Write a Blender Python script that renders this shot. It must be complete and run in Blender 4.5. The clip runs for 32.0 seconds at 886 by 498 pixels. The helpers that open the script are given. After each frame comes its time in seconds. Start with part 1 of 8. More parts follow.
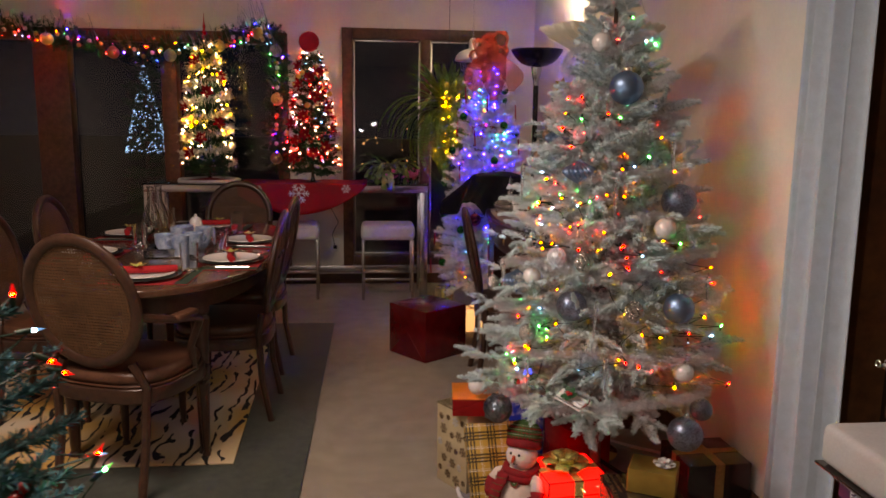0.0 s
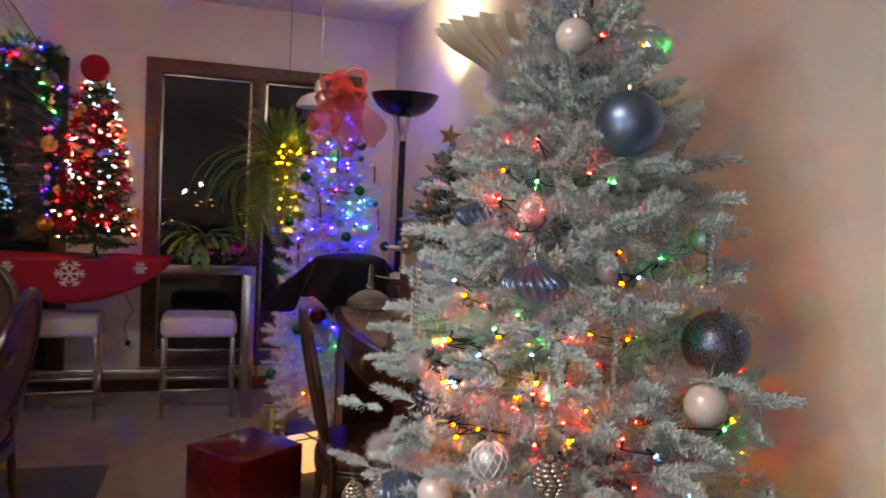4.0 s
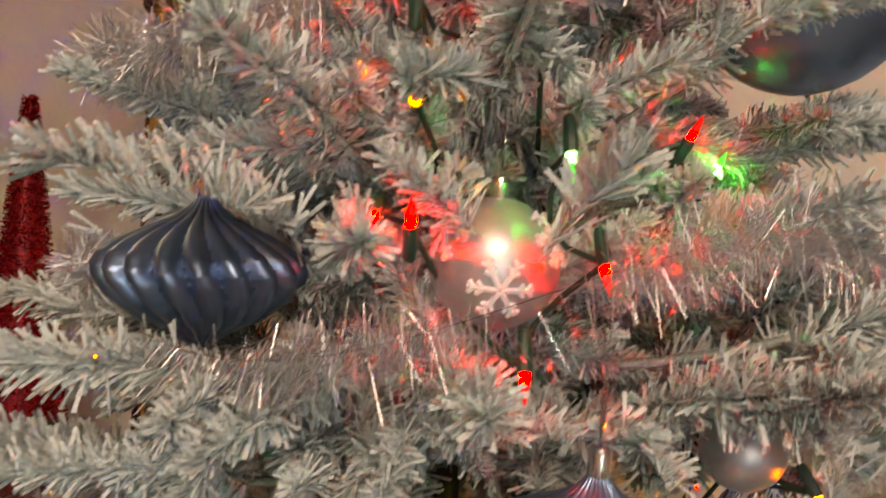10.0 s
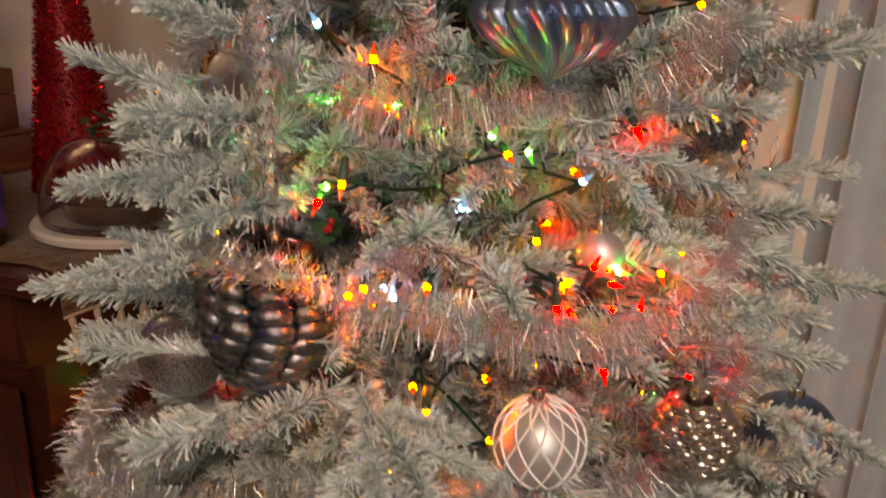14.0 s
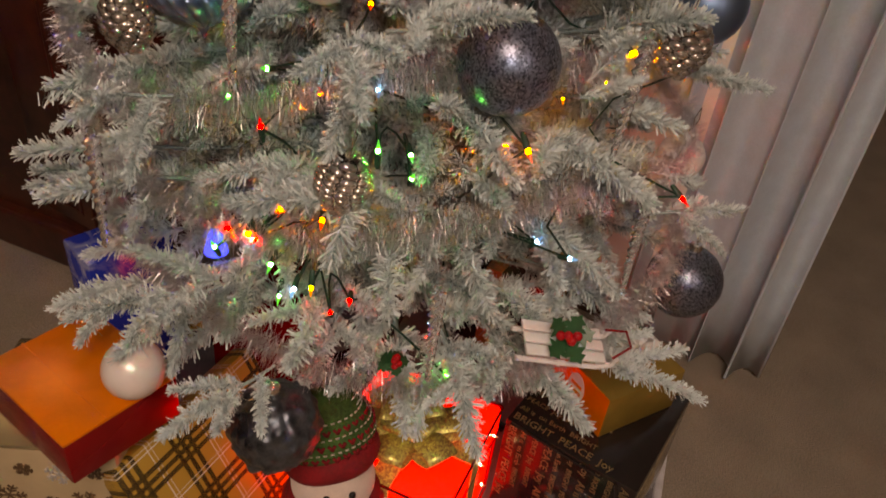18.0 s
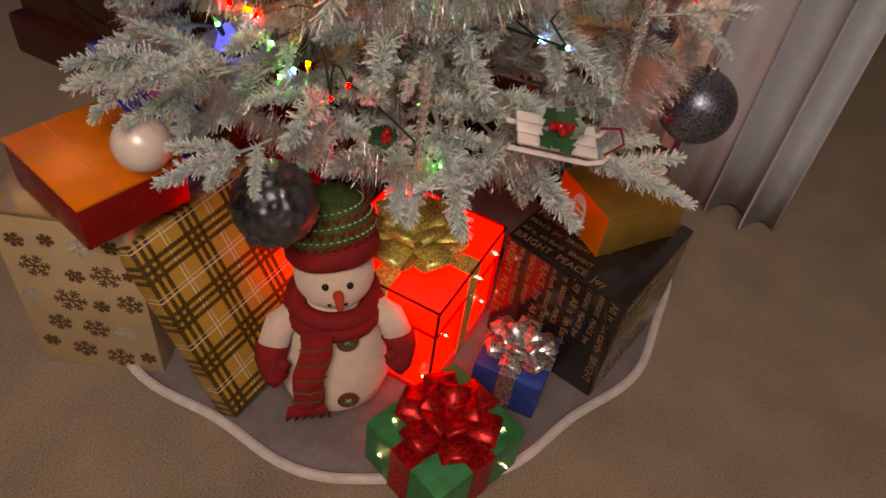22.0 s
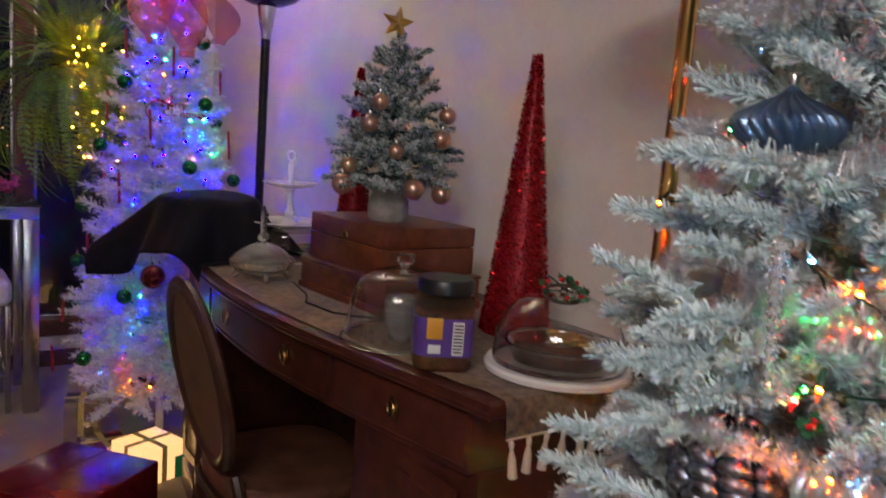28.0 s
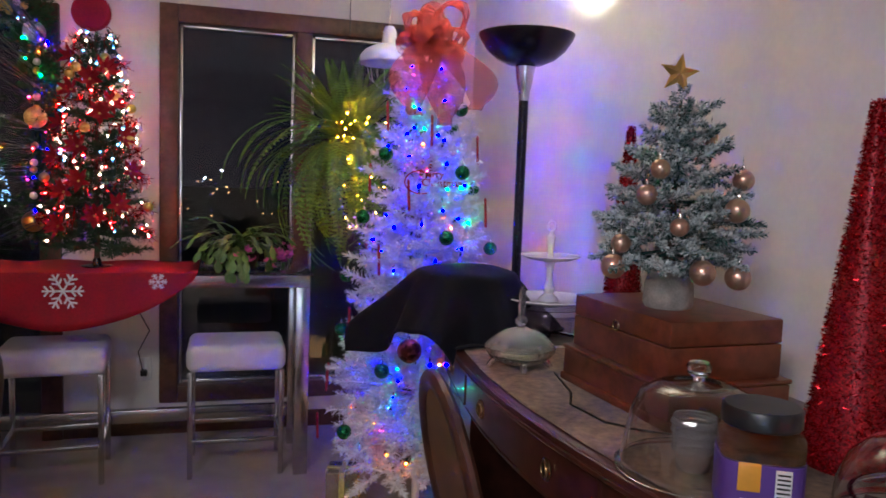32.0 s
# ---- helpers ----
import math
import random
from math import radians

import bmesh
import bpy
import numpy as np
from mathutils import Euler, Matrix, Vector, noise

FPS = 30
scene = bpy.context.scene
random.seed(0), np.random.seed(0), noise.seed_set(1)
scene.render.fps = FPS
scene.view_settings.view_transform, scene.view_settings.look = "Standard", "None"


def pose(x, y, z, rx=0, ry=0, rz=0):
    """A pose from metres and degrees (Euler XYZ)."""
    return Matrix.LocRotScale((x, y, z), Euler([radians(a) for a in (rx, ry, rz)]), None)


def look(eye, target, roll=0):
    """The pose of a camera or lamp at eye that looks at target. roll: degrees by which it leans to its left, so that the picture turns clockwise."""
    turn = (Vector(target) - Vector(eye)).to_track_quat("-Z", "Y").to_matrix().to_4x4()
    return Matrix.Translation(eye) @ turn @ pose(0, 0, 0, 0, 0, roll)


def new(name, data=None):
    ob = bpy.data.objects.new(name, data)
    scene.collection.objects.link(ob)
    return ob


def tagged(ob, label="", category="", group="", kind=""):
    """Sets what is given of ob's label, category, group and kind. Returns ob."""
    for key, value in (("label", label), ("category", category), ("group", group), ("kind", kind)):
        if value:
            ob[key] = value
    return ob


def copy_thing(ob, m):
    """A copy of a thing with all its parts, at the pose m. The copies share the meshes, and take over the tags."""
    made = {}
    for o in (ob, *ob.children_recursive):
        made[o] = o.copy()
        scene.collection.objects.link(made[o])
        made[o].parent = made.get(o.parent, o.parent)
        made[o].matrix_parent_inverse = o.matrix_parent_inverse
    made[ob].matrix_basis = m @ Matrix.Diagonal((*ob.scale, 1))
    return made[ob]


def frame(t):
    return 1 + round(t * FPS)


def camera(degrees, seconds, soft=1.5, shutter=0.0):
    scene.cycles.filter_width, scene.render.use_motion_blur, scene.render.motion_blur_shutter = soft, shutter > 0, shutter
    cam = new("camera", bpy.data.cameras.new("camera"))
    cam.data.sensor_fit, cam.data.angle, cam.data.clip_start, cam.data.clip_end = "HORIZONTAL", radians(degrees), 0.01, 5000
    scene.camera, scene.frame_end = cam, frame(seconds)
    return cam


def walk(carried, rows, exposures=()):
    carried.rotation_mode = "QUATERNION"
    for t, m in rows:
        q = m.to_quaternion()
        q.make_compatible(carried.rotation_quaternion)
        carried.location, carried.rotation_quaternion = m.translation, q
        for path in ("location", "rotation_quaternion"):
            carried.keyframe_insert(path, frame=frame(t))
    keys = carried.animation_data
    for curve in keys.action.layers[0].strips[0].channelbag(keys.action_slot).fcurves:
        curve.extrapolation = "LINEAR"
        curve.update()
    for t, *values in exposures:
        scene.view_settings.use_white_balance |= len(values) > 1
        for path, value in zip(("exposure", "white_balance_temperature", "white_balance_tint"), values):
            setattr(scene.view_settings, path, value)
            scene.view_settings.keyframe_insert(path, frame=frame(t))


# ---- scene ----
cam = camera(61.5, 32.0, soft=1.6, shutter=0.4)

PATH = [
    (0, (0.214, -0.12, 1.326), (0.395, 1.845, 0.999), 0.7),
    (0.5, (0.298, -0.061, 1.319), (0.472, 1.902, 0.975), 1.2),
    (1, (0.307, 0.046, 1.313), (0.474, 2.012, 0.983), 1.4),
    (1.5, (0.275, 0.221, 1.316), (0.451, 2.195, 1.05), 1.7),
    (2, (0.304, 0.386, 1.327), (0.505, 2.366, 1.13), 1.8),
    (2.5, (0.349, 0.581, 1.333), (0.595, 2.56, 1.186), 2.1),
    (3, (0.32, 0.771, 1.326), (0.68, 2.734, 1.2), 2.5),
    (3.5, (0.312, 0.948, 1.325), (0.774, 2.889, 1.194), 2.9),
    (4, (0.372, 1.121, 1.316), (0.962, 3.027, 1.181), 3.0),
    (4.5, (0.395, 1.299, 1.302), (1.139, 3.15, 1.159), 3.0),
    (6.5, (0.392, 1.914, 1.313), (1.848, 3.272, 1.123), 2.1),
    (6.6, (0.389, 1.936, 1.326), (1.892, 3.241, 1.137), 1.4),
    (7, (0.366, 1.983, 1.324), (1.956, 3.182, 1.143), 2.0),
    (7.5, (0.372, 2.042, 1.325), (2.056, 3.108, 1.167), 2.4),
    (8, (0.451, 2.095, 1.326), (2.179, 3.093, 1.185), 3.1),
    (8.5, (0.546, 2.121, 1.345), (2.279, 3.114, 1.234), 3.7),
    (9, (0.572, 2.113, 1.354), (2.319, 3.083, 1.265), 4.1),
    (9.5, (0.593, 2.108, 1.351), (2.351, 3.059, 1.269), 4.2),
    (10, (0.575, 2.124, 1.327), (2.328, 3.083, 1.219), 3.9),
    (10.5, (0.55, 2.132, 1.297), (2.289, 3.106, 1.138), 3.4),
    (11, (0.531, 2.13, 1.271), (2.247, 3.13, 1.034), 2.8),
    (11.5, (0.523, 2.132, 1.261), (2.228, 3.13, 0.949), 2.3),
    (12, (0.5, 2.126, 1.248), (2.205, 3.099, 0.866), 2.0),
    (12.5, (0.465, 2.107, 1.238), (2.181, 3.038, 0.805), 1.9),
    (13, (0.413, 2.092, 1.223), (2.139, 2.974, 0.733), 1.9),
    (13.5, (0.38, 2.07, 1.208), (2.107, 2.915, 0.658), 2.0),
    (14, (0.367, 2.033, 1.186), (2.076, 2.88, 0.584), 2.3),
    (14.5, (0.344, 1.986, 1.173), (2.025, 2.817, 0.477), 3.2),
    (16.5, (0.292, 1.888, 1.081), (1.861, 2.68, 0.126), 6.5),
    (17, (0.26, 1.872, 1.074), (1.797, 2.656, 0.061), 7.0),
    (17.5, (0.24, 1.838, 1.044), (1.725, 2.627, -0.038), 7.0),
    (18, (0.233, 1.826, 1.024), (1.669, 2.597, -0.135), 7.1),
    (18.5, (0.231, 1.813, 1.012), (1.622, 2.564, -0.213), 7.4),
    (19, (0.236, 1.795, 1.0), (1.593, 2.535, -0.27), 7.9),
    (19.5, (0.238, 1.779, 0.987), (1.564, 2.495, -0.328), 8.8),
    (20, (0.228, 1.762, 0.972), (1.527, 2.467, -0.375), 9.6),
    (20.5, (0.21, 1.76, 0.961), (1.489, 2.46, -0.408), 10.0),
    (21, (0.206, 1.755, 0.962), (1.463, 2.46, -0.424), 9.8),
    (21.5, (0.206, 1.751, 0.962), (1.444, 2.467, -0.437), 9.3),
    (22, (0.204, 1.737, 0.962), (1.426, 2.465, -0.443), 8.7),
    (22.5, (0.204, 1.736, 0.964), (1.428, 2.479, -0.432), 8.3),
    (23, (0.201, 1.733, 0.969), (1.437, 2.484, -0.412), 8.4),
    (23.5, (0.189, 1.735, 0.972), (1.441, 2.507, -0.383), 8.7),
    (24, (0.185, 1.743, 0.977), (1.46, 2.564, -0.327), 8.6),
    (24.5, (0.173, 1.77, 0.998), (1.478, 2.685, -0.211), 7.8),
    (25, (0.183, 1.79, 1.028), (1.524, 2.811, -0.048), 7.2),
    (25.5, (0.177, 1.8, 1.077), (1.536, 2.927, 0.137), 6.6),
    (26, (0.187, 1.812, 1.088), (1.541, 3.046, 0.285), 6.0),
    (26.5, (0.176, 1.834, 1.123), (1.506, 3.186, 0.488), 5.5),
    (28.5, (0.179, 2.066, 1.282), (1.28, 3.724, 1.092), 3.9),
    (29, (0.161, 2.088, 1.313), (1.203, 3.791, 1.189), 3.3),
    (29.5, (0.138, 2.117, 1.321), (1.1, 3.868, 1.234), 2.6),
    (30, (0.132, 2.164, 1.316), (1.043, 3.943, 1.23), 2.2),
    (30.5, (0.144, 2.192, 1.307), (0.992, 4.0, 1.202), 2.1),
    (31, (0.182, 2.21, 1.309), (0.95, 4.052, 1.18), 2.1),
    (31.5, (0.234, 2.239, 1.306), (0.893, 4.12, 1.149), 2.2),
    (32, (0.265, 2.261, 1.299), (0.822, 4.173, 1.118), 2.1),
]
EXPOSURES = [(0, 0.2, 7900, 22), (2, 0.3, 7500, 20), (4.5, 0.25, 7000, 18), (7, 0.4, 6800, 16), (9, 0.55, 8200, 20), (12, 0.05, 10800, 27), (14, 0.0, 9700, 25), (18, -0.15, 9600, 28), (24, -0.05, 9000, 28), (26.5, 0.05, 8600, 26), (28.5, 0.55, 6000, 13), (32, 0.8, 5700, 13)]
walk(cam, [(t, look(eye, target, roll)) for t, eye, target, roll in PATH], EXPOSURES)

# ---- world, lamps ----
world = bpy.data.worlds.new("night_sky")
scene.world = world
world.use_nodes = True
bg = world.node_tree.nodes["Background"]
bg.inputs["Color"].default_value = (0.012, 0.014, 0.022, 1)
bg.inputs["Strength"].default_value = 0.25


def lamp(name, kind, m, energy, colour, size=0.1, angle=None):
    data = bpy.data.lights.new(name, kind)
    data.energy, data.color = energy, colour
    if kind == "AREA":
        data.shape, data.size = "DISK", size
        if angle:
            data.spread = radians(angle)
    else:
        data.shadow_soft_size = size
    ob = new(name, data)
    ob.matrix_world = m
    return ob


# the bulb inside the torchiere bowl
lamp("torchiere_light", "AREA", look((1.26, 4.70, 1.80), (1.31, 4.70, 3.0)), 7.5, (1.0, 0.88, 0.60), 0.22, 120)
# two fixed lamps stand in for the white torch carried with the camera
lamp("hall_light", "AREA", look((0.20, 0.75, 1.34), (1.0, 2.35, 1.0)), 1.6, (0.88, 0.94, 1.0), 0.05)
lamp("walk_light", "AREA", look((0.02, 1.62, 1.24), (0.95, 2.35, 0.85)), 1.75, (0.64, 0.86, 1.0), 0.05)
# an unseen ceiling lamp, added to fill the floor, table and walls with light
lamp("ceiling_light", "AREA", look((-0.9, 1.35, 2.445), (-0.9, 1.36, 0)), 46, (1.0, 0.89, 0.82), 1.1)


# ---- materials ----
def rgb(c):
    return (*c, 1.0)


def node(nt, kind, **props):
    n = nt.nodes.new(kind)
    for k, v in props.items():
        n.inputs[k].default_value = v
    return n


def mat(name, colour, rough=0.6, metal=0.0, vary=0.12, grain=40.0, bump=0.0, second=None, emit=None, power=0.0,
        sheen=0.0, coat=0.0, spec=0.5, trans=0.0, ior=1.45, detail=6.0, random=0.0, alpha=1.0, broad=None):
    """A procedural material: two scales of mottling between colour and second, fine relief and varied gloss."""
    m = bpy.data.materials.new(name)
    m.use_nodes = True
    nt = m.node_tree
    b = nt.nodes["Principled BSDF"]
    b.inputs["Roughness"].default_value = rough
    b.inputs["Metallic"].default_value = metal
    b.inputs["Specular IOR Level"].default_value = spec
    b.inputs["Sheen Weight"].default_value = sheen
    b.inputs["Coat Weight"].default_value = coat
    b.inputs["Coat Roughness"].default_value = 0.12
    b.inputs["Transmission Weight"].default_value = trans
    b.inputs["IOR"].default_value = ior
    b.inputs["Alpha"].default_value = alpha
    co = nt.nodes.new("ShaderNodeTexCoord")
    big = node(nt, "ShaderNodeTexNoise", Scale=broad or grain * 0.12, Detail=3.0)
    fine = node(nt, "ShaderNodeTexNoise", Scale=grain, Detail=detail, Roughness=0.65)
    for n in (big, fine):
        nt.links.new(co.outputs["Object"], n.inputs["Vector"])
    mix = nt.nodes.new("ShaderNodeMath")
    mix.operation = "MULTIPLY_ADD"
    mix.inputs[1].default_value = 0.78 if broad else 0.5
    nt.links.new(fine.outputs["Fac"], mix.inputs[0])
    half = nt.nodes.new("ShaderNodeMath")
    half.operation = "MULTIPLY"
    half.inputs[1].default_value = 0.22 if broad else 0.5
    nt.links.new(big.outputs["Fac"], half.inputs[0])
    nt.links.new(half.outputs[0], mix.inputs[2])
    ramp = nt.nodes.new("ShaderNodeValToRGB")
    ramp.color_ramp.elements[0].position, ramp.color_ramp.elements[1].position = 0.33, 0.67
    dark = second or tuple(max(0.0, v * (1 - 2.2 * vary)) for v in colour)
    lite = tuple(min(1.0, v * (1 + vary)) for v in colour)
    ramp.color_ramp.elements[0].color, ramp.color_ramp.elements[1].color = rgb(dark), rgb(lite)
    nt.links.new(mix.outputs[0], ramp.inputs["Fac"])
    last = ramp.outputs["Color"]
    if random:
        info = nt.nodes.new("ShaderNodeObjectInfo")
        hsv = nt.nodes.new("ShaderNodeHueSaturation")
        span = nt.nodes.new("ShaderNodeMapRange")
        span.inputs["To Min"].default_value, span.inputs["To Max"].default_value = 1 - random, 1 + random
        nt.links.new(info.outputs["Random"], span.inputs["Value"])
        nt.links.new(span.outputs[0], hsv.inputs["Value"])
        nt.links.new(last, hsv.inputs["Color"])
        last = hsv.outputs["Color"]
    nt.links.new(last, b.inputs["Base Color"])
    rr = nt.nodes.new("ShaderNodeMapRange")
    rr.inputs["To Min"].default_value, rr.inputs["To Max"].default_value = max(0.02, rough * 0.8), min(1.0, rough * 1.25)
    nt.links.new(big.outputs["Fac"], rr.inputs["Value"])
    nt.links.new(rr.outputs[0], b.inputs["Roughness"])
    if bump:
        bp = node(nt, "ShaderNodeBump", Strength=min(1.0, bump), Distance=0.004)
        nt.links.new(fine.outputs["Fac"] if broad else mix.outputs[0], bp.inputs["Height"])
        nt.links.new(bp.outputs[0], b.inputs["Normal"])
    if emit:
        b.inputs["Emission Color"].default_value = rgb(emit)
        b.inputs["Emission Strength"].default_value = power
    return m


def glass(name, tint=(1, 1, 1), rough=0.0, ior=1.45):
    m = bpy.data.materials.new(name)
    m.use_nodes = True
    b = m.node_tree.nodes["Principled BSDF"]
    b.inputs["Base Color"].default_value = rgb(tint)
    b.inputs["Roughness"].default_value = rough
    b.inputs["Transmission Weight"].default_value = 1.0
    b.inputs["IOR"].default_value = ior
    return m


def glow(name, colour, power):
    m = bpy.data.materials.new(name)
    m.use_nodes = True
    b = m.node_tree.nodes["Principled BSDF"]
    b.inputs["Base Color"].default_value = rgb(tuple(0.6 * c + 0.02 for c in colour))
    b.inputs["Roughness"].default_value = 0.2
    b.inputs["Emission Color"].default_value = rgb(colour)
    b.inputs["Emission Strength"].default_value = power
    return m


def glitter(name, colour, rough=0.3, scale=420.0, strength=0.9, metal=0.85, dark=0.35):
    """Loose glitter: tiny flakes that face every way, light and dark."""
    m = bpy.data.materials.new(name)
    m.use_nodes = True
    nt = m.node_tree
    b = nt.nodes["Principled BSDF"]
    co = nt.nodes.new("ShaderNodeTexCoord")
    v = node(nt, "ShaderNodeTexVoronoi", Scale=scale)
    nt.links.new(co.outputs["Object"], v.inputs["Vector"])
    ramp = nt.nodes.new("ShaderNodeValToRGB")
    ramp.color_ramp.elements[0].color = rgb(tuple(c * dark for c in colour))
    ramp.color_ramp.elements[1].color = rgb(tuple(min(1, c * 1.6) for c in colour))
    sep = nt.nodes.new("ShaderNodeSeparateColor")
    nt.links.new(v.outputs["Color"], sep.inputs[0])
    nt.links.new(sep.outputs[0], ramp.inputs["Fac"])
    nt.links.new(ramp.outputs["Color"], b.inputs["Base Color"])
    bp = node(nt, "ShaderNodeBump", Strength=strength, Distance=0.002)
    nt.links.new(sep.outputs[1], bp.inputs["Height"])
    nt.links.new(bp.outputs[0], b.inputs["Normal"])
    b.inputs["Metallic"].default_value = metal
    b.inputs["Roughness"].default_value = rough
    return m


M_WALL = mat("wall_paint", (0.80, 0.765, 0.70), 0.85, vary=0.03, grain=60, bump=0.12)
M_CEIL = mat("ceiling_paint", (0.82, 0.80, 0.76), 0.9, vary=0.03, grain=80, bump=0.2)
M_CARPET = mat("carpet", (0.34, 0.275, 0.20), 0.95, vary=0.32, grain=320, bump=1.0, sheen=0.25, detail=9, broad=9)
M_TRIM = mat("dark_wood_trim", (0.10, 0.046, 0.025), 0.45, vary=0.25, grain=30, bump=0.1)
M_FRAME = mat("stained_window_wood", (0.13, 0.062, 0.035), 0.4, vary=0.3, grain=24, bump=0.1)
M_DESK = mat("mahogany", (0.066, 0.016, 0.009), 0.36, vary=0.35, grain=22, bump=0.05, coat=0.5)
M_WALNUT = mat("dark_chair_wood", (0.055, 0.024, 0.014), 0.33, vary=0.35, grain=30, bump=0.06, coat=0.3)
M_CANE = mat("woven_cane", (0.12, 0.06, 0.027), 0.6, vary=0.25, grain=120, bump=0.2)
M_LEATHER = mat("brown_leather", (0.105, 0.045, 0.026), 0.33, vary=0.25, grain=140, bump=0.25)
M_TABLE = mat("polished_table_wood", (0.09, 0.04, 0.022), 0.16, vary=0.3, grain=22, bump=0.03, coat=0.8)
M_BOX = mat("rosewood_box", (0.15, 0.04, 0.017), 0.36, vary=0.35, grain=26, bump=0.05, coat=0.15)
M_RUG = mat("dark_green_rug", (0.042, 0.05, 0.038), 0.95, vary=0.25, grain=220, bump=0.6, sheen=0.2)
M_CHROME = mat("brushed_steel", (0.62, 0.61, 0.6), 0.22, 1.0, vary=0.06, grain=90)
M_BRASS = mat("polished_brass", (0.72, 0.47, 0.17), 0.14, 1.0, vary=0.1, grain=30)
M_BLACKMET = mat("black_lamp_enamel", (0.012, 0.012, 0.016), 0.25, 0.2, vary=0.1)
M_WHITE = mat("white_upholstery", (0.72, 0.68, 0.66), 0.8, vary=0.06, grain=200, bump=0.3, sheen=0.3)
M_WHITEMET = mat("white_enamel", (0.78, 0.78, 0.76), 0.35, vary=0.04)
M_CURTAIN = mat("pale_curtain", (0.46, 0.55, 0.63), 0.85, vary=0.06, grain=260, bump=0.3, sheen=0.25)
M_GLASS = glass("clear_glass")
M_PANE = glass("window_glass", (0.9, 0.92, 0.95), 0.0, 1.5)
M_DARKGL = mat("night_outside", (0.004, 0.0045, 0.006), 0.9, vary=0.2, grain=2)
M_BLACKCLOTH = mat("black_cloth", (0.007, 0.007, 0.012), 0.75, vary=0.2, grain=300, bump=0.15, spec=0.15)
M_NAVY = mat("matte_gunmetal_ball", (0.19, 0.29, 0.45), 0.36, 0.92, vary=0.08, grain=30)
M_SILVER = mat("matte_silver_ball", (0.58, 0.58, 0.60), 0.42, 0.75, vary=0.06, grain=30)
M_PEARL = mat("pearl_white_ball", (0.82, 0.76, 0.73), 0.28, 0.1, vary=0.04, coat=0.5)
M_MERC = mat("mercury_glass", (0.30, 0.33, 0.38), 0.2, 0.95, vary=0.4, grain=70, bump=1.0)
M_PINESIL = mat("silver_pinecone_glass", (0.66, 0.62, 0.58), 0.14, 0.9, vary=0.3, grain=80)
M_GLNAVY = glitter("navy_glitter", (0.20, 0.23, 0.31), 0.34, 520, 1.0, 0.85, 0.3)
M_GLSIL = glitter("silver_glitter", (0.5, 0.5, 0.52), 0.35, 900)
M_GLGOLD = glitter("gold_glitter", (0.95, 0.60, 0.18), 0.38, 380, 0.9, 0.45, 0.5)
M_GLRED = glitter("red_glitter", (0.50, 0.012, 0.015), 0.35, 380, 0.9, 0.6, 0.35)
M_CAP = mat("silver_cap", (0.75, 0.74, 0.72), 0.2, 1.0, vary=0.05)
M_GREENWIRE = mat("green_light_wire", (0.012, 0.055, 0.035), 0.45, vary=0.1)


# ---- mesh helpers ----
def part(name, bm, material, parent=None, label="", smooth=True):
    """Links a bmesh as one mesh object under a thing or a part."""
    me = bpy.data.meshes.new(name)
    bm.to_mesh(me)
    bm.free()
    if material:
        me.materials.append(material)
    if smooth:
        me.shade_smooth()
        me.set_sharp_from_angle(angle=radians(38))
    ob = new(name, me)
    if parent:
        ob.parent = parent
    if label:
        ob["label"] = label
    return ob


def raw(name, verts, faces, material, parent=None, label="", smooth=True):
    """Links arrays of points and faces as one mesh object."""
    me = bpy.data.meshes.new(name)
    me.from_pydata(np.asarray(verts, float).tolist() if not isinstance(verts, list) else verts, [], faces if isinstance(faces, list) else faces.tolist())
    if material:
        me.materials.append(material)
    if smooth:
        me.shade_smooth()
    ob = new(name, me)
    if parent:
        ob.parent = parent
    if label:
        ob["label"] = label
    return ob


def thing(name, m, label, category, group="", kind=""):
    ob = new(name)
    ob.empty_display_size = 0.05
    ob.matrix_world = m if isinstance(m, Matrix) else pose(*m)
    return tagged(ob, label, category, group, kind)


def B():
    return bmesh.new()


def box(bm, x0, y0, z0, x1, y1, z1, bevel=0.0, seg=2, m=None):
    r = bmesh.ops.create_cube(bm, size=1.0)
    vs = r["verts"]
    t = Matrix.Translation(((x0 + x1) / 2, (y0 + y1) / 2, (z0 + z1) / 2)) @ Matrix.Diagonal((abs(x1 - x0), abs(y1 - y0), abs(z1 - z0), 1))
    bmesh.ops.transform(bm, matrix=t, verts=vs)
    if bevel:
        es = list({e for v in vs for e in v.link_edges})
        out = bmesh.ops.bevel(bm, geom=es, offset=bevel, segments=seg, affect="EDGES", profile=0.5)
        vs = list({v for f in out["faces"] for v in f.verts} | {v for v in vs if v.is_valid})
    if m:
        bmesh.ops.transform(bm, matrix=m, verts=[v for v in vs if v.is_valid])
    return bm


def lathe(bm, profile, seg=24, at=(0, 0, 0), caps=True, wob=None):
    """Turns (r, z) pairs round the z axis. wob(angle, index) scales the radius."""
    rings = []
    for n, (r, z) in enumerate(profile):
        ring = []
        for k in range(seg):
            a = 2 * math.pi * k / seg
            f = wob(a, n) if wob else 1.0
            ring.append(bm.verts.new((at[0] + r * f * math.cos(a), at[1] + r * f * math.sin(a), at[2] + z)))
        rings.append(ring)
    for a, b in zip(rings, rings[1:]):
        for k in range(seg):
            bm.faces.new((a[k], a[(k + 1) % seg], b[(k + 1) % seg], b[k]))
    if caps:
        if profile[0][0] > 1e-5:
            bm.faces.new(list(reversed(rings[0])))
        if profile[-1][0] > 1e-5:
            bm.faces.new(rings[-1])
    return bm


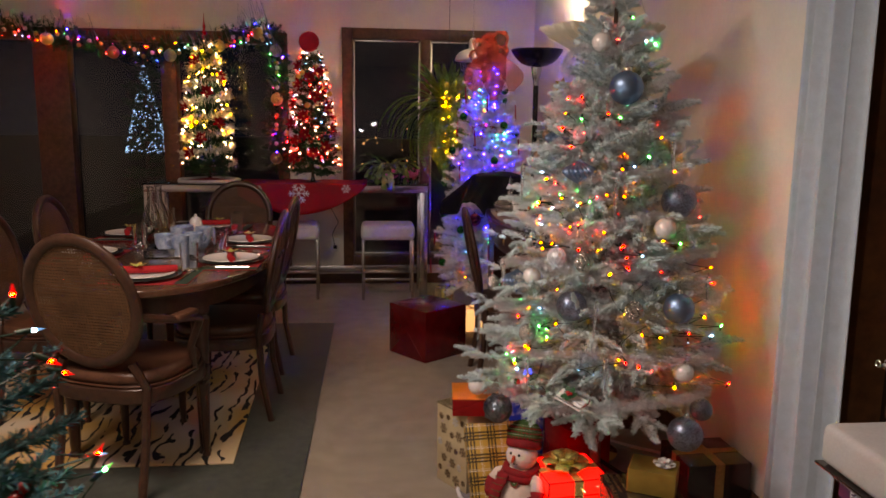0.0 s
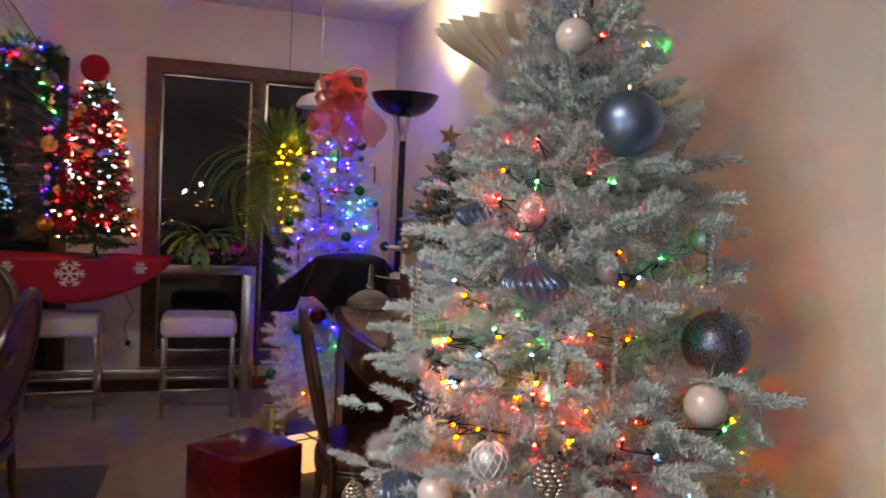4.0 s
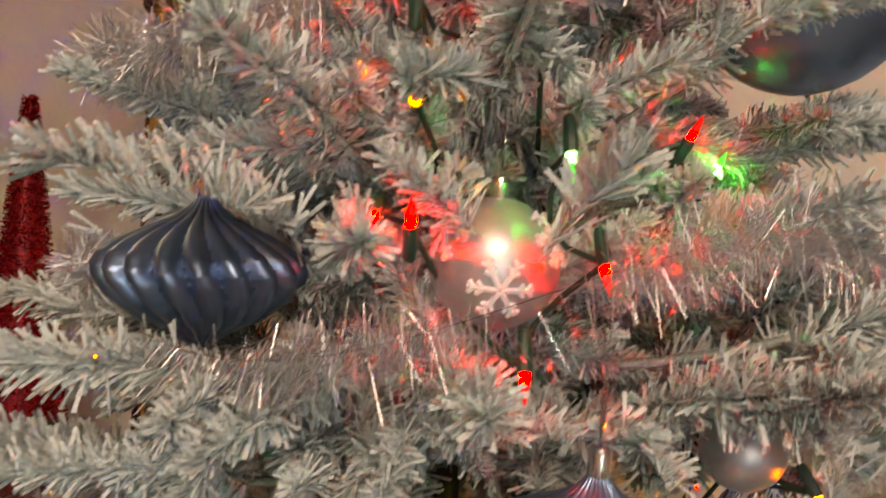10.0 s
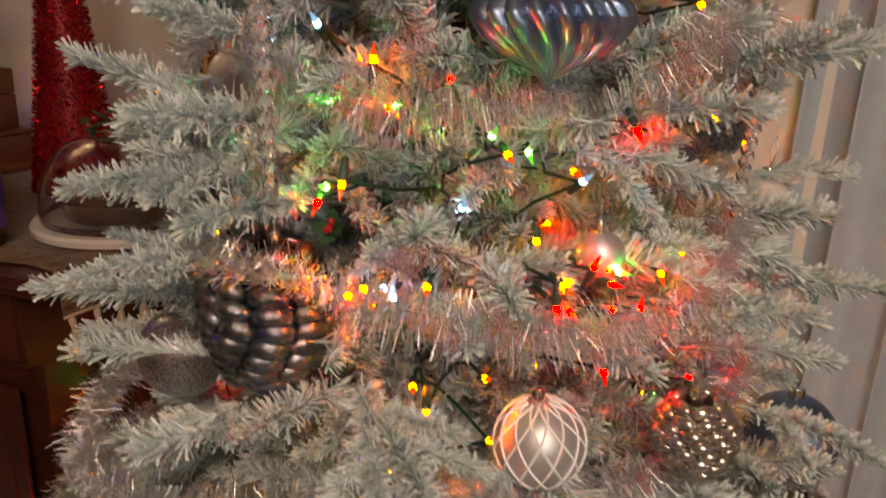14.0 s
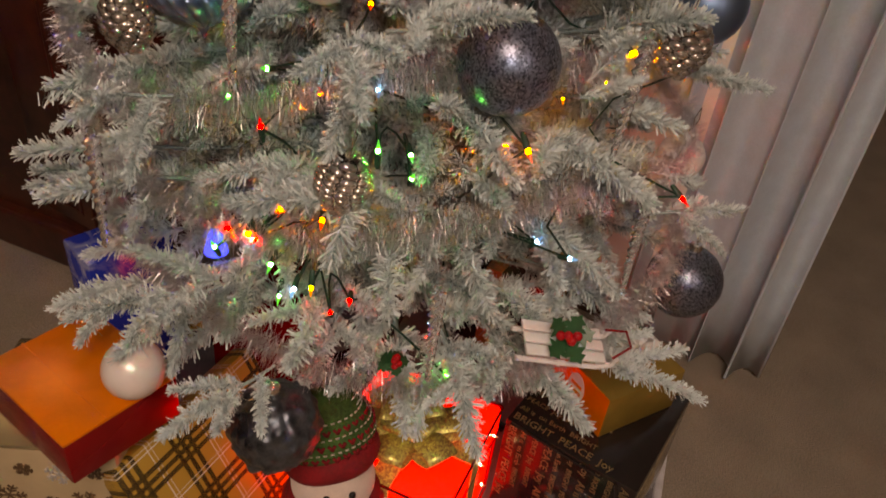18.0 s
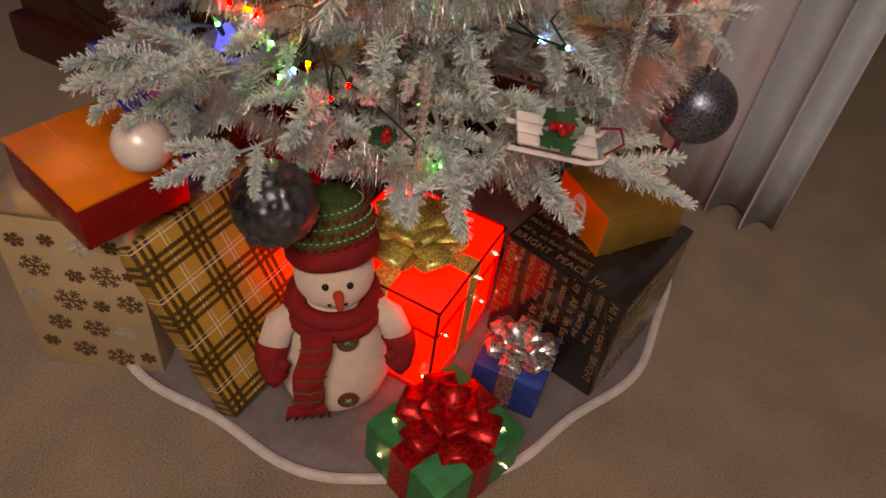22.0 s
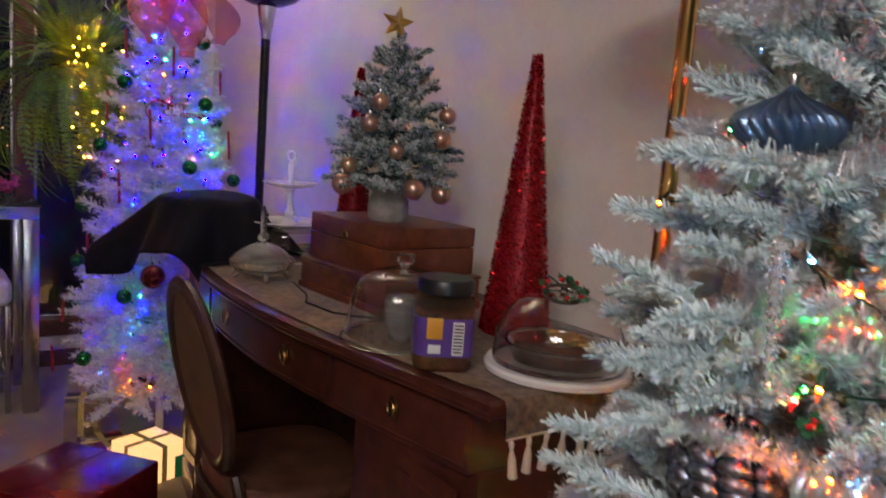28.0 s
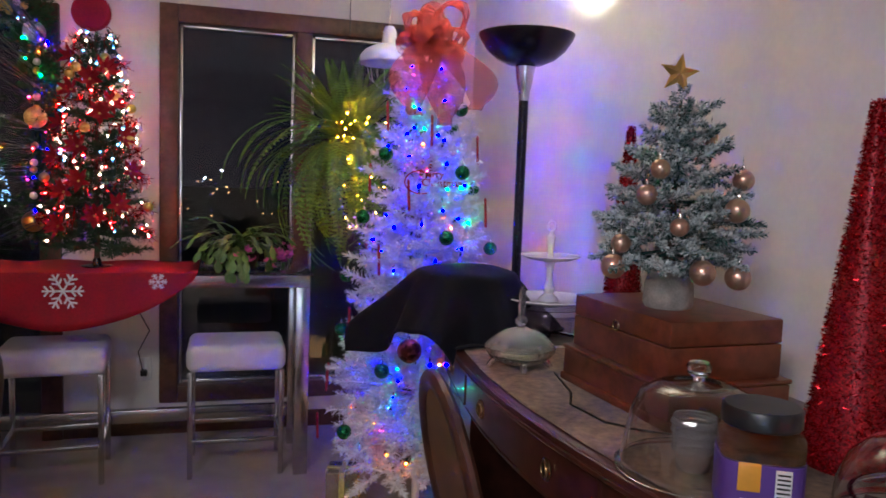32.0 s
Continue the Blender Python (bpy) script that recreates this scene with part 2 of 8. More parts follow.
def tube(bm, pts, r, seg=8, closed=False, r1=None):
    """A round rod along points; r may taper to r1."""
    pts = [Vector(p) for p in pts]
    n = len(pts)
    rings, up = [], None
    for i, p in enumerate(pts):
        if closed:
            d = pts[(i + 1) % n] - pts[i - 1]
        else:
            d = pts[min(i + 1, n - 1)] - pts[max(i - 1, 0)]
        d = d.normalized() if d.length > 1e-9 else Vector((0, 0, 1))
        if up is None:
            up = Vector((0, 0, 1)) if abs(d.z) < 0.9 else Vector((1, 0, 0))
        side = d.cross(up)
        side = side.normalized() if side.length > 1e-6 else Vector((1, 0, 0))
        up = side.cross(d).normalized()
        rad = r if r1 is None else r + (r1 - r) * i / max(1, n - 1)
        rings.append([bm.verts.new(p + rad * (math.cos(2 * math.pi * k / seg) * side + math.sin(2 * math.pi * k / seg) * up)) for k in range(seg)])
    pairs = list(zip(rings, rings[1:])) + ([(rings[-1], rings[0])] if closed else [])
    for a, b in pairs:
        for k in range(seg):
            bm.faces.new((a[k], a[(k + 1) % seg], b[(k + 1) % seg], b[k]))
    if not closed:
        bm.faces.new(list(reversed(rings[0])))
        bm.faces.new(rings[-1])
    return bm


def ball(bm, r, at=(0, 0, 0), seg=24, squash=1.0):
    n = seg // 2
    prof = [(r * math.sin(math.pi * i / n), -r * squash * math.cos(math.pi * i / n)) for i in range(n + 1)]
    prof[0], prof[-1] = (r * 0.02, -r * squash), (r * 0.02, r * squash)
    return lathe(bm, prof, seg, at)


def sheet(bm, grid):
    """A surface through a grid (rows of points)."""
    vs = [[bm.verts.new(p) for p in row] for row in grid]
    for a, b in zip(vs, vs[1:]):
        for i in range(len(a) - 1):
            bm.faces.new((a[i], a[i + 1], b[i + 1], b[i]))
    return bm


def solid(ob, thick, offset=-1.0):
    md = ob.modifiers.new("thickness", "SOLIDIFY")
    md.thickness, md.offset = thick, offset
    return ob


rng = np.random.default_rng(7)
rnd = random.Random(11)

# ---- the room ----
XR, YF, ZC = 1.52, 6.105, 2.46
XL, YB = -3.9, -2.6


def wall(name, pieces, material=M_WALL, label="plain off-white painted wall"):
    bm = B()
    for p in pieces:
        box(bm, *p)
    ob = part(name, bm, material, smooth=False)
    return tagged(ob, label, "wall", kind="structure")


floor = part("floor", box(B(), XL - 0.2, YB - 0.2, -0.12, 4.2, YF + 0.15, 0.0), M_CARPET, smooth=False)
tagged(floor, "beige cut-pile carpet over the whole floor", "floor", kind="structure")
ceil = part("ceiling", box(B(), XL - 0.2, YB - 0.2, ZC, 4.2, YF + 0.15, ZC + 0.12), M_CEIL, smooth=False)
tagged(ceil, "plain off-white ceiling", "ceiling", kind="structure")
# the far wall, with the glass doors and the double window going through it
WX0, WX1, WZ0, WZ1 = -0.03, 1.27, 0.18, 2.07
DX0, DX1, DZ1 = -3.6, -0.50, 2.02
wall("wall_north", [(XL - 0.2, YF, 0, DX0, YF + 0.15, ZC), (DX0, YF, DZ1, DX1, YF + 0.15, ZC), (DX1, YF, 0, WX0, YF + 0.15, ZC),
                    (WX0, YF, 0, WX1, YF + 0.15, WZ0), (WX0, YF, WZ1, WX1, YF + 0.15, ZC), (WX1, YF, 0, 1.67, YF + 0.15, ZC)])
wall("wall_east", [(XR, 2.02, 0, XR + 0.15, YF, ZC)])
wall("wall_hall", [(XR + 0.15, 2.35, 0, 4.2, 2.5, ZC), (4.05, YB, 0, 4.2, 2.35, ZC)])
wall("wall_west", [(XL - 0.2, YB, 0, XL, YF, ZC)])
wall("wall_south", [(XL, YB - 0.2, 0, 4.2, YB, ZC)])
bb = B()
box(bb, DX1, YF - 0.014, 0, XR, YF, 0.085, 0.003)
box(bb, XR - 0.014, 2.02, 0, XR, YF - 0.014, 0.085, 0.003)
tagged(part("baseboard", bb, M_TRIM), "dark-stained wooden baseboard", "baseboard", kind="structure")


def window(name, x0, x1, z0, z1, posts, label, category, fw=0.065, metal=True, sill=True):
    """A framed run of panes in the far wall; posts: centre x of each upright between panes."""
    ob = thing(name, (0, 0, 0), label, category, kind="structure")
    y0, y1 = YF - 0.03, YF + 0.11
    fr = B()
    box(fr, x0 - 0.02, y0, z0 - (0.02 if sill else 0), x0 + fw, y1, z1 + 0.02, 0.006)
    box(fr, x1 - fw, y0, z0 - (0.02 if sill else 0), x1 + 0.02, y1, z1 + 0.02, 0.006)
    box(fr, x0 + fw, y0, z1 - fw, x1 - fw, y1, z1 + 0.02, 0.006)
    if sill:
        box(fr, x0 + fw, y0, z0 - 0.02, x1 - fw, y1, z0 + fw, 0.006)
    part("window_frame", fr, M_FRAME, ob, "dark-stained wooden frame")
    edges = [x0 + fw] + [v for p in posts for v in (p[0] - p[1], p[0] + p[1])] + [x1 - fw]
    for p, half in posts:
        part("mullion", box(B(), p - half, y0 + 0.004, z0, p + half, y1 - 0.004, z1 - fw + 0.004, 0.006), M_FRAME, ob)
    zb = z0 + fw if sill else 0.12
    for a, b in zip(edges[::2], edges[1::2]):
        if metal:
            s = B()
            w = 0.018
            box(s, a, YF + 0.01, zb, a + w, YF + 0.05, z1 - fw, 0.002)
            box(s, b - w, YF + 0.01, zb, b, YF + 0.05, z1 - fw, 0.002)
            box(s, a + w, YF + 0.01, z1 - fw - w, b - w, YF + 0.05, z1 - fw, 0.002)
            box(s, a + w, YF + 0.01, zb, b - w, YF + 0.05, zb + w, 0.002)
            part("sash", s, M_CHROME, ob, "pale metal sash strip")
        pane = part("pane", box(B(), a + 0.001, YF + 0.055, zb, b - 0.001, YF + 0.061, z1 - fw), M_PANE, ob, "dark night-time glass pane", smooth=False)
        pane.visible_shadow = False
    return ob


window("window_1", WX0, WX1, WZ0, WZ1, [(0.625, 0.038)], "dark-stained wooden double window with metal sashes, night outside", "window")
window("door_1", DX0, DX1, 0.0, DZ1, [(-2.30, 0.13), (-1.41, 0.06)], "dark-stained wooden glass patio doors at night", "door", 0.07, False, False)

# ---- trees: needles, branches, tinsel ----
def fast(name, verts, loops, sides, material, parent=None, label="", attr=None, smooth=False):
    """One mesh from arrays: verts (n, 3), loops (m, sides) and an optional value per vertex."""
    me = bpy.data.meshes.new(name)
    n, m = len(verts), len(loops)
    me.vertices.add(n)
    me.vertices.foreach_set("co", np.ascontiguousarray(verts, np.float32).ravel())
    me.loops.add(m * sides)
    me.loops.foreach_set("vertex_index", np.ascontiguousarray(loops, np.int32).ravel())
    me.polygons.add(m)
    me.polygons.foreach_set("loop_start", np.arange(m, dtype=np.int32) * sides)
    if attr is not None:
        a = me.attributes.new("flock", "FLOAT", "POINT")
        a.data.foreach_set("value", np.ascontiguousarray(attr, np.float32))
    me.update(calc_edges=True)
    me.materials.append(material)
    if smooth:
        me.shade_smooth()
    ob = new(name, me)
    if parent:
        ob.parent = parent
    if label:
        ob["label"] = label
    return ob


def basis(d):
    """Two directions across each row of d."""
    d = d / np.linalg.norm(d, axis=-1, keepdims=True)
    helper = np.where(np.abs(d[..., 2:3]) < 0.9, np.array([0, 0, 1.0]), np.array([1.0, 0, 0]))
    s = np.cross(d, helper)
    s /= np.linalg.norm(s, axis=-1, keepdims=True)
    return s, np.cross(s, d)


def prisms(p0, p1, r0, r1, sides=3):
    """Tapered rods from p0 to p1 (arrays): verts, quads."""
    n = len(p0)
    s, u = basis(p1 - p0)
    a = np.arange(sides) * 2 * np.pi / sides
    off = np.cos(a)[None, :, None] * s[:, None] + np.sin(a)[None, :, None] * u[:, None]
    r0 = np.broadcast_to(r0, (n,))[:, None, None]
    r1 = np.broadcast_to(r1, (n,))[:, None, None]
    v = np.concatenate([p0[:, None] + r0 * off, p1[:, None] + r1 * off], 1)
    k = np.arange(sides)
    f = np.stack([k, (k + 1) % sides, sides + (k + 1) % sides, sides + k], 1)
    return v.reshape(-1, 3), (f[None] + (np.arange(n) * 2 * sides)[:, None, None]).reshape(-1, 4)


def needle_mesh(p0, p1, r0, r1, f):
    """Flat needles as tapered strips, stems as rods: verts, quads and the flock value of each vertex."""
    rod = r0 > 1.45 * np.median(r0)
    a, b, ra, rb, fa = p0[~rod], p1[~rod], r0[~rod], r1[~rod], f[~rod]
    n = len(a)
    s, u = basis(b - a)
    roll = rng.uniform(0, np.pi, n)[:, None]
    w = s * np.cos(roll) + u * np.sin(roll)
    v1 = np.stack([a - w * ra[:, None], a + w * ra[:, None], b + w * rb[:, None], b - w * rb[:, None]], 1).reshape(-1, 3)
    v2, q2 = prisms(p0[rod], p1[rod], r0[rod], r1[rod], 4)
    return np.concatenate([v1, v2]), np.concatenate([np.arange(4 * n).reshape(-1, 4), q2 + 4 * n]), np.concatenate([(fa[:, None] + np.array([-0.2, -0.2, 0.12, 0.12])).reshape(-1), np.repeat(f[rod], 8)])


def sprig(length, needles, nlen, width, droop=0.0, spread=55.0, tipped=0.75, core=1.6, wild=17.0):
    """Needles round a stem that runs along +x from the origin: start and end points, start and end radii, flock value."""
    t = rng.uniform(0.03, 1.0, needles) ** 0.9
    roll = rng.uniform(0, 2 * np.pi, needles)
    lean = np.radians(rng.normal(spread, wild, needles)) * (1 - 0.45 * t**4)
    base = np.stack([t * length, 0 * t, -droop * t * t * length], 1)
    way = np.stack([np.cos(lean), np.sin(lean) * np.cos(roll), np.sin(lean) * np.sin(roll)], 1)
    ll = nlen * rng.uniform(0.55, 1.2, needles) * (1 - 0.3 * t**3)
    end = base + way * ll[:, None]
    r0 = width * rng.uniform(0.6, 1.1, needles)
    r1 = width * rng.uniform(tipped * 0.6, tipped * 1.5, needles)
    fl = np.clip(rng.normal(0.55, 0.25, needles) + 0.25 * way[:, 2], 0, 1)
    base = np.concatenate([base, [[0, 0, 0]]])
    end = np.concatenate([end, [[length, 0, -droop * length]]])
    return base, end, np.append(r0, width * core), np.append(r1, width * core * 0.6), np.append(fl, 0.6)


def branch_arrays(root, way, length, kinds, twigs, scale=1.0, sag=0.15, fan=48.0, flat=0.35, bare=0.3):
    """One branch with its side twigs, as needle rods in world places."""
    way = np.asarray(way, float)
    way /= np.linalg.norm(way)
    side = np.cross(way, [0, 0, 1.0])
    side /= np.linalg.norm(side)
    up = np.cross(side, way)
    P0, P1, R0, R1, F = [], [], [], [], []

    def place(at, d, kind, s):
        x = d / np.linalg.norm(d)
        y = np.cross([0, 0, 1.0], x)
        y /= np.linalg.norm(y) + 1e-9
        z = np.cross(x, y)
        m = np.stack([x, y, z], 0) * s
        b, e, r0, r1, fl = kind
        P0.append(at + b @ m)
        P1.append(at + e @ m)
        R0.append(r0 * s)
        R1.append(r1 * s)
        F.append(np.clip(fl + rng.normal(0, 0.12), 0, 1))

    def at(t):
        return np.asarray(root) + way * length * t + up * length * sag * (t * t - t) * 1.2

    for i in range(twigs):
        t = bare + (0.94 - bare) * (i + rng.uniform(0.1, 0.9)) / twigs
        sgn = 1 if i % 2 else -1
        a = np.radians(rng.normal(fan, 9))
        d = way * np.cos(a) + sgn * side * np.sin(a) * (1 - flat * rng.random()) + up * rng.normal(0.08, flat * 0.8)
        place(at(t), d, kinds[rng.integers(len(kinds))], scale * rng.uniform(0.8, 1.12) * (1.15 - 0.35 * t))
    place(at(0.86), way + up * rng.normal(0.05, 0.1), kinds[rng.integers(len(kinds))], scale * 1.05)
    ts = np.linspace(0, 0.92, 5)
    pts = np.array([at(t) for t in ts])
    P0.append(pts[:-1])
    P1.append(pts[1:])
    R0.append(np.full(4, 0.0032 * scale))
    R1.append(np.full(4, 0.0028 * scale))
    F.append(np.full(4, 0.1))
    return [np.concatenate(q) for q in (P0, P1, R0, R1, F)]


CLEAR = []
TO_CAMERA = np.array([-0.766, -0.633, 0.11])


def keep_clear(p):
    """True where a needle tip stays clear of the ornaments, both outwards and towards the camera."""
    ok = np.ones(len(p), bool)
    for c, r in CLEAR:
        out = np.array([c[0], c[1], 0.0])
        out /= np.linalg.norm(out) + 1e-9
        d = p - c
        for way, wide in ((out, 1.10), (TO_CAMERA, 0.92)):
            s = np.clip(d @ way, 0.0, 0.22)
            ok &= np.linalg.norm(d - s[:, None] * way, axis=1) > r * wide
    return ok


def trimmed(p0, p1, r0, r1, f):
    """A branch without the needles in front of ornaments, and without the stems that this leaves bare."""
    ok = keep_clear(p1)
    rod = r0 > 1.45 * np.median(r0)
    base, kept = p0[~rod], ok[~rod]
    for i in np.flatnonzero(rod):
        near = np.linalg.norm(base - (p0[i] + p1[i]) / 2, axis=1) < 0.03
        if near.any() and kept[near].mean() < 0.75:
            ok[i] = False
    ok &= keep_clear((p0 + p1) / 2) | ~rod
    return [q[ok] for q in (p0, p1, r0, r1, f)]


def foliage(parent, axis, radius, z0, z1, step, per, kinds, material, twigs=6, scale=1.0, tilt=(0.05, 0.45), sag=0.2,
            name="branch", bare=0.3, flat=0.35, jitter=0.12, reach=0.07, wide=None, shrink=False):
    """Tiers of branches round an axis, each branch a part. radius(z): how far they reach; per(z): how many to a tier."""
    z, k, tips = z0, 0, []
    while z < z1:
        n = per(z)
        u = (z - z0) / (z1 - z0)
        for i in range(n):
            a = 2 * np.pi * (i + 0.5 * (k % 2) + rng.uniform(-0.25, 0.25)) / n
            rise = tilt[0] + (tilt[1] - tilt[0]) * u + rng.normal(0, 0.06)
            grow = wide(a, z) if wide else 1.0
            ln = max(0.35 * radius(z), grow * radius(z) * rng.uniform(1 - jitter, 1 + jitter * 0.5) - reach) / np.cos(np.arctan(rise))
            zz = z - rise * radius(z) * 0.6 + rng.uniform(-0.3, 0.3) * step
            way = np.array([np.cos(a), np.sin(a), rise])
            p0, p1, r0, r1, f = branch_arrays((0, 0, zz), way, ln, kinds(a) if callable(kinds) else kinds, max(3, round(twigs * ln / radius(z0) + 1.5)), scale * (min(1.0, 0.42 + 2.3 * radius(z)) if shrink else 1.0), sag, flat=flat, bare=bare)
            if wide and CLEAR:
                p0, p1, r0, r1, f = trimmed(p0, p1, r0, r1, f)
            v, q, f = needle_mesh(p0, p1, r0, r1, f)
            ob = fast(name, v, q, 4, material, parent, attr=f)
            tips.append((zz, a, ln))
        z += step
        k += 1
    return tips


def flocked(name, green, white, amount=0.5, rough=0.9, crumb=90.0, relief=0.0):
    m = bpy.data.materials.new(name)
    m.use_nodes = True
    nt = m.node_tree
    b = nt.nodes["Principled BSDF"]
    at = nt.nodes.new("ShaderNodeAttribute")
    at.attribute_name = "flock"
    co = nt.nodes.new("ShaderNodeTexCoord")
    nz = node(nt, "ShaderNodeTexNoise", Scale=crumb, Detail=4.0, Roughness=0.7)
    nt.links.new(co.outputs["Object"], nz.inputs["Vector"])
    add = nt.nodes.new("ShaderNodeMath")
    add.operation = "ADD"
    nt.links.new(at.outputs["Fac"], add.inputs[0])
    nt.links.new(nz.outputs["Fac"], add.inputs[1])
    ramp = nt.nodes.new("ShaderNodeValToRGB")
    e = ramp.color_ramp.elements
    e[0].position, e[1].position = 1.0 - amount - 0.2, 1.0 - amount + 0.2
    e[0].position, e[1].position = max(0.02, e[0].position), min(0.98, e[1].position)
    e[0].color, e[1].color = rgb(green), rgb(white)
    div = nt.nodes.new("ShaderNodeMath")
    div.operation = "MULTIPLY"
    div.inputs[1].default_value = 0.5
    nt.links.new(add.outputs[0], div.inputs[0])
    nt.links.new(div.outputs[0], ramp.inputs["Fac"])
    nt.links.new(ramp.outputs["Color"], b.inputs["Base Color"])
    b.inputs["Roughness"].default_value = rough
    b.inputs["Specular IOR Level"].default_value = 0.2
    if relief:
        bp = node(nt, "ShaderNodeBump", Strength=relief, Distance=0.002)
        nt.links.new(nz.outputs["Fac"], bp.inputs["Height"])
        nt.links.new(bp.outputs[0], b.inputs["Normal"])
    return m


M_FLOCK = flocked("flocked_needles", (0.055, 0.155, 0.145), (0.76, 0.86, 0.86), 0.69, 0.95, 420.0, 1.0)
M_WHITETREE = flocked("white_pvc_needles", (0.62, 0.64, 0.68), (0.86, 0.87, 0.9), 0.6, 0.5)
M_PINE = flocked("green_pvc_needles", (0.014, 0.05, 0.022), (0.05, 0.11, 0.05), 0.5, 0.6)
M_BARK = mat("brown_trunk", (0.10, 0.065, 0.045), 0.85, vary=0.3, grain=60, bump=0.6)
M_TINSEL = mat("silver_tinsel", (0.74, 0.75, 0.78), 0.40, 1.0, vary=0.1, grain=30)
M_TINSELRED = mat("red_tinsel", (0.55, 0.012, 0.02), 0.2, 0.9, vary=0.1, grain=30)


def tinsel(name, m, pts, fibres, length, material, label, width=0.0009, category="tinsel", clear=False, loose=0.001):
    """A tinsel garland along points: a thread with foil strips standing out all round."""
    ob = thing(name, m, label, category)
    pts = np.asarray(pts, float)
    seg = np.linalg.norm(np.diff(pts, axis=0), axis=1)
    cum = np.concatenate([[0], np.cumsum(seg)])
    s = np.sort(rng.uniform(0, cum[-1], fibres))
    c = np.stack([np.interp(s, cum, pts[:, k]) for k in range(3)], 1)
    ahead = np.stack([np.interp(s + 0.01, cum, pts[:, k]) for k in range(3)], 1) - c + 1e-6
    a, u = basis(ahead)
    roll = rng.uniform(0, 2 * np.pi, fibres)
    d = a * np.cos(roll)[:, None] + u * np.sin(roll)[:, None] + rng.normal(0, 0.25, (fibres, 3))
    d /= np.linalg.norm(d, axis=1, keepdims=True)
    c = c + rng.normal(0, loose, (fibres, 3))
    e = c + d * (length * rng.uniform(0.3, 1.2, fibres))[:, None]
    e[:, 2] -= 0.3 * length * rng.random(fibres)
    w = np.cross(d, rng.normal(0, 1, (fibres, 3)))
    w /= np.linalg.norm(w, axis=1, keepdims=True)
    w *= width
    if clear:
        ok = keep_clear(e)
        c, e, w = c[ok], e[ok], w[ok]
        fibres = len(c)
    v = np.stack([c - w, c + w, e + w * 0.8, e - w * 0.8], 1).reshape(-1, 3)
    q = np.arange(fibres * 4).reshape(-1, 4)
    strips = fast("foil_strip", v, q, 4, material, ob)
    strips["kind"] = "stuff"
    part("thread", tube(B(), pts.tolist(), width, 4), M_BARK, ob)
    return ob


def interp(xs, ys):
    return lambda v: float(np.interp(v, xs, ys))


# ---- the flocked tree ----
TX, TY = 1.0, 2.345
tree_r = interp([0.34, 0.45, 0.60, 0.82, 1.05, 1.20, 1.40, 1.55, 1.70, 1.82], [0.42, 0.445, 0.415, 0.375, 0.31, 0.272, 0.22, 0.165, 0.10, 0.03])
big_tree = thing("christmas_tree", (TX, TY, 0), "tall snow-flocked artificial Christmas tree on a grey felt skirt", "christmas tree")
part("trunk", tube(B(), [(0, 0, 0.03), (0, 0, 0.6), (0, 0, 1.2), (0, 0, 1.78)], 0.02, 10, r1=0.006), M_BARK, big_tree)
stand = B()
for k in range(4):
    a = k * math.pi / 2 + 0.4
    tube(stand, [(0.02 * math.cos(a), 0.02 * math.sin(a), 0.14), (0.13 * math.cos(a), 0.13 * math.sin(a), 0.06), (0.24 * math.cos(a), 0.24 * math.sin(a), 0.016)], 0.009, 6)
part("tree_stand", stand, M_BLACKMET, big_tree)

# ---- furniture ----
def oval(a, b, n=48, power=2.0):
    out = []
    for k in range(n):
        t = 2 * math.pi * k / n
        c, s = math.cos(t), math.sin(t)
        out.append((a * math.copysign(abs(c) ** (2 / power), c), b * math.copysign(abs(s) ** (2 / power), s)))
    return out


def slab(bm, outline, z0, z1, round_=0.0, steps=3):
    """An upright prism of an outline, with rounded top and bottom edges."""
    cx = sum(p[0] for p in outline) / len(outline)
    cy = sum(p[1] for p in outline) / len(outline)
    if round_:
        lo = [(z0 + round_ * (1 - math.cos(math.pi / 2 * i / steps)), round_ * (1 - math.sin(math.pi / 2 * i / steps))) for i in range(steps + 1)]
        hi = [(z1 - round_ * (1 - math.sin(math.pi / 2 * i / steps)), round_ * (1 - math.cos(math.pi / 2 * i / steps))) for i in range(steps + 1)]
        levels = lo + hi
    else:
        levels = [(z0, 0), (z1, 0)]
    rings = []
    for z, inset in levels:
        ring = []
        for x, y in outline:
            d = math.hypot(x - cx, y - cy) or 1
            f = max(0.0, 1 - inset / d)
            ring.append(bm.verts.new((cx + (x - cx) * f, cy + (y - cy) * f, z)))
        rings.append(ring)
    n = len(outline)
    for a, b in zip(rings, rings[1:]):
        for k in range(n):
            bm.faces.new((a[k], a[(k + 1) % n], b[(k + 1) % n], b[k]))
    bm.faces.new(list(reversed(rings[0])))
    bm.faces.new(rings[-1])
    return bm


def turned_leg(h, r=0.02):
    return lathe(B(), [(r * 0.62, 0), (r * 0.75, 0.012), (r * 0.7, 0.03), (r * 0.5, 0.04), (r * 0.6, 0.06), (r * 0.95, h * 0.72), (r * 1.1, h * 0.82),
                       (r * 0.8, h * 0.84), (r * 1.15, h * 0.86), (r * 1.15, h)], 14)


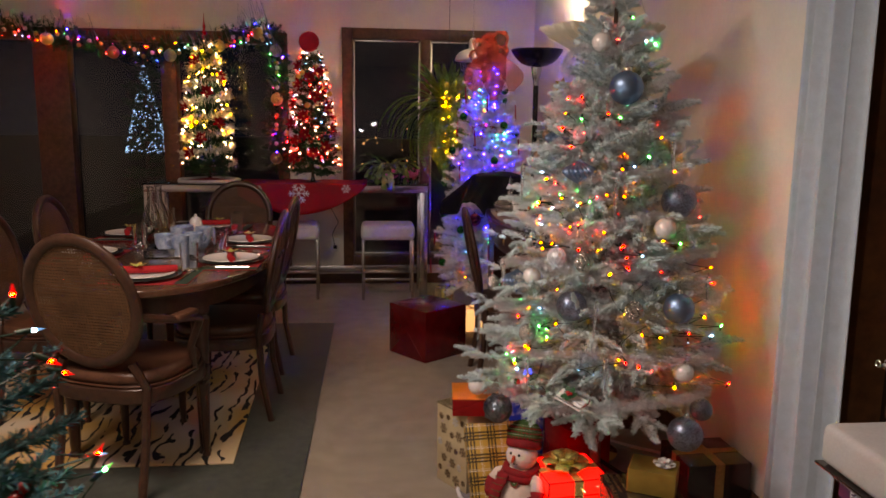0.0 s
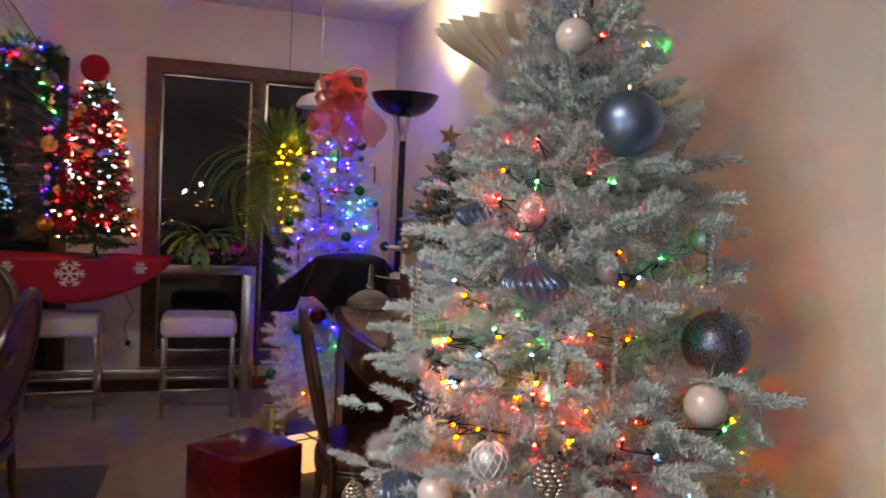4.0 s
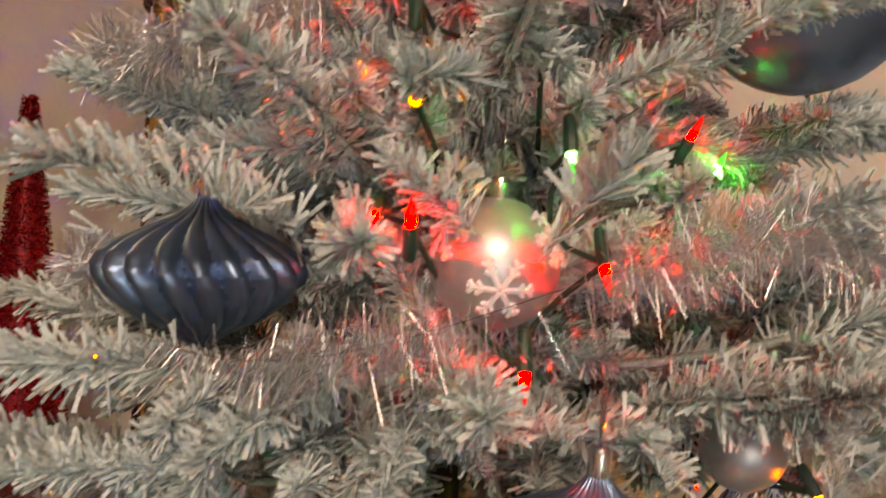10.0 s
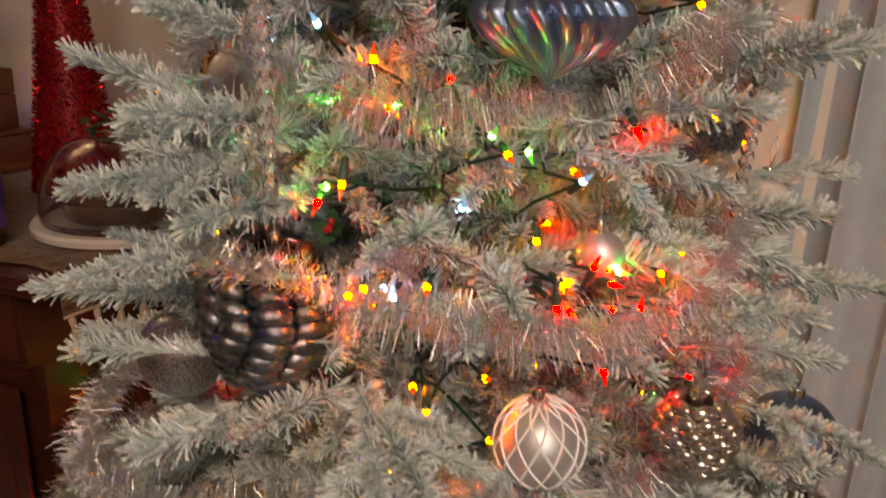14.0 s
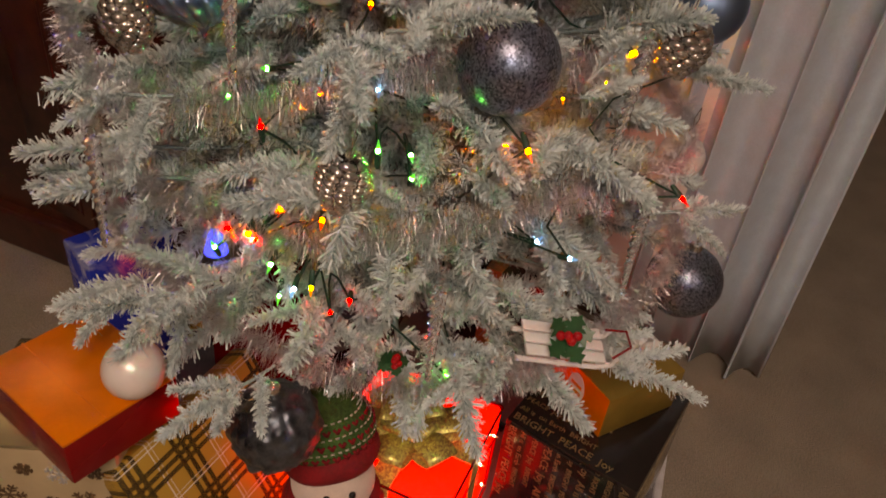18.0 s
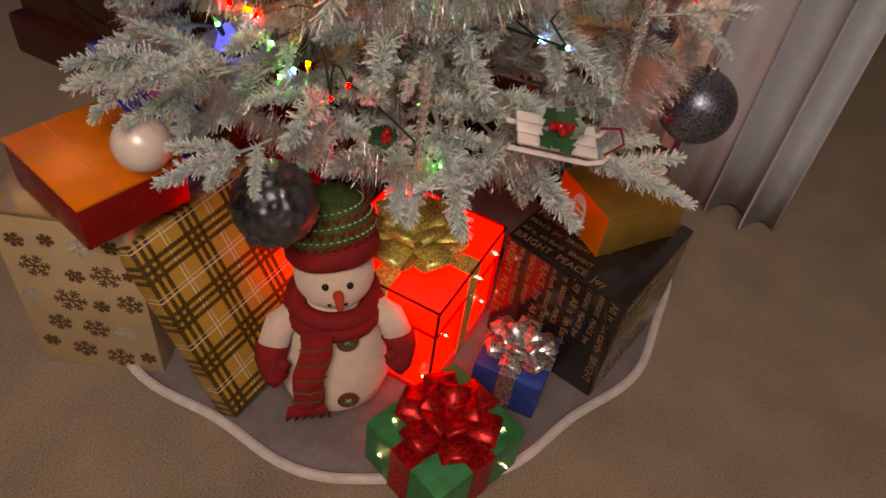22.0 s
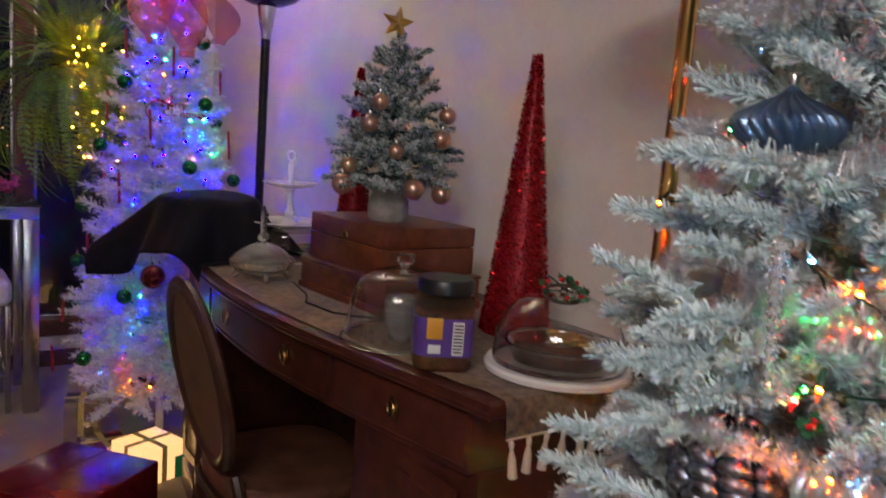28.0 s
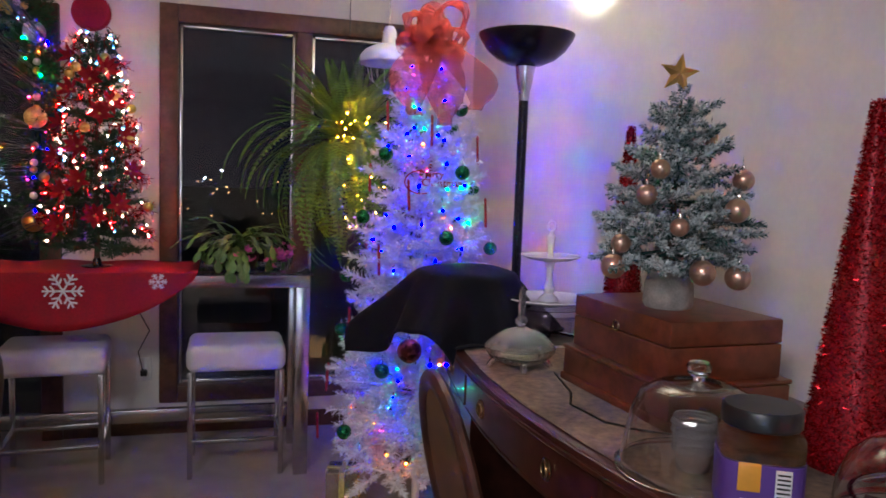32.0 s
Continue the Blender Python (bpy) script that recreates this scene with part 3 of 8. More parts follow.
def cane_mesh(a, b, pitch=0.012, w=0.0036, z=0.0):
    """Woven cane inside an oval of half axes a, b in the xz plane."""
    bm = B()
    n = int(2 * a / pitch)
    for i in range(n + 1):
        x = -a + 2 * a * (i + 0.5) / (n + 1)
        h = b * math.sqrt(max(0, 1 - (x / a) ** 2))
        box(bm, x - w / 2, -0.0012, z - h, x + w / 2, 0.0006, z + h)
    n = int(2 * b / pitch)
    for i in range(n + 1):
        y = -b + 2 * b * (i + 0.5) / (n + 1)
        h = a * math.sqrt(max(0, 1 - (y / b) ** 2))
        box(bm, -h, -0.0006, z + y - w / 2, h, 0.0012, z + y + w / 2)
    return bm


def chair(m, label, arms=False, group="oval-back dining chairs"):
    """An oval-back cane chair that faces +y; its seat 0.46 high."""
    ob = thing("dining_chair", m, label, "chair", group)
    sw, sd, sh = 0.25, 0.235, 0.45
    part("seat_frame", slab(B(), oval(sw, sd, 32, 3.2), sh - 0.065, sh - 0.005, 0.008), M_WALNUT, ob)
    seat = part("seat", slab(B(), oval(sw - 0.012, sd - 0.012, 32, 3.0), sh - 0.006, sh + 0.055, 0.03, 4), M_LEATHER, ob, "brown leather seat cushion with nailhead edge")
    pip = B()
    tube(pip, [(x, y, sh + 0.004) for x, y in oval(sw - 0.006, sd - 0.006, 40, 3.0)], 0.004, 6, True)
    part("piping", pip, M_LEATHER, seat)
    for x in (-0.2, 0.2):
        leg = part("leg", turned_leg(sh - 0.03, 0.024), M_WALNUT, ob)
        leg.location = (x, 0.18, 0)
        back = B()
        tube(back, [(x * 0.95, -0.24, 0), (x * 0.95, -0.2, 0.22), (x, -0.19, sh), (x * 0.75, -0.2, sh + 0.09)], 0.017, 8)
        part("leg", back, M_WALNUT, ob)
    a, b, zc = 0.225, 0.245, sh + 0.085 + 0.245
    tilt = pose(0, -0.205, sh + 0.05, 11, 0, 0) @ Matrix.Translation((0, 0, -(sh + 0.05)))
    fr = B()
    tube(fr, [(a * math.cos(t), 0, zc + b * math.sin(t)) for t in (2 * math.pi * k / 44 for k in range(44))], 0.0235, 10, True)
    bmesh.ops.transform(fr, matrix=tilt @ Matrix.Diagonal((1, 0.75, 1, 1)), verts=fr.verts)
    part("back_frame", fr, M_WALNUT, ob)
    cn = cane_mesh(a - 0.012, b - 0.012, 0.0125, 0.0062, zc)
    bmesh.ops.transform(cn, matrix=tilt @ Matrix.Translation((0, -0.003, 0)), verts=cn.verts)
    part("cane_panel", cn, M_CANE, ob, "woven cane back panel", smooth=False)["kind"] = "stuff"
    if arms:
        for sx in (-1, 1):
            ar = B()
            tube(ar, [(sx * 0.225, -0.235, sh + 0.28), (sx * 0.265, -0.1, sh + 0.245), (sx * 0.275, 0.03, sh + 0.225), (sx * 0.26, 0.08, sh + 0.2),
                      (sx * 0.235, 0.05, sh + 0.1), (sx * 0.23, 0.07, sh - 0.02)], 0.016, 8)
            part("armrest", ar, M_WALNUT, ob)
            pad = part("arm_pad", box(B(), sx * 0.27 - 0.025, -0.1, sh + 0.238, sx * 0.27 + 0.025, 0.03, sh + 0.262, 0.01), M_LEATHER, ob)
    return ob


# dining table
TBX, TBY = -0.72, 3.48
table = thing("dining_table", (TBX, TBY, 0), "oval polished dark wooden dining table set for dinner", "table")
part("tabletop", slab(B(), oval(0.50, 0.98, 56, 2.4), 0.712, 0.742, 0.008), M_TABLE, table)
part("apron", slab(B(), oval(0.42, 0.86, 48, 2.6), 0.625, 0.712), M_WALNUT, table)
for sx in (-1, 1):
    for sy in (-1, 1):
        leg = part("leg", turned_leg(0.70, 0.034), M_WALNUT, table)
        leg.location = (sx * 0.25, sy * 0.70, 0)
S9 = Matrix.Scale(0.91, 4)
chair(pose(-0.69, 2.655, 0, 0, 0, -20) @ Matrix.Scale(0.93, 4), "oval-back cane armchair with brown leather at the table's end", True)
side_chair = chair(pose(-0.47, 3.28, 0, 0, 0, 90) @ S9, "oval-back cane chair with brown leather tucked under the table")
for x, y, a in ((-0.49, 3.92, 87), (-1.22, 3.30, -88), (-1.23, 3.94, -90)):
    copy_thing(side_chair, pose(x, y, 0, 0, 0, a))
chair(pose(-0.70, 4.74, 0, 0, 0, 180) @ S9, "oval-back cane armchair at the far end of the table", True)
rug = part("rug", slab(B(), [(-2.0, 2.38), (-0.06, 2.38), (-0.06, 4.78), (-2.0, 4.78)], 0.0, 0.011, 0.004), M_RUG)
tagged(rug, "dark green rug under a tiger-print rug and the dining table", "rug")

# pedestal desk
DZ = 0.845
desk = thing("desk", (0, 0, 0), "dark mahogany pedestal desk with a bowed front and brass pulls", "desk")


def bow(y):
    """The front line of the desk top: it swells towards the middle."""
    u = (y - 3.74) / 0.86
    return 0.93 - 0.10 * max(0.0, math.cos(u * math.pi / 2)) ** 1.2 if abs(u) < 1 else 0.93


ys = [2.89 + 1.70 * i / 24 for i in range(25)]
part("desk_top", slab(B(), [(bow(y), y) for y in ys] + [(1.49, 4.59), (1.49, 2.89)], DZ - 0.03, DZ, 0.008), M_DESK, desk)
part("frieze", slab(B(), [(bow(y) + 0.03, y) for y in ys[1:-1]] + [(1.47, ys[-2]), (1.47, ys[1])], DZ - 0.155, DZ - 0.03), M_DESK, desk)
for y0, y1 in ((2.95, 3.29), (4.12, 4.53)):
    part("pedestal", slab(B(), [(bow(y) + 0.045, y) for y in (y0, (y0 + y1) / 2, y1)] + [(1.46, y1), (1.46, y0)], 0.09, DZ - 0.155), M_DESK, desk)
    part("plinth", slab(B(), [(bow(y) + 0.02, y) for y in (y0 - 0.015, (y0 + y1) / 2, y1 + 0.015)] + [(1.47, y1 + 0.015), (1.47, y0 - 0.015)], 0.0, 0.10, 0.012), M_DESK, desk)
chair(pose(0.945, 3.68, 0, 0, 0, -92) @ Matrix.Scale(0.88, 4), "oval-back cane chair with brown leather at the desk")

# console with stools
console = thing("console_table", (0, 0, 0), "long high console table of brushed steel with a glass top", "table")
CX0, CX1, CY0, CY1, CZ = -1.46, 0.61, 5.45, 5.90, 0.885
for x in (CX0, CX1 - 0.06):
    for y in (CY0, CY1 - 0.06):
        part("leg", box(B(), x, y, 0, x + 0.06, y + 0.06, CZ - 0.06, 0.003), M_CHROME, console)
tf = B()
box(tf, CX0, CY0, CZ - 0.06, CX1, CY0 + 0.05, CZ - 0.008, 0.003)
box(tf, CX0, CY1 - 0.05, CZ - 0.06, CX1, CY1, CZ - 0.008, 0.003)
box(tf, CX0, CY0 + 0.05, CZ - 0.06, CX0 + 0.05, CY1 - 0.05, CZ - 0.008, 0.003)
box(tf, CX1 - 0.05, CY0 + 0.05, CZ - 0.06, CX1, CY1 - 0.05, CZ - 0.008, 0.003)
part("top_frame", tf, M_CHROME, console)
part("glass_top", box(B(), CX0 - 0.01, CY0 - 0.01, CZ - 0.008, CX1 + 0.01, CY1 + 0.01, CZ, 0.002), M_GLASS, console, "clear glass top")
part("foot_rail", box(B(), CX0 + 0.06, CY1 - 0.055, 0.14, CX1 - 0.06, CY1 - 0.015, 0.20, 0.003), M_CHROME, console)


def stool(m):
    ob = thing("counter_stool", m, "chrome counter stool with a padded white seat", "stool", "stools at the console")
    part("seat", box(B(), -0.205, -0.16, 0.46, 0.205, 0.16, 0.575, 0.035, 4), M_WHITE, ob, "padded white seat")
    for sx in (-1, 1):
        for sy in (-1, 1):
            part("leg", box(B(), sx * 0.188 - 0.011, sy * 0.142 - 0.011, 0, sx * 0.188 + 0.011, sy * 0.142 + 0.011, 0.462, 0.002), M_CHROME, ob)
    rails = B()
    for sy in (-1, 1):
        box(rails, -0.177, sy * 0.142 - 0.008, 0.15, 0.177, sy * 0.142 + 0.008, 0.168, 0.002)
    for sx in (-1, 1):
        box(rails, sx * 0.188 - 0.008, -0.131, 0.15, sx * 0.188 + 0.008, 0.131, 0.168, 0.002)
    part("footrest", rails, M_CHROME, ob)
    return ob


st = stool((0.31, 5.63, 0))
copy_thing(st, pose(-0.42, 5.64, 0, 0, 0, 3))
copy_thing(st, pose(-1.12, 5.62, 0, 0, 0, -2))

# floor lamps
tor = thing("floor_lamp", (1.243, 4.69, 0), "black torchiere floor lamp with an upturned bowl, lit", "lamp")
part("base", lathe(B(), [(0.13, 0), (0.135, 0.01), (0.12, 0.022), (0.03, 0.035), (0.016, 0.06)], 32), M_BLACKMET, tor)
part("pole", tube(B(), [(0, 0, 0.04), (0, 0, 1.6)], 0.0165, 16), M_BLACKMET, tor)
part("collar", lathe(B(), [(0.017, 1.585), (0.019, 1.60), (0.019, 1.615), (0.024, 1.63), (0.032, 1.68), (0.034, 1.70), (0.03, 1.705)], 24), M_CHROME, tor)
bowl = part("bowl", lathe(B(), [(0.03, 1.703), (0.06, 1.708), (0.10, 1.725), (0.135, 1.755), (0.158, 1.79), (0.165, 1.808), (0.163, 1.809), (0.152, 1.79), (0.13, 1.758), (0.09, 1.73), (0.02, 1.716)], 48), M_BLACKMET, tor, "wide black bowl")
solid(bowl, 0.001)

brl = thing("floor_lamp", (1.059, 2.70, 0.01), "polished brass floor lamp with a pleated white glass shade, unlit", "lamp")
part("base", lathe(B(), [(0.13, 0), (0.14, 0.012), (0.11, 0.03), (0.04, 0.05), (0.016, 0.09)], 32), M_BRASS, brl)
part("pole", tube(B(), [(0, 0, 0.05), (0, 0, 1.50)], 0.0125, 18), M_BRASS, brl)
part("collar", lathe(B(), [(0.0135, 1.478), (0.018, 1.482), (0.02, 1.49), (0.033, 1.50), (0.035, 1.506), (0.035, 1.518), (0.028, 1.522), (0.027, 1.54), (0.033, 1.545), (0.034, 1.556), (0.02, 1.56)], 28), M_BRASS, brl)
sw = part("switch", tube(B(), [(0.03, 0, 1.53), (0.052, 0, 1.533), (0.06, 0, 1.533)], 0.005, 8), M_BRASS, brl)
M_SHADE = mat("ribbed_white_glass", (0.78, 0.70, 0.55), 0.4, vary=0.04, trans=0.15)
shade = part("shade", lathe(B(), [(0.03, 1.556), (0.05, 1.566), (0.09, 1.59), (0.14, 1.625), (0.19, 1.655), (0.22, 1.682)], 180, caps=False,
                            wob=lambda a, n: 1 + 0.07 * (n / 5) ** 0.7 * math.cos(30 * a)), M_SHADE, brl, "pleated white glass shade")
solid(shade, 0.003)

# red box on the floor
gb = thing("gift_box", (0.52, 4.13, 0, 0, 0, -52), "large glossy dark red gift box on the carpet", "gift box")
M_REDFOIL = mat("glossy_red_wrap", (0.17, 0.006, 0.008), 0.22, 0.25, vary=0.2, grain=12, bump=0.1, coat=0.5)
part("body", box(B(), -0.16, -0.16, 0, 0.16, 0.16, 0.297, 0.004), M_REDFOIL, gb)
part("paper_seam", box(B(), -0.02, -0.158, 0.297, -0.018, 0.158, 0.2978), M_REDFOIL, gb)
for s in (-1, 1):
    part("end_fold", slab(B(), [(-0.15, 0.0), (0.15, 0.0), (0.0, 0.15)], 0.0, 0.0012), M_REDFOIL, gb).matrix_basis = pose(0, s * 0.1605, 0.005, 90, 0, 0) @ pose(0, 0, -0.0006)

# curtain
cur = thing("curtain", (1.63, 1.87, 0), "pale grey pleated curtain hanging to the carpet", "curtain")
rows = []
for i in range(13):
    z = 0.015 + (ZC - 0.05) * i / 12
    row = []
    for k in range(121):
        u = k / 120
        ph = 2 * math.pi * (3.3 * u + 0.06 * math.sin(7 * u))
        amp = 0.030 * (1.1 - 0.25 * i / 12) * (0.75 + 0.4 * math.sin(9 * u + 1 + 0.05 * i))
        x = -0.145 + 0.03 * u + 0.3 * amp * math.sin(2 * ph)
        y = 0.175 - (0.245 + 0.02 * (1 - i / 12)) * u
        row.append((x + amp * math.sin(ph) * 0.9, y + amp * math.cos(ph + 0.4) * 0.5, z))
    rows.append(row)
cp = part("drape", sheet(B(), rows), M_CURTAIN, cur)
solid(cp, 0.003)

# white tree
WTX, WTY = 0.972, 4.95
white_tree = thing("christmas_tree", (WTX, WTY, 0), "slim white artificial Christmas tree with green balls and blue lights", "christmas tree")
part("trunk", tube(B(), [(0, 0, 0.02), (0, 0, 1.78)], 0.016, 8, r1=0.006), M_WHITEMET, white_tree)
wt_r = interp([0.2, 0.35, 0.9, 1.4, 1.78], [0.38, 0.38, 0.285, 0.19, 0.06])
WK = [sprig(rng.uniform(0.08, 0.11), 105, 0.03, 0.0015, tipped=0.6, core=3.0, wild=22.0) for _ in range(6)]
foliage(white_tree, (WTX, WTY), wt_r, 0.28, 1.74, 0.078, lambda z: max(7, round(15 * wt_r(z) / 0.38 + 1)), WK, M_WHITETREE, 5, 1.0, (0.0, 0.5), jitter=0.2, flat=0.5)



# ---- decorations on the flocked tree ----
def sub(name, mesh, parent, m, label=""):
    """Another object on a mesh that exists already."""
    ob = new(name, mesh)
    ob.parent = parent
    ob.matrix_basis = m
    if label:
        ob["label"] = label
    return ob


def cap_and_hook(ob, top, r=0.007, hook=0.03):
    c = part("cap", lathe(B(), [(r, top - 0.002), (r, top + 0.007), (r * 0.85, top + 0.009), (r * 0.3, top + 0.0095)], 14, wob=lambda a, n: 1 + 0.05 * math.cos(12 * a)), M_CAP, ob)
    part("hanger", tube(B(), [(0, 0, top + 0.009), (0.003, 0, top + 0.009 + hook * 0.5), (0, 0, top + 0.009 + hook), (-0.003, 0, top + 0.009 + hook * 0.5), (0, 0, top + 0.0092)], 0.0006, 4), M_CAP, c)


def bauble(at, r, material, label, group="balls on the flocked tree", hook=0.03):
    ob = thing("bauble", pose(*at, rnd.uniform(-6, 6), rnd.uniform(-6, 6), rnd.uniform(0, 360)), label, "ornament", group)
    part("ball", ball(B(), r, seg=32), material, ob)
    if "flocked" in group:
        CLEAR.append((np.array([at[0] - TX, at[1] - TY, at[2]]), r))
    cap_and_hook(ob, r, max(0.004, r * 0.16), hook)
    return ob


def onion(at, r, label):
    """A ribbed onion-shaped drop with a pointed foot."""
    ob = thing("onion_bauble", pose(*at, 0, 0, rnd.uniform(0, 30)), label, "ornament", "onion drops on the flocked tree")
    prof = [(0.02, -0.98), (0.05, -0.86), (0.13, -0.74), (0.33, -0.60), (0.62, -0.44), (0.86, -0.24), (0.98, -0.04), (1.0, 0.08), (0.93, 0.24), (0.76, 0.38), (0.52, 0.52), (0.30, 0.64), (0.16, 0.76), (0.09, 0.86), (0.07, 0.94)]
    zz = np.interp(np.linspace(0, 1, 43), np.linspace(0, 1, len(prof)), [p[1] for p in prof])
    prof = [(float(np.interp(z, [p[1] for p in prof], [p[0] for p in prof])), float(z) * (0.87 if z > 0 else 0.95)) for z in zz]
    seg = 176
    CLEAR.append((np.array([at[0] - TX, at[1] - TY, at[2]]), r * 0.95))

    def ribs(a, n):
        z = prof[n][1]
        return 1 + 0.17 * (1 - (abs(z) / 1.05) ** 4) * (abs(math.cos(10 * (a + 0.45 * z))) ** 0.7 - 0.7)

    part("drop", lathe(B(), [(p * r, z * r) for p, z in prof], seg, wob=ribs), M_NAVY, ob)
    cap_and_hook(ob, r * 0.81, 0.005)
    return ob


def cone_bauble(at, r, h, material, label):
    """A pine cone of overlapping scales."""
    ob = thing("pine_cone_bauble", pose(*at, rnd.uniform(-10, 10), rnd.uniform(-10, 10), rnd.uniform(0, 360)), label, "ornament", "glass pine cones on the flocked tree")
    CLEAR.append((np.array([at[0] - TX, at[1] - TY, at[2]]), r * 0.95))
    bm = B()
    rows = 9
    for i in range(rows):
        u = (i + 0.5) / rows
        rr = r * math.sin(math.pi * (0.12 + 0.76 * u)) ** 0.8
        z = -h / 2 + h * u
        n = max(5, int(10 * rr / r))
        for k in range(n):
            a = 2 * math.pi * (k + 0.5 * (i % 2)) / n
            m = pose(0, 0, z) @ pose(0, 0, 0, 0, 0, math.degrees(a)) @ pose(rr * 0.82, 0, 0, 0, -25, 0) @ Matrix.Diagonal((rr * 0.26, rr * 2.9 / n, h / rows * 0.85, 1))
            bmesh.ops.create_icosphere(bm, subdivisions=2, radius=1.0, matrix=m)
    ball(bm, r * 0.8, seg=16, squash=h / (2 * r) * 0.95)
    part("scale_skin", bm, material, ob)
    cap_and_hook(ob, h / 2, 0.005)
    return ob


def lattice(r, at=(0, 0, 0)):
    bm = B()
    n = 12
    for s in (-1, 1):
        for k in range(n):
            pts = []
            for i in range(17):
                th = math.pi * (0.08 + 0.84 * i / 16)
                a = 2 * math.pi * k / n + s * 1.5 * (i / 16)
                pts.append((r * math.sin(th) * math.cos(a), r * math.sin(th) * math.sin(a), r * math.cos(th)))
            tube(bm, pts, 0.0009, 4)
    return bm


def flakes(r, n=6, size=0.4):
    """Snowflakes laid on a ball of radius r."""
    bm = B()
    for k in range(n):
        a, z = 2 * math.pi * k / n, (0.45 if k % 2 else -0.3)
        c = Vector((math.cos(a) * math.sqrt(1 - z * z), math.sin(a) * math.sqrt(1 - z * z), z))
        s = c.cross(Vector((0, 0, 1))).normalized()
        u = s.cross(c)
        for j in range(6):
            b = math.pi * j / 3
            d = math.cos(b) * s + math.sin(b) * u
            tube(bm, [(c + d * size * t).normalized() * r * 1.004 for t in (0.04, 0.5, 1)], 0.0013, 4)
            for t in (0.5, 0.78):
                for e in (-1, 1):
                    f = math.cos(b + e * 0.8) * s + math.sin(b + e * 0.8) * u
                    tube(bm, [(c + d * size * t).normalized() * r * 1.004, (c + d * size * t + f * size * 0.26).normalized() * r * 1.004], 0.0012, 4)
    return bm


M_FROST = mat("white_frost_print", (0.85, 0.86, 0.88), 0.7, vary=0.05)
bauble((0.983, 2.155, 1.447), 0.052, M_NAVY, "large matte gunmetal ball hanging on the flocked tree", hook=0.012)
sb = bauble((0.882, 2.265, 1.304), 0.030, M_SILVER, "satin silver ball printed with white snowflakes")
part("frost_print", flakes(0.031, 6, 0.5), M_FROST, sb.children[0])
bauble((0.927, 2.25, 1.592), 0.030, M_PEARL, "pearly silver ball high on the flocked tree")
bauble((1.168, 2.146, 1.10), 0.055, M_GLNAVY, "large navy glitter ball at the tree's side")
bauble((1.10, 2.072, 1.022), 0.033, M_PEARL, "pearl white ball hanging below a navy one")
bauble((1.173, 2.20, 1.271), 0.028, M_SILVER, "satin silver ball at the tree's side")
bauble((0.970, 2.163, 1.218), 0.021, M_SILVER, "small silver ball on a long hanger")
dm = bauble((0.787, 2.164, 0.918), 0.0305, M_SILVER, "silver ball with a white diamond lattice")
part("lattice", lattice(0.0308), M_FROST, dm.children[0])
bauble((0.724, 2.234, 0.845), 0.0285, M_PEARL, "pearl white ball low on the flocked tree")
bauble((1.132, 2.008, 0.787), 0.047, M_NAVY, "matte dark ball at the tree's edge")
bauble((0.824, 2.10, 0.775), 0.048, M_GLNAVY, "large navy glitter ball with a sparkling skin")
bauble((1.142, 1.928, 0.418), 0.053, M_GLNAVY, "navy glitter ball on a low branch")
bauble((0.570, 2.360, 0.428), 0.033, M_PEARL, "pearl white ball hanging over the orange gift")
mb = thing("bauble", (0.618, 2.205, 0.404), "dark crackled mercury-glass ball above the snowman", "ornament", "balls on the flocked tree")
crk = ball(B(), 0.050, seg=72)
for vtx in crk.verts:
    dd, pp = noise.voronoi(vtx.co * 62.0)
    vtx.co *= 0.93 + 0.13 * min(1.0, dd[1] - dd[0]) + 0.03 * noise.noise(vtx.co * 90.0)
part("ball", crk, mat("crackled_dark_glass", (0.17, 0.20, 0.24), 0.28, 0.9, vary=0.4, grain=90, bump=0.6), mb)
cap_and_hook(mb, 0.050, 0.007)
cone_bauble((0.775, 2.38, 0.968), 0.051, 0.108, M_MERC, "dark mercury-glass pine cone ball")
bauble((0.803, 2.50, 0.893), 0.040, M_GLSIL, "pale glitter ball beside a pine cone ball")
cone_bauble((0.849, 2.074, 0.918), 0.029, 0.058, M_PINESIL, "silver glass pine cone")
cone_bauble((0.706, 2.193, 0.664), 0.027, 0.054, M_PINESIL, "silver glass pine cone low on the tree")
cone_bauble((0.617, 2.35, 0.796), 0.022, 0.048, M_PINESIL, "silver glass pine cone at the tree's edge")
onion((0.862, 2.204, 1.185), 0.0535, "large matte gunmetal onion-shaped drop with ribs")
onion((0.843, 2.406, 1.287), 0.050, "matte gunmetal ribbed drop resting on a branch")
onion((0.697, 2.351, 0.807), 0.05, "matte gunmetal ribbed drop low on the tree")
bauble((0.936, 2.546, 1.119), 0.028, M_PEARL, "pearl ball behind an icicle")
bauble((0.878, 2.159, 1.024), 0.018, M_SILVER, "small satin silver ball deep in the tree")
bauble((1.150, 1.986, 0.590), 0.031, M_PEARL, "pearl white ball low at the tree's side")
bauble((1.245, 2.05, 0.445), 0.036, M_GLNAVY, "navy glitter ball low behind another")
cone_bauble((0.985, 1.99, 0.782), 0.029, 0.06, M_PINESIL, "silver glass pine cone at the tree's side")

# branches of the flocked tree, parted round the ornaments, outwards and towards the camera
KINDS = [sprig(rng.uniform(0.085, 0.125), 680, 0.0195, 0.00098, 0.14, 45, 0.8, 3.0, 24.0) for _ in range(12)]
BACK = [sprig(rng.uniform(0.085, 0.125), 170, 0.0195, 0.0014, 0.14, 45, 0.8, 3.0, 24.0) for _ in range(5)]


def facing(a):
    """Fewer needles on the branches turned away from the camera."""
    return BACK if math.cos(a - 0.8) > 0.35 else KINDS


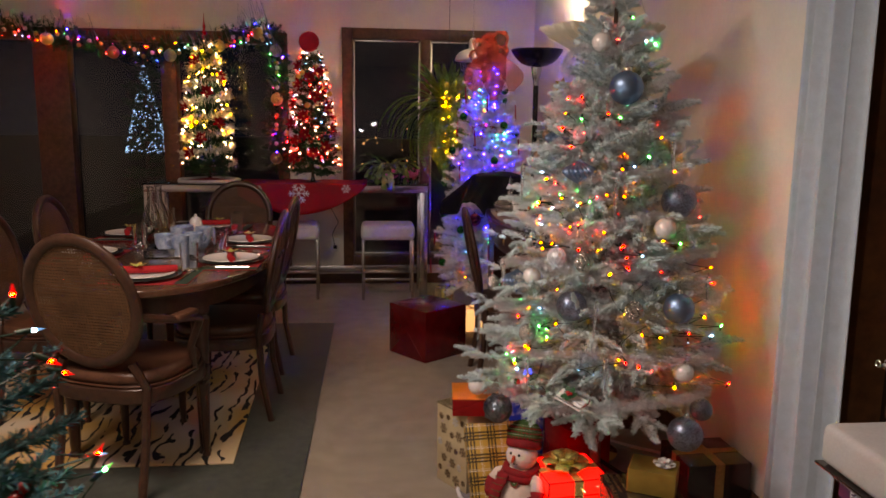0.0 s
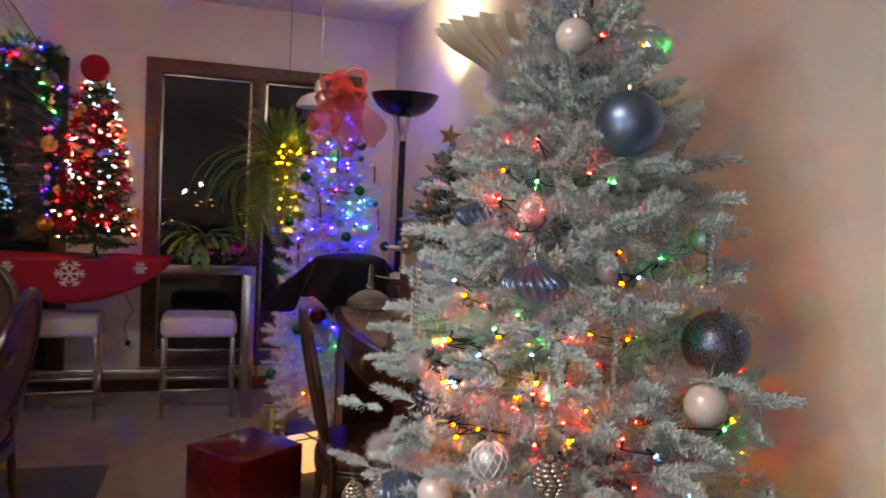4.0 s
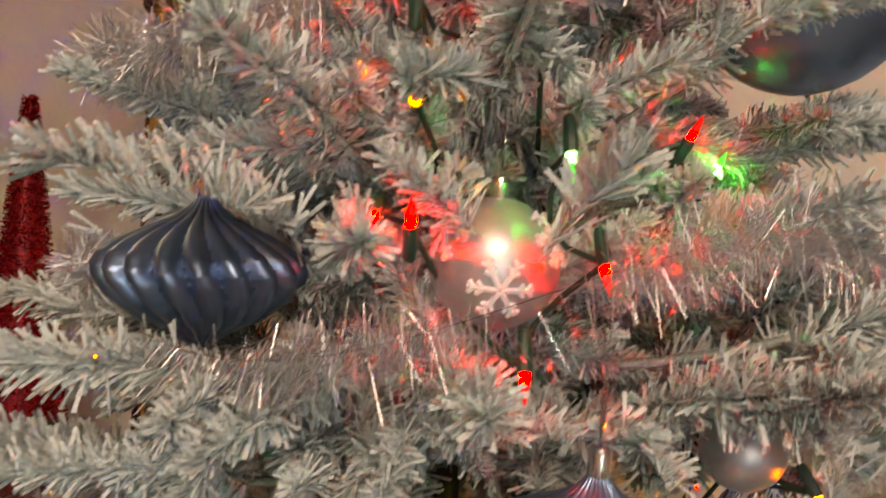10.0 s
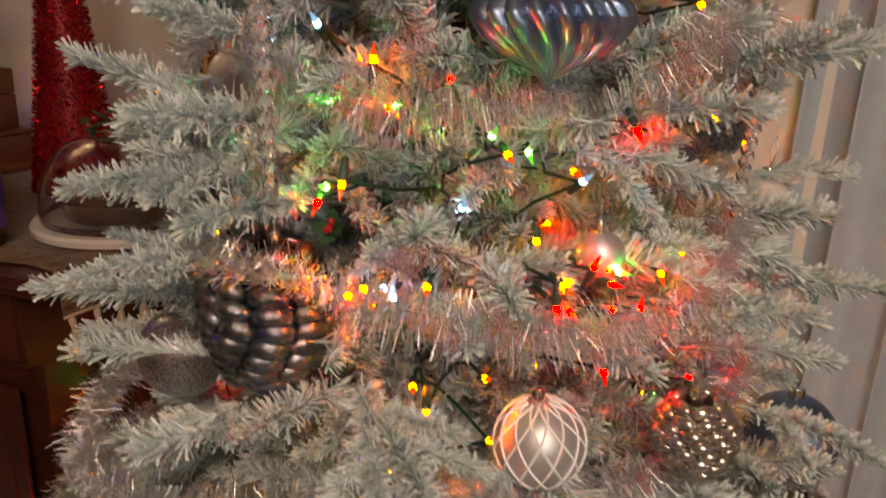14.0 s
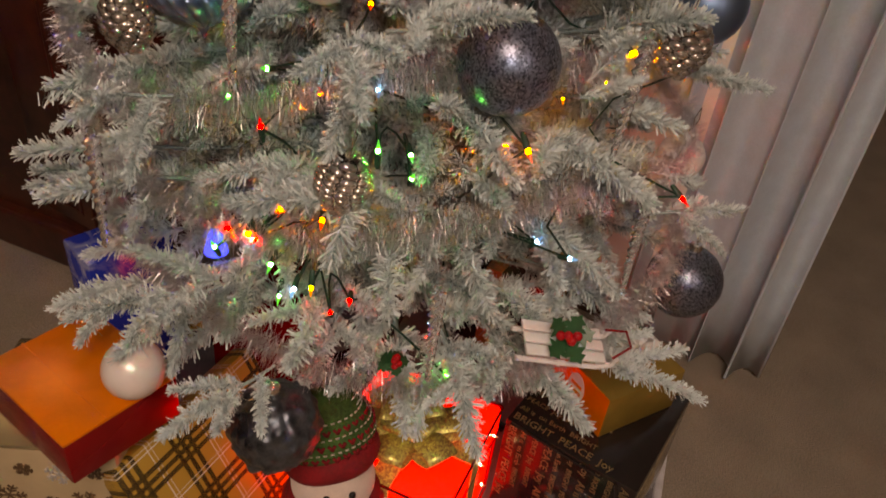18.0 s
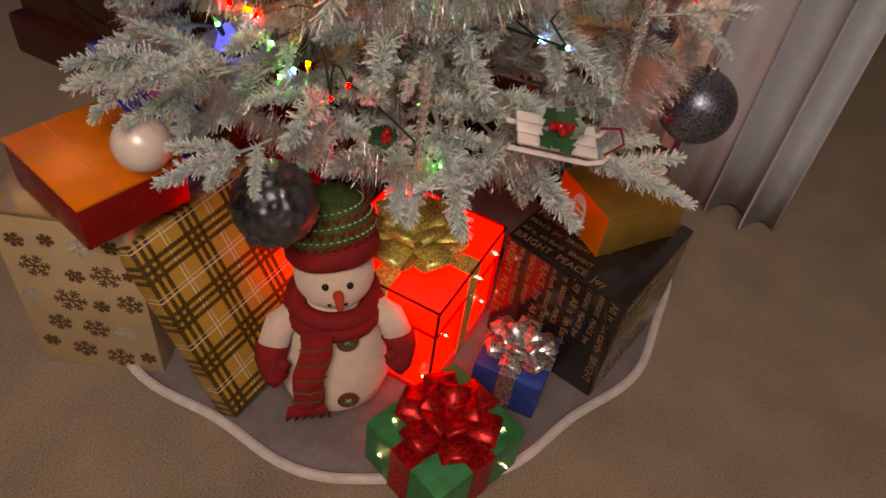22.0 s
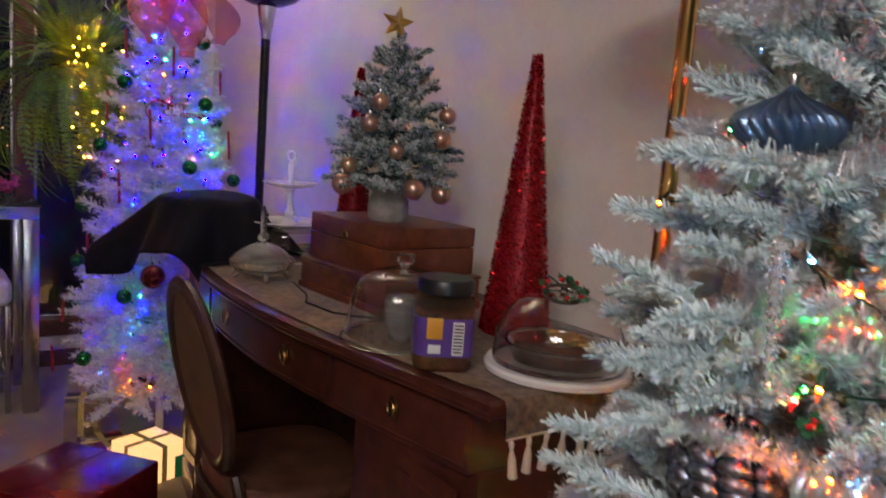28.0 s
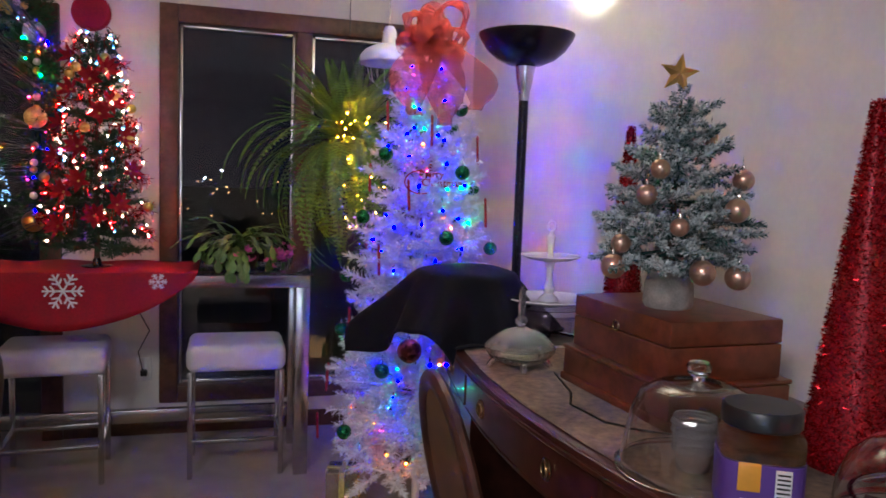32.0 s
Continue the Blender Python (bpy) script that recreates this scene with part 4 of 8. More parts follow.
def fuller(a, z):
    """The tree is fuller towards the curtain, and a little towards the table."""
    return 1 + 0.13 * max(0.0, math.cos(a + 0.2)) * math.exp(-((z - 1.1) / 0.45) ** 4) + 0.05 * max(0.0, -math.cos(a)) * math.exp(-((z - 1.28) / 0.2) ** 2)


foliage(big_tree, (TX, TY), tree_r, 0.43, 1.74, 0.068, lambda z: max(6, round(14.5 * tree_r(z) / 0.44 + 3)), facing, M_FLOCK, 6, 1.0, (0.05, 0.6), bare=0.2, jitter=0.2, flat=0.6, wide=fuller, shrink=True, reach=0.085)


def bough(root, to, twigs=4, scale=0.95, over=False):
    """One flocked branch from root to its tip; one that hangs over ornaments is not parted round them."""
    root = np.array(root)
    d = np.array(to) - root
    hp = branch_arrays(root, d, max(0.05, float(np.linalg.norm(d)) - 0.045 * scale), KINDS, twigs, scale, 0.1, flat=0.4, bare=0.15)
    bv, bq, bf = needle_mesh(*(hp if over else trimmed(*hp)))
    fast("branch", bv, bq, 4, M_FLOCK, big_tree, attr=bf)


for rz, to in ((1.30, (-0.20, -0.02, 1.375)), (1.06, (-0.27, 0.05, 1.10)), (0.98, (-0.24, -0.16, 1.03))):
    bough((0, 0, rz), to)
TIPS_HIGH = (((-.094, .009, 1.334), (-.170, .078, 1.374)), ((-.148, .037, 1.153), (-.260, .049, 1.175)), ((-.112, -.002, 1.183), (-.219, .051, 1.207)),
             ((-.009, -.142, 1.374), (0, -.235, 1.385)), ((-.067, -.127, 1.257), (-.047, -.253, 1.297)), ((-.098, -.042, 1.249), (-.182, -.069, 1.221)),
             ((-.107, .008, 1.435), (-.151, .069, 1.441)), ((-.064, -.145, 1.244), (-.084, -.257, 1.245)))
TIPS_OVER = (((-.106, -.025, 1.248), (-.238, .058, 1.250)), ((-.075, -.130, 1.389), (-.109, -.211, 1.426)))
TIPS_MID = (((-.210, .041, 1.073), (-.314, .062, 1.084)), ((-.262, .033, .943), (-.357, .058, .942)), ((-.252, -.083, .952), (-.371, -.059, .973)),
            ((-.277, -.082, .956), (-.342, -.158, .956)), ((-.045, -.189, 1.141), (-.031, -.311, 1.168)), ((-.108, -.129, 1.103), (-.094, -.231, 1.093)),
            ((-.087, -.212, .952), (-.087, -.278, .986)), ((-.076, -.292, .911), (-.114, -.354, .926)), ((-.246, .044, 1.018), (-.302, .060, 1.028)))
TIPS_LOW = (((-.365, -.018, .731), (-.458, -.012, .766)), ((-.315, .026, .823), (-.381, .037, .852)), ((-.297, -.193, .820), (-.307, -.278, .856)),
            ((-.328, -.178, .830), (-.383, -.230, .817)), ((.038, -.321, .734), (.043, -.408, .742)), ((-.032, -.365, .593), (-.015, -.442, .627)),
            ((-.168, -.303, .742), (-.190, -.337, .814)), ((-.377, -.062, .552), (-.476, -.047, .580)), ((-.382, -.142, .492), (-.479, -.143, .513)),
            ((-.200, -.314, .480), (-.264, -.288, .456)), ((-.123, -.347, .456), (-.126, -.457, .460)))
for group in (TIPS_HIGH, TIPS_OVER, TIPS_MID, TIPS_LOW):
    for root, to in group:
        ln = math.dist(root, to)
        bough(root, to, max(2, round(ln / 0.035)), min(1.0, max(0.6, ln / 0.15)), group is TIPS_OVER)
INNER = [sprig(rng.uniform(0.08, 0.11), 150, 0.018, 0.0016, 0.1, 52, 1.0, 3.4, 26.0) for _ in range(5)]
foliage(big_tree, (TX, TY), interp([0.4, 1.2, 1.7], [0.17, 0.14, 0.08]), 0.45, 1.6, 0.075, lambda z: 6, INNER, M_FLOCK, 3, 1.0, (0.1, 0.6), bare=0.15, flat=0.7, wide=lambda a, z: 1.0, reach=0.05)
tip = branch_arrays((0, 0, 1.62), (0.02, 0.01, 1), 0.18, KINDS, 5, 0.7)
v, q, fl_v = needle_mesh(*tip)
fast("tip", v, q, 4, M_FLOCK, big_tree, attr=fl_v)


# twisted clear icicles
M_ICE = mat("clear_acrylic", (0.93, 0.93, 0.94), 0.05, 0.0, vary=0.04, trans=0.9, ior=1.45)
ice = lathe(B(), [(0.0066 * (1 - 0.62 * i / 60) if 0 < i < 60 else 0.0012, -0.115 * i / 60) for i in range(61)], 18,
            wob=lambda a, n: 1 + 0.34 * math.cos(3 * (a + 0.42 * n)))
ice_mesh = part("twist", ice, M_ICE).data
bpy.data.objects.remove(bpy.data.objects["twist"])
ring_mesh = part("loop", tube(B(), [(0.0045 * math.cos(k * 0.7854), 0, 0.0045 + 0.0045 * math.sin(k * 0.7854)) for k in range(8)], 0.001, 5, True), M_ICE).data
bpy.data.objects.remove(bpy.data.objects["loop"])
for x, y, z in ((-0.275, -0.044, 1.20), (-0.036, -0.287, 1.165), (-0.344, -0.115, 0.885), (-0.402, 0.001, 0.703), (-0.293, -0.294, 0.615), 
                (-0.103, -0.367, 0.815), (0.289, -0.254, 0.866), (-0.08, -0.40, 0.65), (0.16, -0.22, 1.30)):
    ic = thing("icicle", pose(0.975 + x, 2.36 + y, z, rnd.uniform(-4, 4), rnd.uniform(-4, 4), rnd.uniform(0, 120)), "clear twisted acrylic icicle hanging on the flocked tree", "ornament", "icicles on the flocked tree")
    sub("twist", ice_mesh, ic, pose(0, 0, 0))
    sub("loop", ring_mesh, ic, pose(0, 0, 0))

# coloured mini lights
COL = {"red": (1.0, 0.006, 0.004), "green": (0.008, 1.0, 0.10), "amber": (1.0, 0.085, 0.0005), "yellow": (1.0, 0.32, 0.004), "blue": (0.16, 0.5, 1.0), "white": (1.0, 0.74, 0.42), "deep_blue": (0.0008, 0.0005, 1.0),
       "ice_blue": (0.1, 0.45, 1.0), "pink": (1.0, 0.02, 0.12)}
POW = {"red": 1400, "green": 600, "amber": 1500, "yellow": 1000, "blue": 420, "white": 130, "deep_blue": 6000, "ice_blue": 70, "pink": 140}


def bulb_glow(name, colour, peak):
    """A coloured mini bulb: bright round its filament, dimmer towards the tip."""
    m = glow(name, colour, 1.0)
    nt = m.node_tree
    b = nt.nodes["Principled BSDF"]
    co = nt.nodes.new("ShaderNodeTexCoord")
    sep = nt.nodes.new("ShaderNodeSeparateXYZ")
    nt.links.new(co.outputs["Object"], sep.inputs[0])
    span = nt.nodes.new("ShaderNodeMapRange")
    span.interpolation_type = "SMOOTHERSTEP"
    for k, val in (("From Min", 0.0085), ("From Max", 0.001), ("To Min", 0.0), ("To Max", 1.0)):
        span.inputs[k].default_value = val
    nt.links.new(sep.outputs["Z"], span.inputs["Value"])
    sharp = nt.nodes.new("ShaderNodeMath")
    sharp.operation = "POWER"
    sharp.inputs[1].default_value = 1.5
    nt.links.new(span.outputs[0], sharp.inputs[0])
    gain = nt.nodes.new("ShaderNodeMath")
    gain.operation = "MULTIPLY_ADD"
    gain.inputs[1].default_value, gain.inputs[2].default_value = peak, 0.7
    nt.links.new(sharp.outputs[0], gain.inputs[0])
    nt.links.new(gain.outputs[0], b.inputs["Emission Strength"])
    return m


BULB, SOCKET = {}, None
for cname, c in COL.items():
    tmp = part("bulb_" + cname, lathe(B(), [(0.0022, 0), (0.0027, 0.003), (0.0026, 0.008), (0.0016, 0.013), (0.0004, 0.0175)], 8), bulb_glow("lamp_" + cname, c, POW[cname]))
    BULB[cname] = tmp.data
    bpy.data.objects.remove(tmp)
tmp = part("socket", lathe(B(), [(0.002, -0.02), (0.0034, -0.018), (0.0042, -0.004), (0.0042, 0.001), (0.003, 0.0015)], 8), M_GREENWIRE)
SOCKET = tmp.data
bpy.data.objects.remove(tmp)


def lights(name, m, spots, label, scale=1.0, wire=0.0014, wire_mat=None, link=0.26, sockets=True):
    """A light string: spots are (colour, x, y, z) in the frame of m."""
    ob = thing(name, m, label, "string lights")
    for cname, x, y, z in spots:
        a = math.degrees(math.atan2(y, x))
        mm = pose(x, y, z) @ pose(0, 0, 0, 0, 0, a) @ pose(0, 0, 0, 0, rnd.uniform(-10, 175), 0) @ Matrix.Scale(scale, 4)
        bu = sub("bulb", BULB[cname], ob, mm)
        if sockets:
            sub("socket", SOCKET, bu, pose(0, 0, 0))
    rest = [Vector(s[1:]) for s in spots]
    bm = B()
    cur = rest.pop(0)
    while rest:
        nxt = min(rest, key=lambda p: (p - cur).length)
        rest.remove(nxt)
        if (nxt - cur).length < link or wire_mat is None:
            mid = (cur + nxt) / 2
            inw = Vector((mid.x, mid.y, 0)) * -0.22 + Vector((rnd.uniform(-0.015, 0.015), rnd.uniform(-0.015, 0.015), -0.18 * (nxt - cur).length))
            q1, q3 = cur.lerp(nxt, 0.25) + inw * 0.75, cur.lerp(nxt, 0.75) + inw * 0.75
            tube(bm, [cur, q1, mid + inw, q3, nxt], wire, 5)
        cur = nxt
    if bm.verts:
        part("wire", bm, wire_mat or M_GREENWIRE, ob, "green light wire" if not wire_mat else "")["kind"] = "stuff"
    else:
        bm.free()
    return ob


def free_spot(x, y, z, gap=0.05):
    """Bulbs hang clear of the large ornaments."""
    q = np.array([x - 0.025, y + 0.015, z])
    return all(np.linalg.norm(q - c) > r + gap for c, r in CLEAR if r > 0.022)


SP = []
for c, pts in (
    ("amber", ((0.746, 2.288, 1.011), (0.978, 2.108, 1.115), (0.761, 2.041, 0.735), (0.735, 2.298, 0.58), (0.840, 2.330, 1.155), (0.822, 2.355, 1.060))),
    ("yellow", ((0.803, 2.206, 0.896), (0.670, 2.20, 0.563), (0.930, 2.065, 0.879), (1.034, 1.988, 0.742))),
    ("red", ((0.979, 2.119, 0.958), (0.893, 2.341, 1.104), (0.716, 2.213, 0.489), (0.949, 1.938, 0.642))),
    ("green", ((0.763, 2.154, 0.659), (0.890, 2.328, 1.115), (0.906, 2.231, 1.089), (1.029, 2.162, 1.111), (0.772, 2.403, 0.664), (0.747, 2.079, 0.452))),
    ("blue", ((0.828, 2.003, 0.599),)),
):
    SP += [(c, p[0] - 0.975, p[1] - 2.36, p[2]) for p in pts]
for c, pts in (
    ("red", ((-0.125, -0.136, 1.421), (-0.167, -0.088, 1.413), (-0.183, -0.103, 1.319), (-0.187, -0.085, 1.323), (-0.122, -0.177, 1.309), (-0.163, -0.156, 1.268), (-0.239, -0.099, 1.126),
             (-0.214, -0.138, 1.147), (-0.267, -0.054, 1.068), (-0.133, -0.254, 1.009), (-0.173, -0.232, 0.997), (-0.15, -0.243, 1.022), (-0.102, -0.276, 0.983))),
    ("red", ((-0.337, -0.096, 0.695), (0.051, -0.414, 0.597), (-0.352, -0.096, 0.577), (-0.309, -0.206, 0.521), (0.107, -0.394, 0.583), (-0.361, -0.058, 0.577), (-0.082, -0.088, 1.598),
             (0.009, -0.12, 1.6), (-0.038, -0.195, 1.367), (-0.083, -0.25, 1.114), (-0.179, -0.224, 1.001), (-0.148, -0.26, 0.95), (0.01, -0.296, 0.959), (0.033, -0.31, 0.885))),
    ("green", ((-0.129, -0.158, 1.354), (-0.155, -0.096, 1.423), (-0.253, -0.055, 1.131), (-0.235, -0.104, 1.131), (-0.202, -0.168, 1.112), (-0.131, -0.221, 1.135), (-0.265, -0.06, 1.077),
               (-0.126, -0.257, 1.017), (-0.328, -0.1, 0.753), (-0.254, -0.242, 0.686), (-0.278, -0.214, 0.686), (-0.349, -0.115, 0.552))),
    ("green", ((-0.351, -0.129, 0.519), (-0.367, -0.038, 0.549), (-0.208, -0.319, 0.406), (-0.233, -0.301, 0.455), (0.085, -0.046, 1.679), (0.159, -0.103, 1.591), (0.009, -0.202, 1.354),
               (0.127, -0.196, 1.234), (-0.123, -0.201, 1.222))),
    ("amber", ((-0.173, -0.095, 1.369), (-0.238, -0.084, 1.154), (-0.167, -0.165, 1.24), (-0.261, -0.072, 1.082), (-0.267, -0.096, 1.016), (-0.05, -0.258, 1.119), (-0.001, -0.275, 1.202),
               (-0.198, -0.18, 1.102), (-0.269, -0.105, 1.005), (-0.174, -0.225, 1.014), (-0.264, -0.14, 0.952), (-0.239, -0.193, 0.917), (-0.261, -0.151, 0.938), (-0.234, -0.203, 0.902))),
    ("amber", ((-0.068, -0.308, 0.879), (-0.32, -0.154, 0.666), (-0.16, -0.312, 0.688), (-0.306, -0.155, 0.737), (-0.355, -0.086, 0.583), (-0.318, -0.169, 0.614), (0.234, -0.183, 1.19), (0.018, -0.229, 1.248),
               (-0.181, -0.169, 1.172), (-0.231, -0.187, 0.956), (-0.06, -0.281, 1.006), (0.108, -0.273, 0.983), (-0.248, -0.141, 1.019), (0.017, -0.262, 1.111))),
    ("yellow", ((0.068, -0.363, 0.742), (-0.004, -0.387, 0.766), (-0.007, -0.361, 0.613), (-0.314, -0.187, 0.561), (0.167, -0.311, 0.668), (-0.021, -0.363, 0.593), (0.063, -0.372, 0.551))),
    ("blue", ((-0.244, -0.039, 1.176), (-0.264, -0.112, 1.016), (-0.26, -0.118, 1.007), (-0.226, -0.157, 1.068), (-0.301, -0.155, 0.767), (-0.274, -0.207, 0.748), (-0.101, -0.354, 0.558), (-0.353, -0.092, 0.577),
              (-0.343, -0.146, 0.53), (-0.149, -0.226, 1.081), (0.085, -0.291, 0.93), (0.183, -0.265, 0.853), (0.058, -0.234, 1.206))),
):
    for p in pts:
        if free_spot(p[0] * 0.84, p[1] * 0.84, p[2], 0.018) and all((Vector(p) - Vector(s[1:])).length > 0.032 for s in SP):
            SP.append((c, p[0] * 0.84, p[1] * 0.84, p[2]))

# bulbs added on the side towards the wall, to throw colour on it
for _ in range(46):
    z = rnd.uniform(0.4, 1.65)
    a = rnd.uniform(-1.0, 1.7)
    r = tree_r(z) * rnd.uniform(0.7, 1.0)
    SP.append((rnd.choice(("red", "green", "amber", "blue", "yellow")), r * math.cos(a), r * math.sin(a), z))
# bulbs added deep inside the tree as warm fill for the needles
for _ in range(30):
    z = rnd.uniform(0.42, 1.6)
    a = rnd.uniform(-2.9, -1.0)
    r = tree_r(z) * rnd.uniform(0.35, 0.62)
    if free_spot(r * math.cos(a), r * math.sin(a), z):
        SP.append((rnd.choice(("red", "amber", "amber", "red", "yellow")), r * math.cos(a), r * math.sin(a), z))
# a row of bulbs added close to the wall, to tint it
for k in range(16):
    z = 0.5 + 0.06 * k
    a = rnd.uniform(-0.7, 0.6)
    r = tree_r(z) * 1.05
    SP.append((("red", "amber", "yellow", "green", "red")[k % 5], r * math.cos(a), r * math.sin(a), z))
lights("string_lights", (0.975, 2.36, 0), SP, "multicoloured mini lights on green wire in the flocked tree", 0.78)

# silver tinsel wound round the tree
tp = []
for i in range(520):
    u = i / 519
    z = 0.40 + 1.30 * u + 0.02 * math.sin(i * 0.37)
    a = 2 * math.pi * 9.5 * u + 0.4
    r = tree_r(z) * (0.86 + 0.08 * math.sin(i * 0.21)) * fuller(a, z)
    tp.append((r * math.cos(a), r * math.sin(a), z))
tinsel("tinsel_garland", (TX, TY, 0), tp, 220000, 0.019, M_TINSEL, "thick silver tinsel garland wound round the flocked tree", 0.00021, clear=True, loose=0.004)


def ribbon_loop(bm, m, length, width, fat=0.5, n=9):
    """One loop of stiff ribbon from the origin along +x."""
    pts = []
    for i in range(n):
        t = math.pi * i / (n - 1)
        pts.append((length * math.sin(t) ** 0.8 * (0.55 + 0.45 * math.cos(t - math.pi / 2)), fat * length * 0.5 * math.cos(t) * math.sin(t) ** 0.5))
    grid = [[(x, -width / 2, z) for x, z in pts], [(x, width / 2, z) for x, z in pts]]
    before = len(bm.verts)
    sheet(bm, grid)
    bm.verts.ensure_lookup_table()
    bmesh.ops.transform(bm, matrix=m, verts=bm.verts[before:])


def ribbon_bow(parent, at, loops, length, width, material, label, tiers=2, thick=0.001):
    """A ribbon bow: a knot that carries its loops."""
    knot = part("bow", ball(B(), width * 0.35, (0, 0, 0.1 * length), 12, 0.7), material, parent, label)
    knot.location = at
    for t in range(tiers):
        n = loops - t
        for k in range(n):
            lb = B()
            ribbon_loop(lb, pose(0, 0, 0.1 * length * t) @ pose(0, 0, 0, 0, 0, 360 * (k + 0.5 * t) / n) @ pose(0, 0, 0, 0, -18 - 24 * t, 0), length * (1 - 0.3 * t), width)
            solid(part("bow_loop", lb, material, knot), thick)
    return knot


M_GOLDRIB = mat("gold_wired_ribbon", (0.42, 0.27, 0.10), 0.4, 0.4, vary=0.2, grain=120, bump=0.3)
tt = thing("bow_topper", (TX, TY - 0.01, 1.80), "gold ribbon bow with wired loops on the tree's top", "bow")
ribbon_bow(tt, (0, 0, 0), 6, 0.085, 0.045, M_GOLDRIB, "", 2, 0.0012)
tw = B()
for k in range(5):
    a = k * 1.26
    tube(tw, [(0, 0, 0.02), (0.06 * math.cos(a), 0.06 * math.sin(a), 0.03), (0.09 * math.cos(a + 0.4), 0.09 * math.sin(a + 0.4), -0.02), (0.075 * math.cos(a + 0.8), 0.075 * math.sin(a + 0.8), -0.07), (0.09 * math.cos(a + 1), 0.09 * math.sin(a + 1), -0.11)], 0.0012, 4)
part("wire_curl", tw, M_CAP, tt)

# sled, holly sprigs and blue bell
M_RED = mat("red_felt", (0.26, 0.008, 0.012), 0.85, vary=0.2, grain=300, bump=0.3)
M_WOODW = mat("white_painted_wood", (0.75, 0.73, 0.72), 0.6, vary=0.08, grain=60, bump=0.15)
sled = thing("sled_ornament", pose(0.805, 1.985, 0.505, 18, 12, -48), "small white wooden sled ornament with a holly sprig", "ornament")
for k in (-1, 0, 1):
    part("slat", box(B(), -0.045, k * 0.014 - 0.006, 0.012, 0.045, k * 0.014 + 0.006, 0.016, 0.001), M_WOODW, sled)
for k in (-1, 1):
    part("runner", tube(B(), [(-0.05, k * 0.017, 0), (0.04, k * 0.017, 0), (0.055, k * 0.017, 0.008), (0.055, k * 0.017, 0.02)], 0.003, 6), M_WOODW, sled)
part("cord", tube(B(), [(0.05, -0.017, 0.02), (0.065, -0.01, 0.035), (0.06, 0.005, 0.04), (0.05, 0.017, 0.02)], 0.0014, 5), M_RED, sled)
M_HOLLY = mat("holly_green", (0.02, 0.09, 0.035), 0.4, vary=0.2, grain=60)
M_BERRY = mat("red_berry", (0.45, 0.008, 0.012), 0.2, vary=0.1, coat=0.6)


def holly(m, label, leaves=5, berries=4, size=0.03):
    ob = thing("holly_sprig", m, label, "decoration")
    for k in range(leaves):
        a = 360 * k / leaves + rnd.uniform(-20, 20)
        lf = B()
        row = []
        for i in range(9):
            u = i / 8
            w = size * 0.34 * math.sin(math.pi * (0.05 + 0.95 * u)) * (1 + 0.35 * (-1) ** i)
            row.append([(size * u, -w, 0.004 * u), (size * u, 0, -0.002 + 0.006 * u), (size * u, w, 0.004 * u)])
        bmesh.ops.transform(sheet(lf, row), matrix=pose(0, 0, 0, 0, -rnd.uniform(5, 40), a), verts=lf.verts)
        part("leaf", lf, M_HOLLY, ob)
    for k in range(berries):
        part("berry", ball(B(), 0.18 * size, (rnd.uniform(-0.3, 0.3) * size, rnd.uniform(-0.3, 0.3) * size, 0.006 + rnd.uniform(0, 0.006)), 10), M_BERRY, ob)
    return ob


holly(pose(0.795, 1.975, 0.53, 40, 0, -50), "holly sprig with red berries on the sled ornament")
holly(pose(TX - 0.335, TY - 0.25, 0.53, 60, 0, -60), "holly sprig with red berries among flocked branches", 5, 5, 0.02)
holly(pose(TX - 0.276, TY - 0.06, 1.06, 70, 0, -80), "small holly sprig with red berries", 4, 3, 0.013)
bell = thing("bell_light", (0.765, 2.44, 0.455), "small glowing blue bell-shaped light", "light")
part("bell", lathe(B(), [(0.016, -0.018), (0.012, -0.006), (0.009, 0.008), (0.004, 0.016)], 12), glow("blue_bell", (0.03, 0.06, 1.0), 3), bell)

# ---- gifts on the tree skirt ----
M_FELT = mat("grey_felt_skirt", (0.17, 0.15, 0.16), 0.95, vary=0.15, grain=200, bump=0.5, sheen=0.3)
M_FUR = mat("white_plush_trim", (0.62, 0.60, 0.62), 0.95, vary=0.12, grain=350, bump=1.0, sheen=0.5)
sk = thing("tree_skirt", (1.01, 2.33, 0), "grey felt tree skirt with a white plush trim", "tree skirt")


def skirt_r(a):
    return 0.497 + 0.010 * math.sin(5 * a + 1) + 0.008 * math.sin(11 * a)


grid = []
for i in range(9):
    f = 0.06 + 0.94 * i / 8
    grid.append([(f * skirt_r(a) * math.cos(a), f * skirt_r(a) * math.sin(a), 0.005 + 0.003 * f * math.sin(9 * a + 3 * f) + 0.002) for a in (2 * math.pi * k / 120 for k in range(121))])
solid(part("felt", sheet(B(), grid), M_FELT, sk), 0.003)
part("trim", tube(B(), [(skirt_r(a) * math.cos(a), skirt_r(a) * math.sin(a), 0.011) for a in (2 * math.pi * k / 150 for k in range(150))], 0.0075, 8, True), M_FUR, sk)


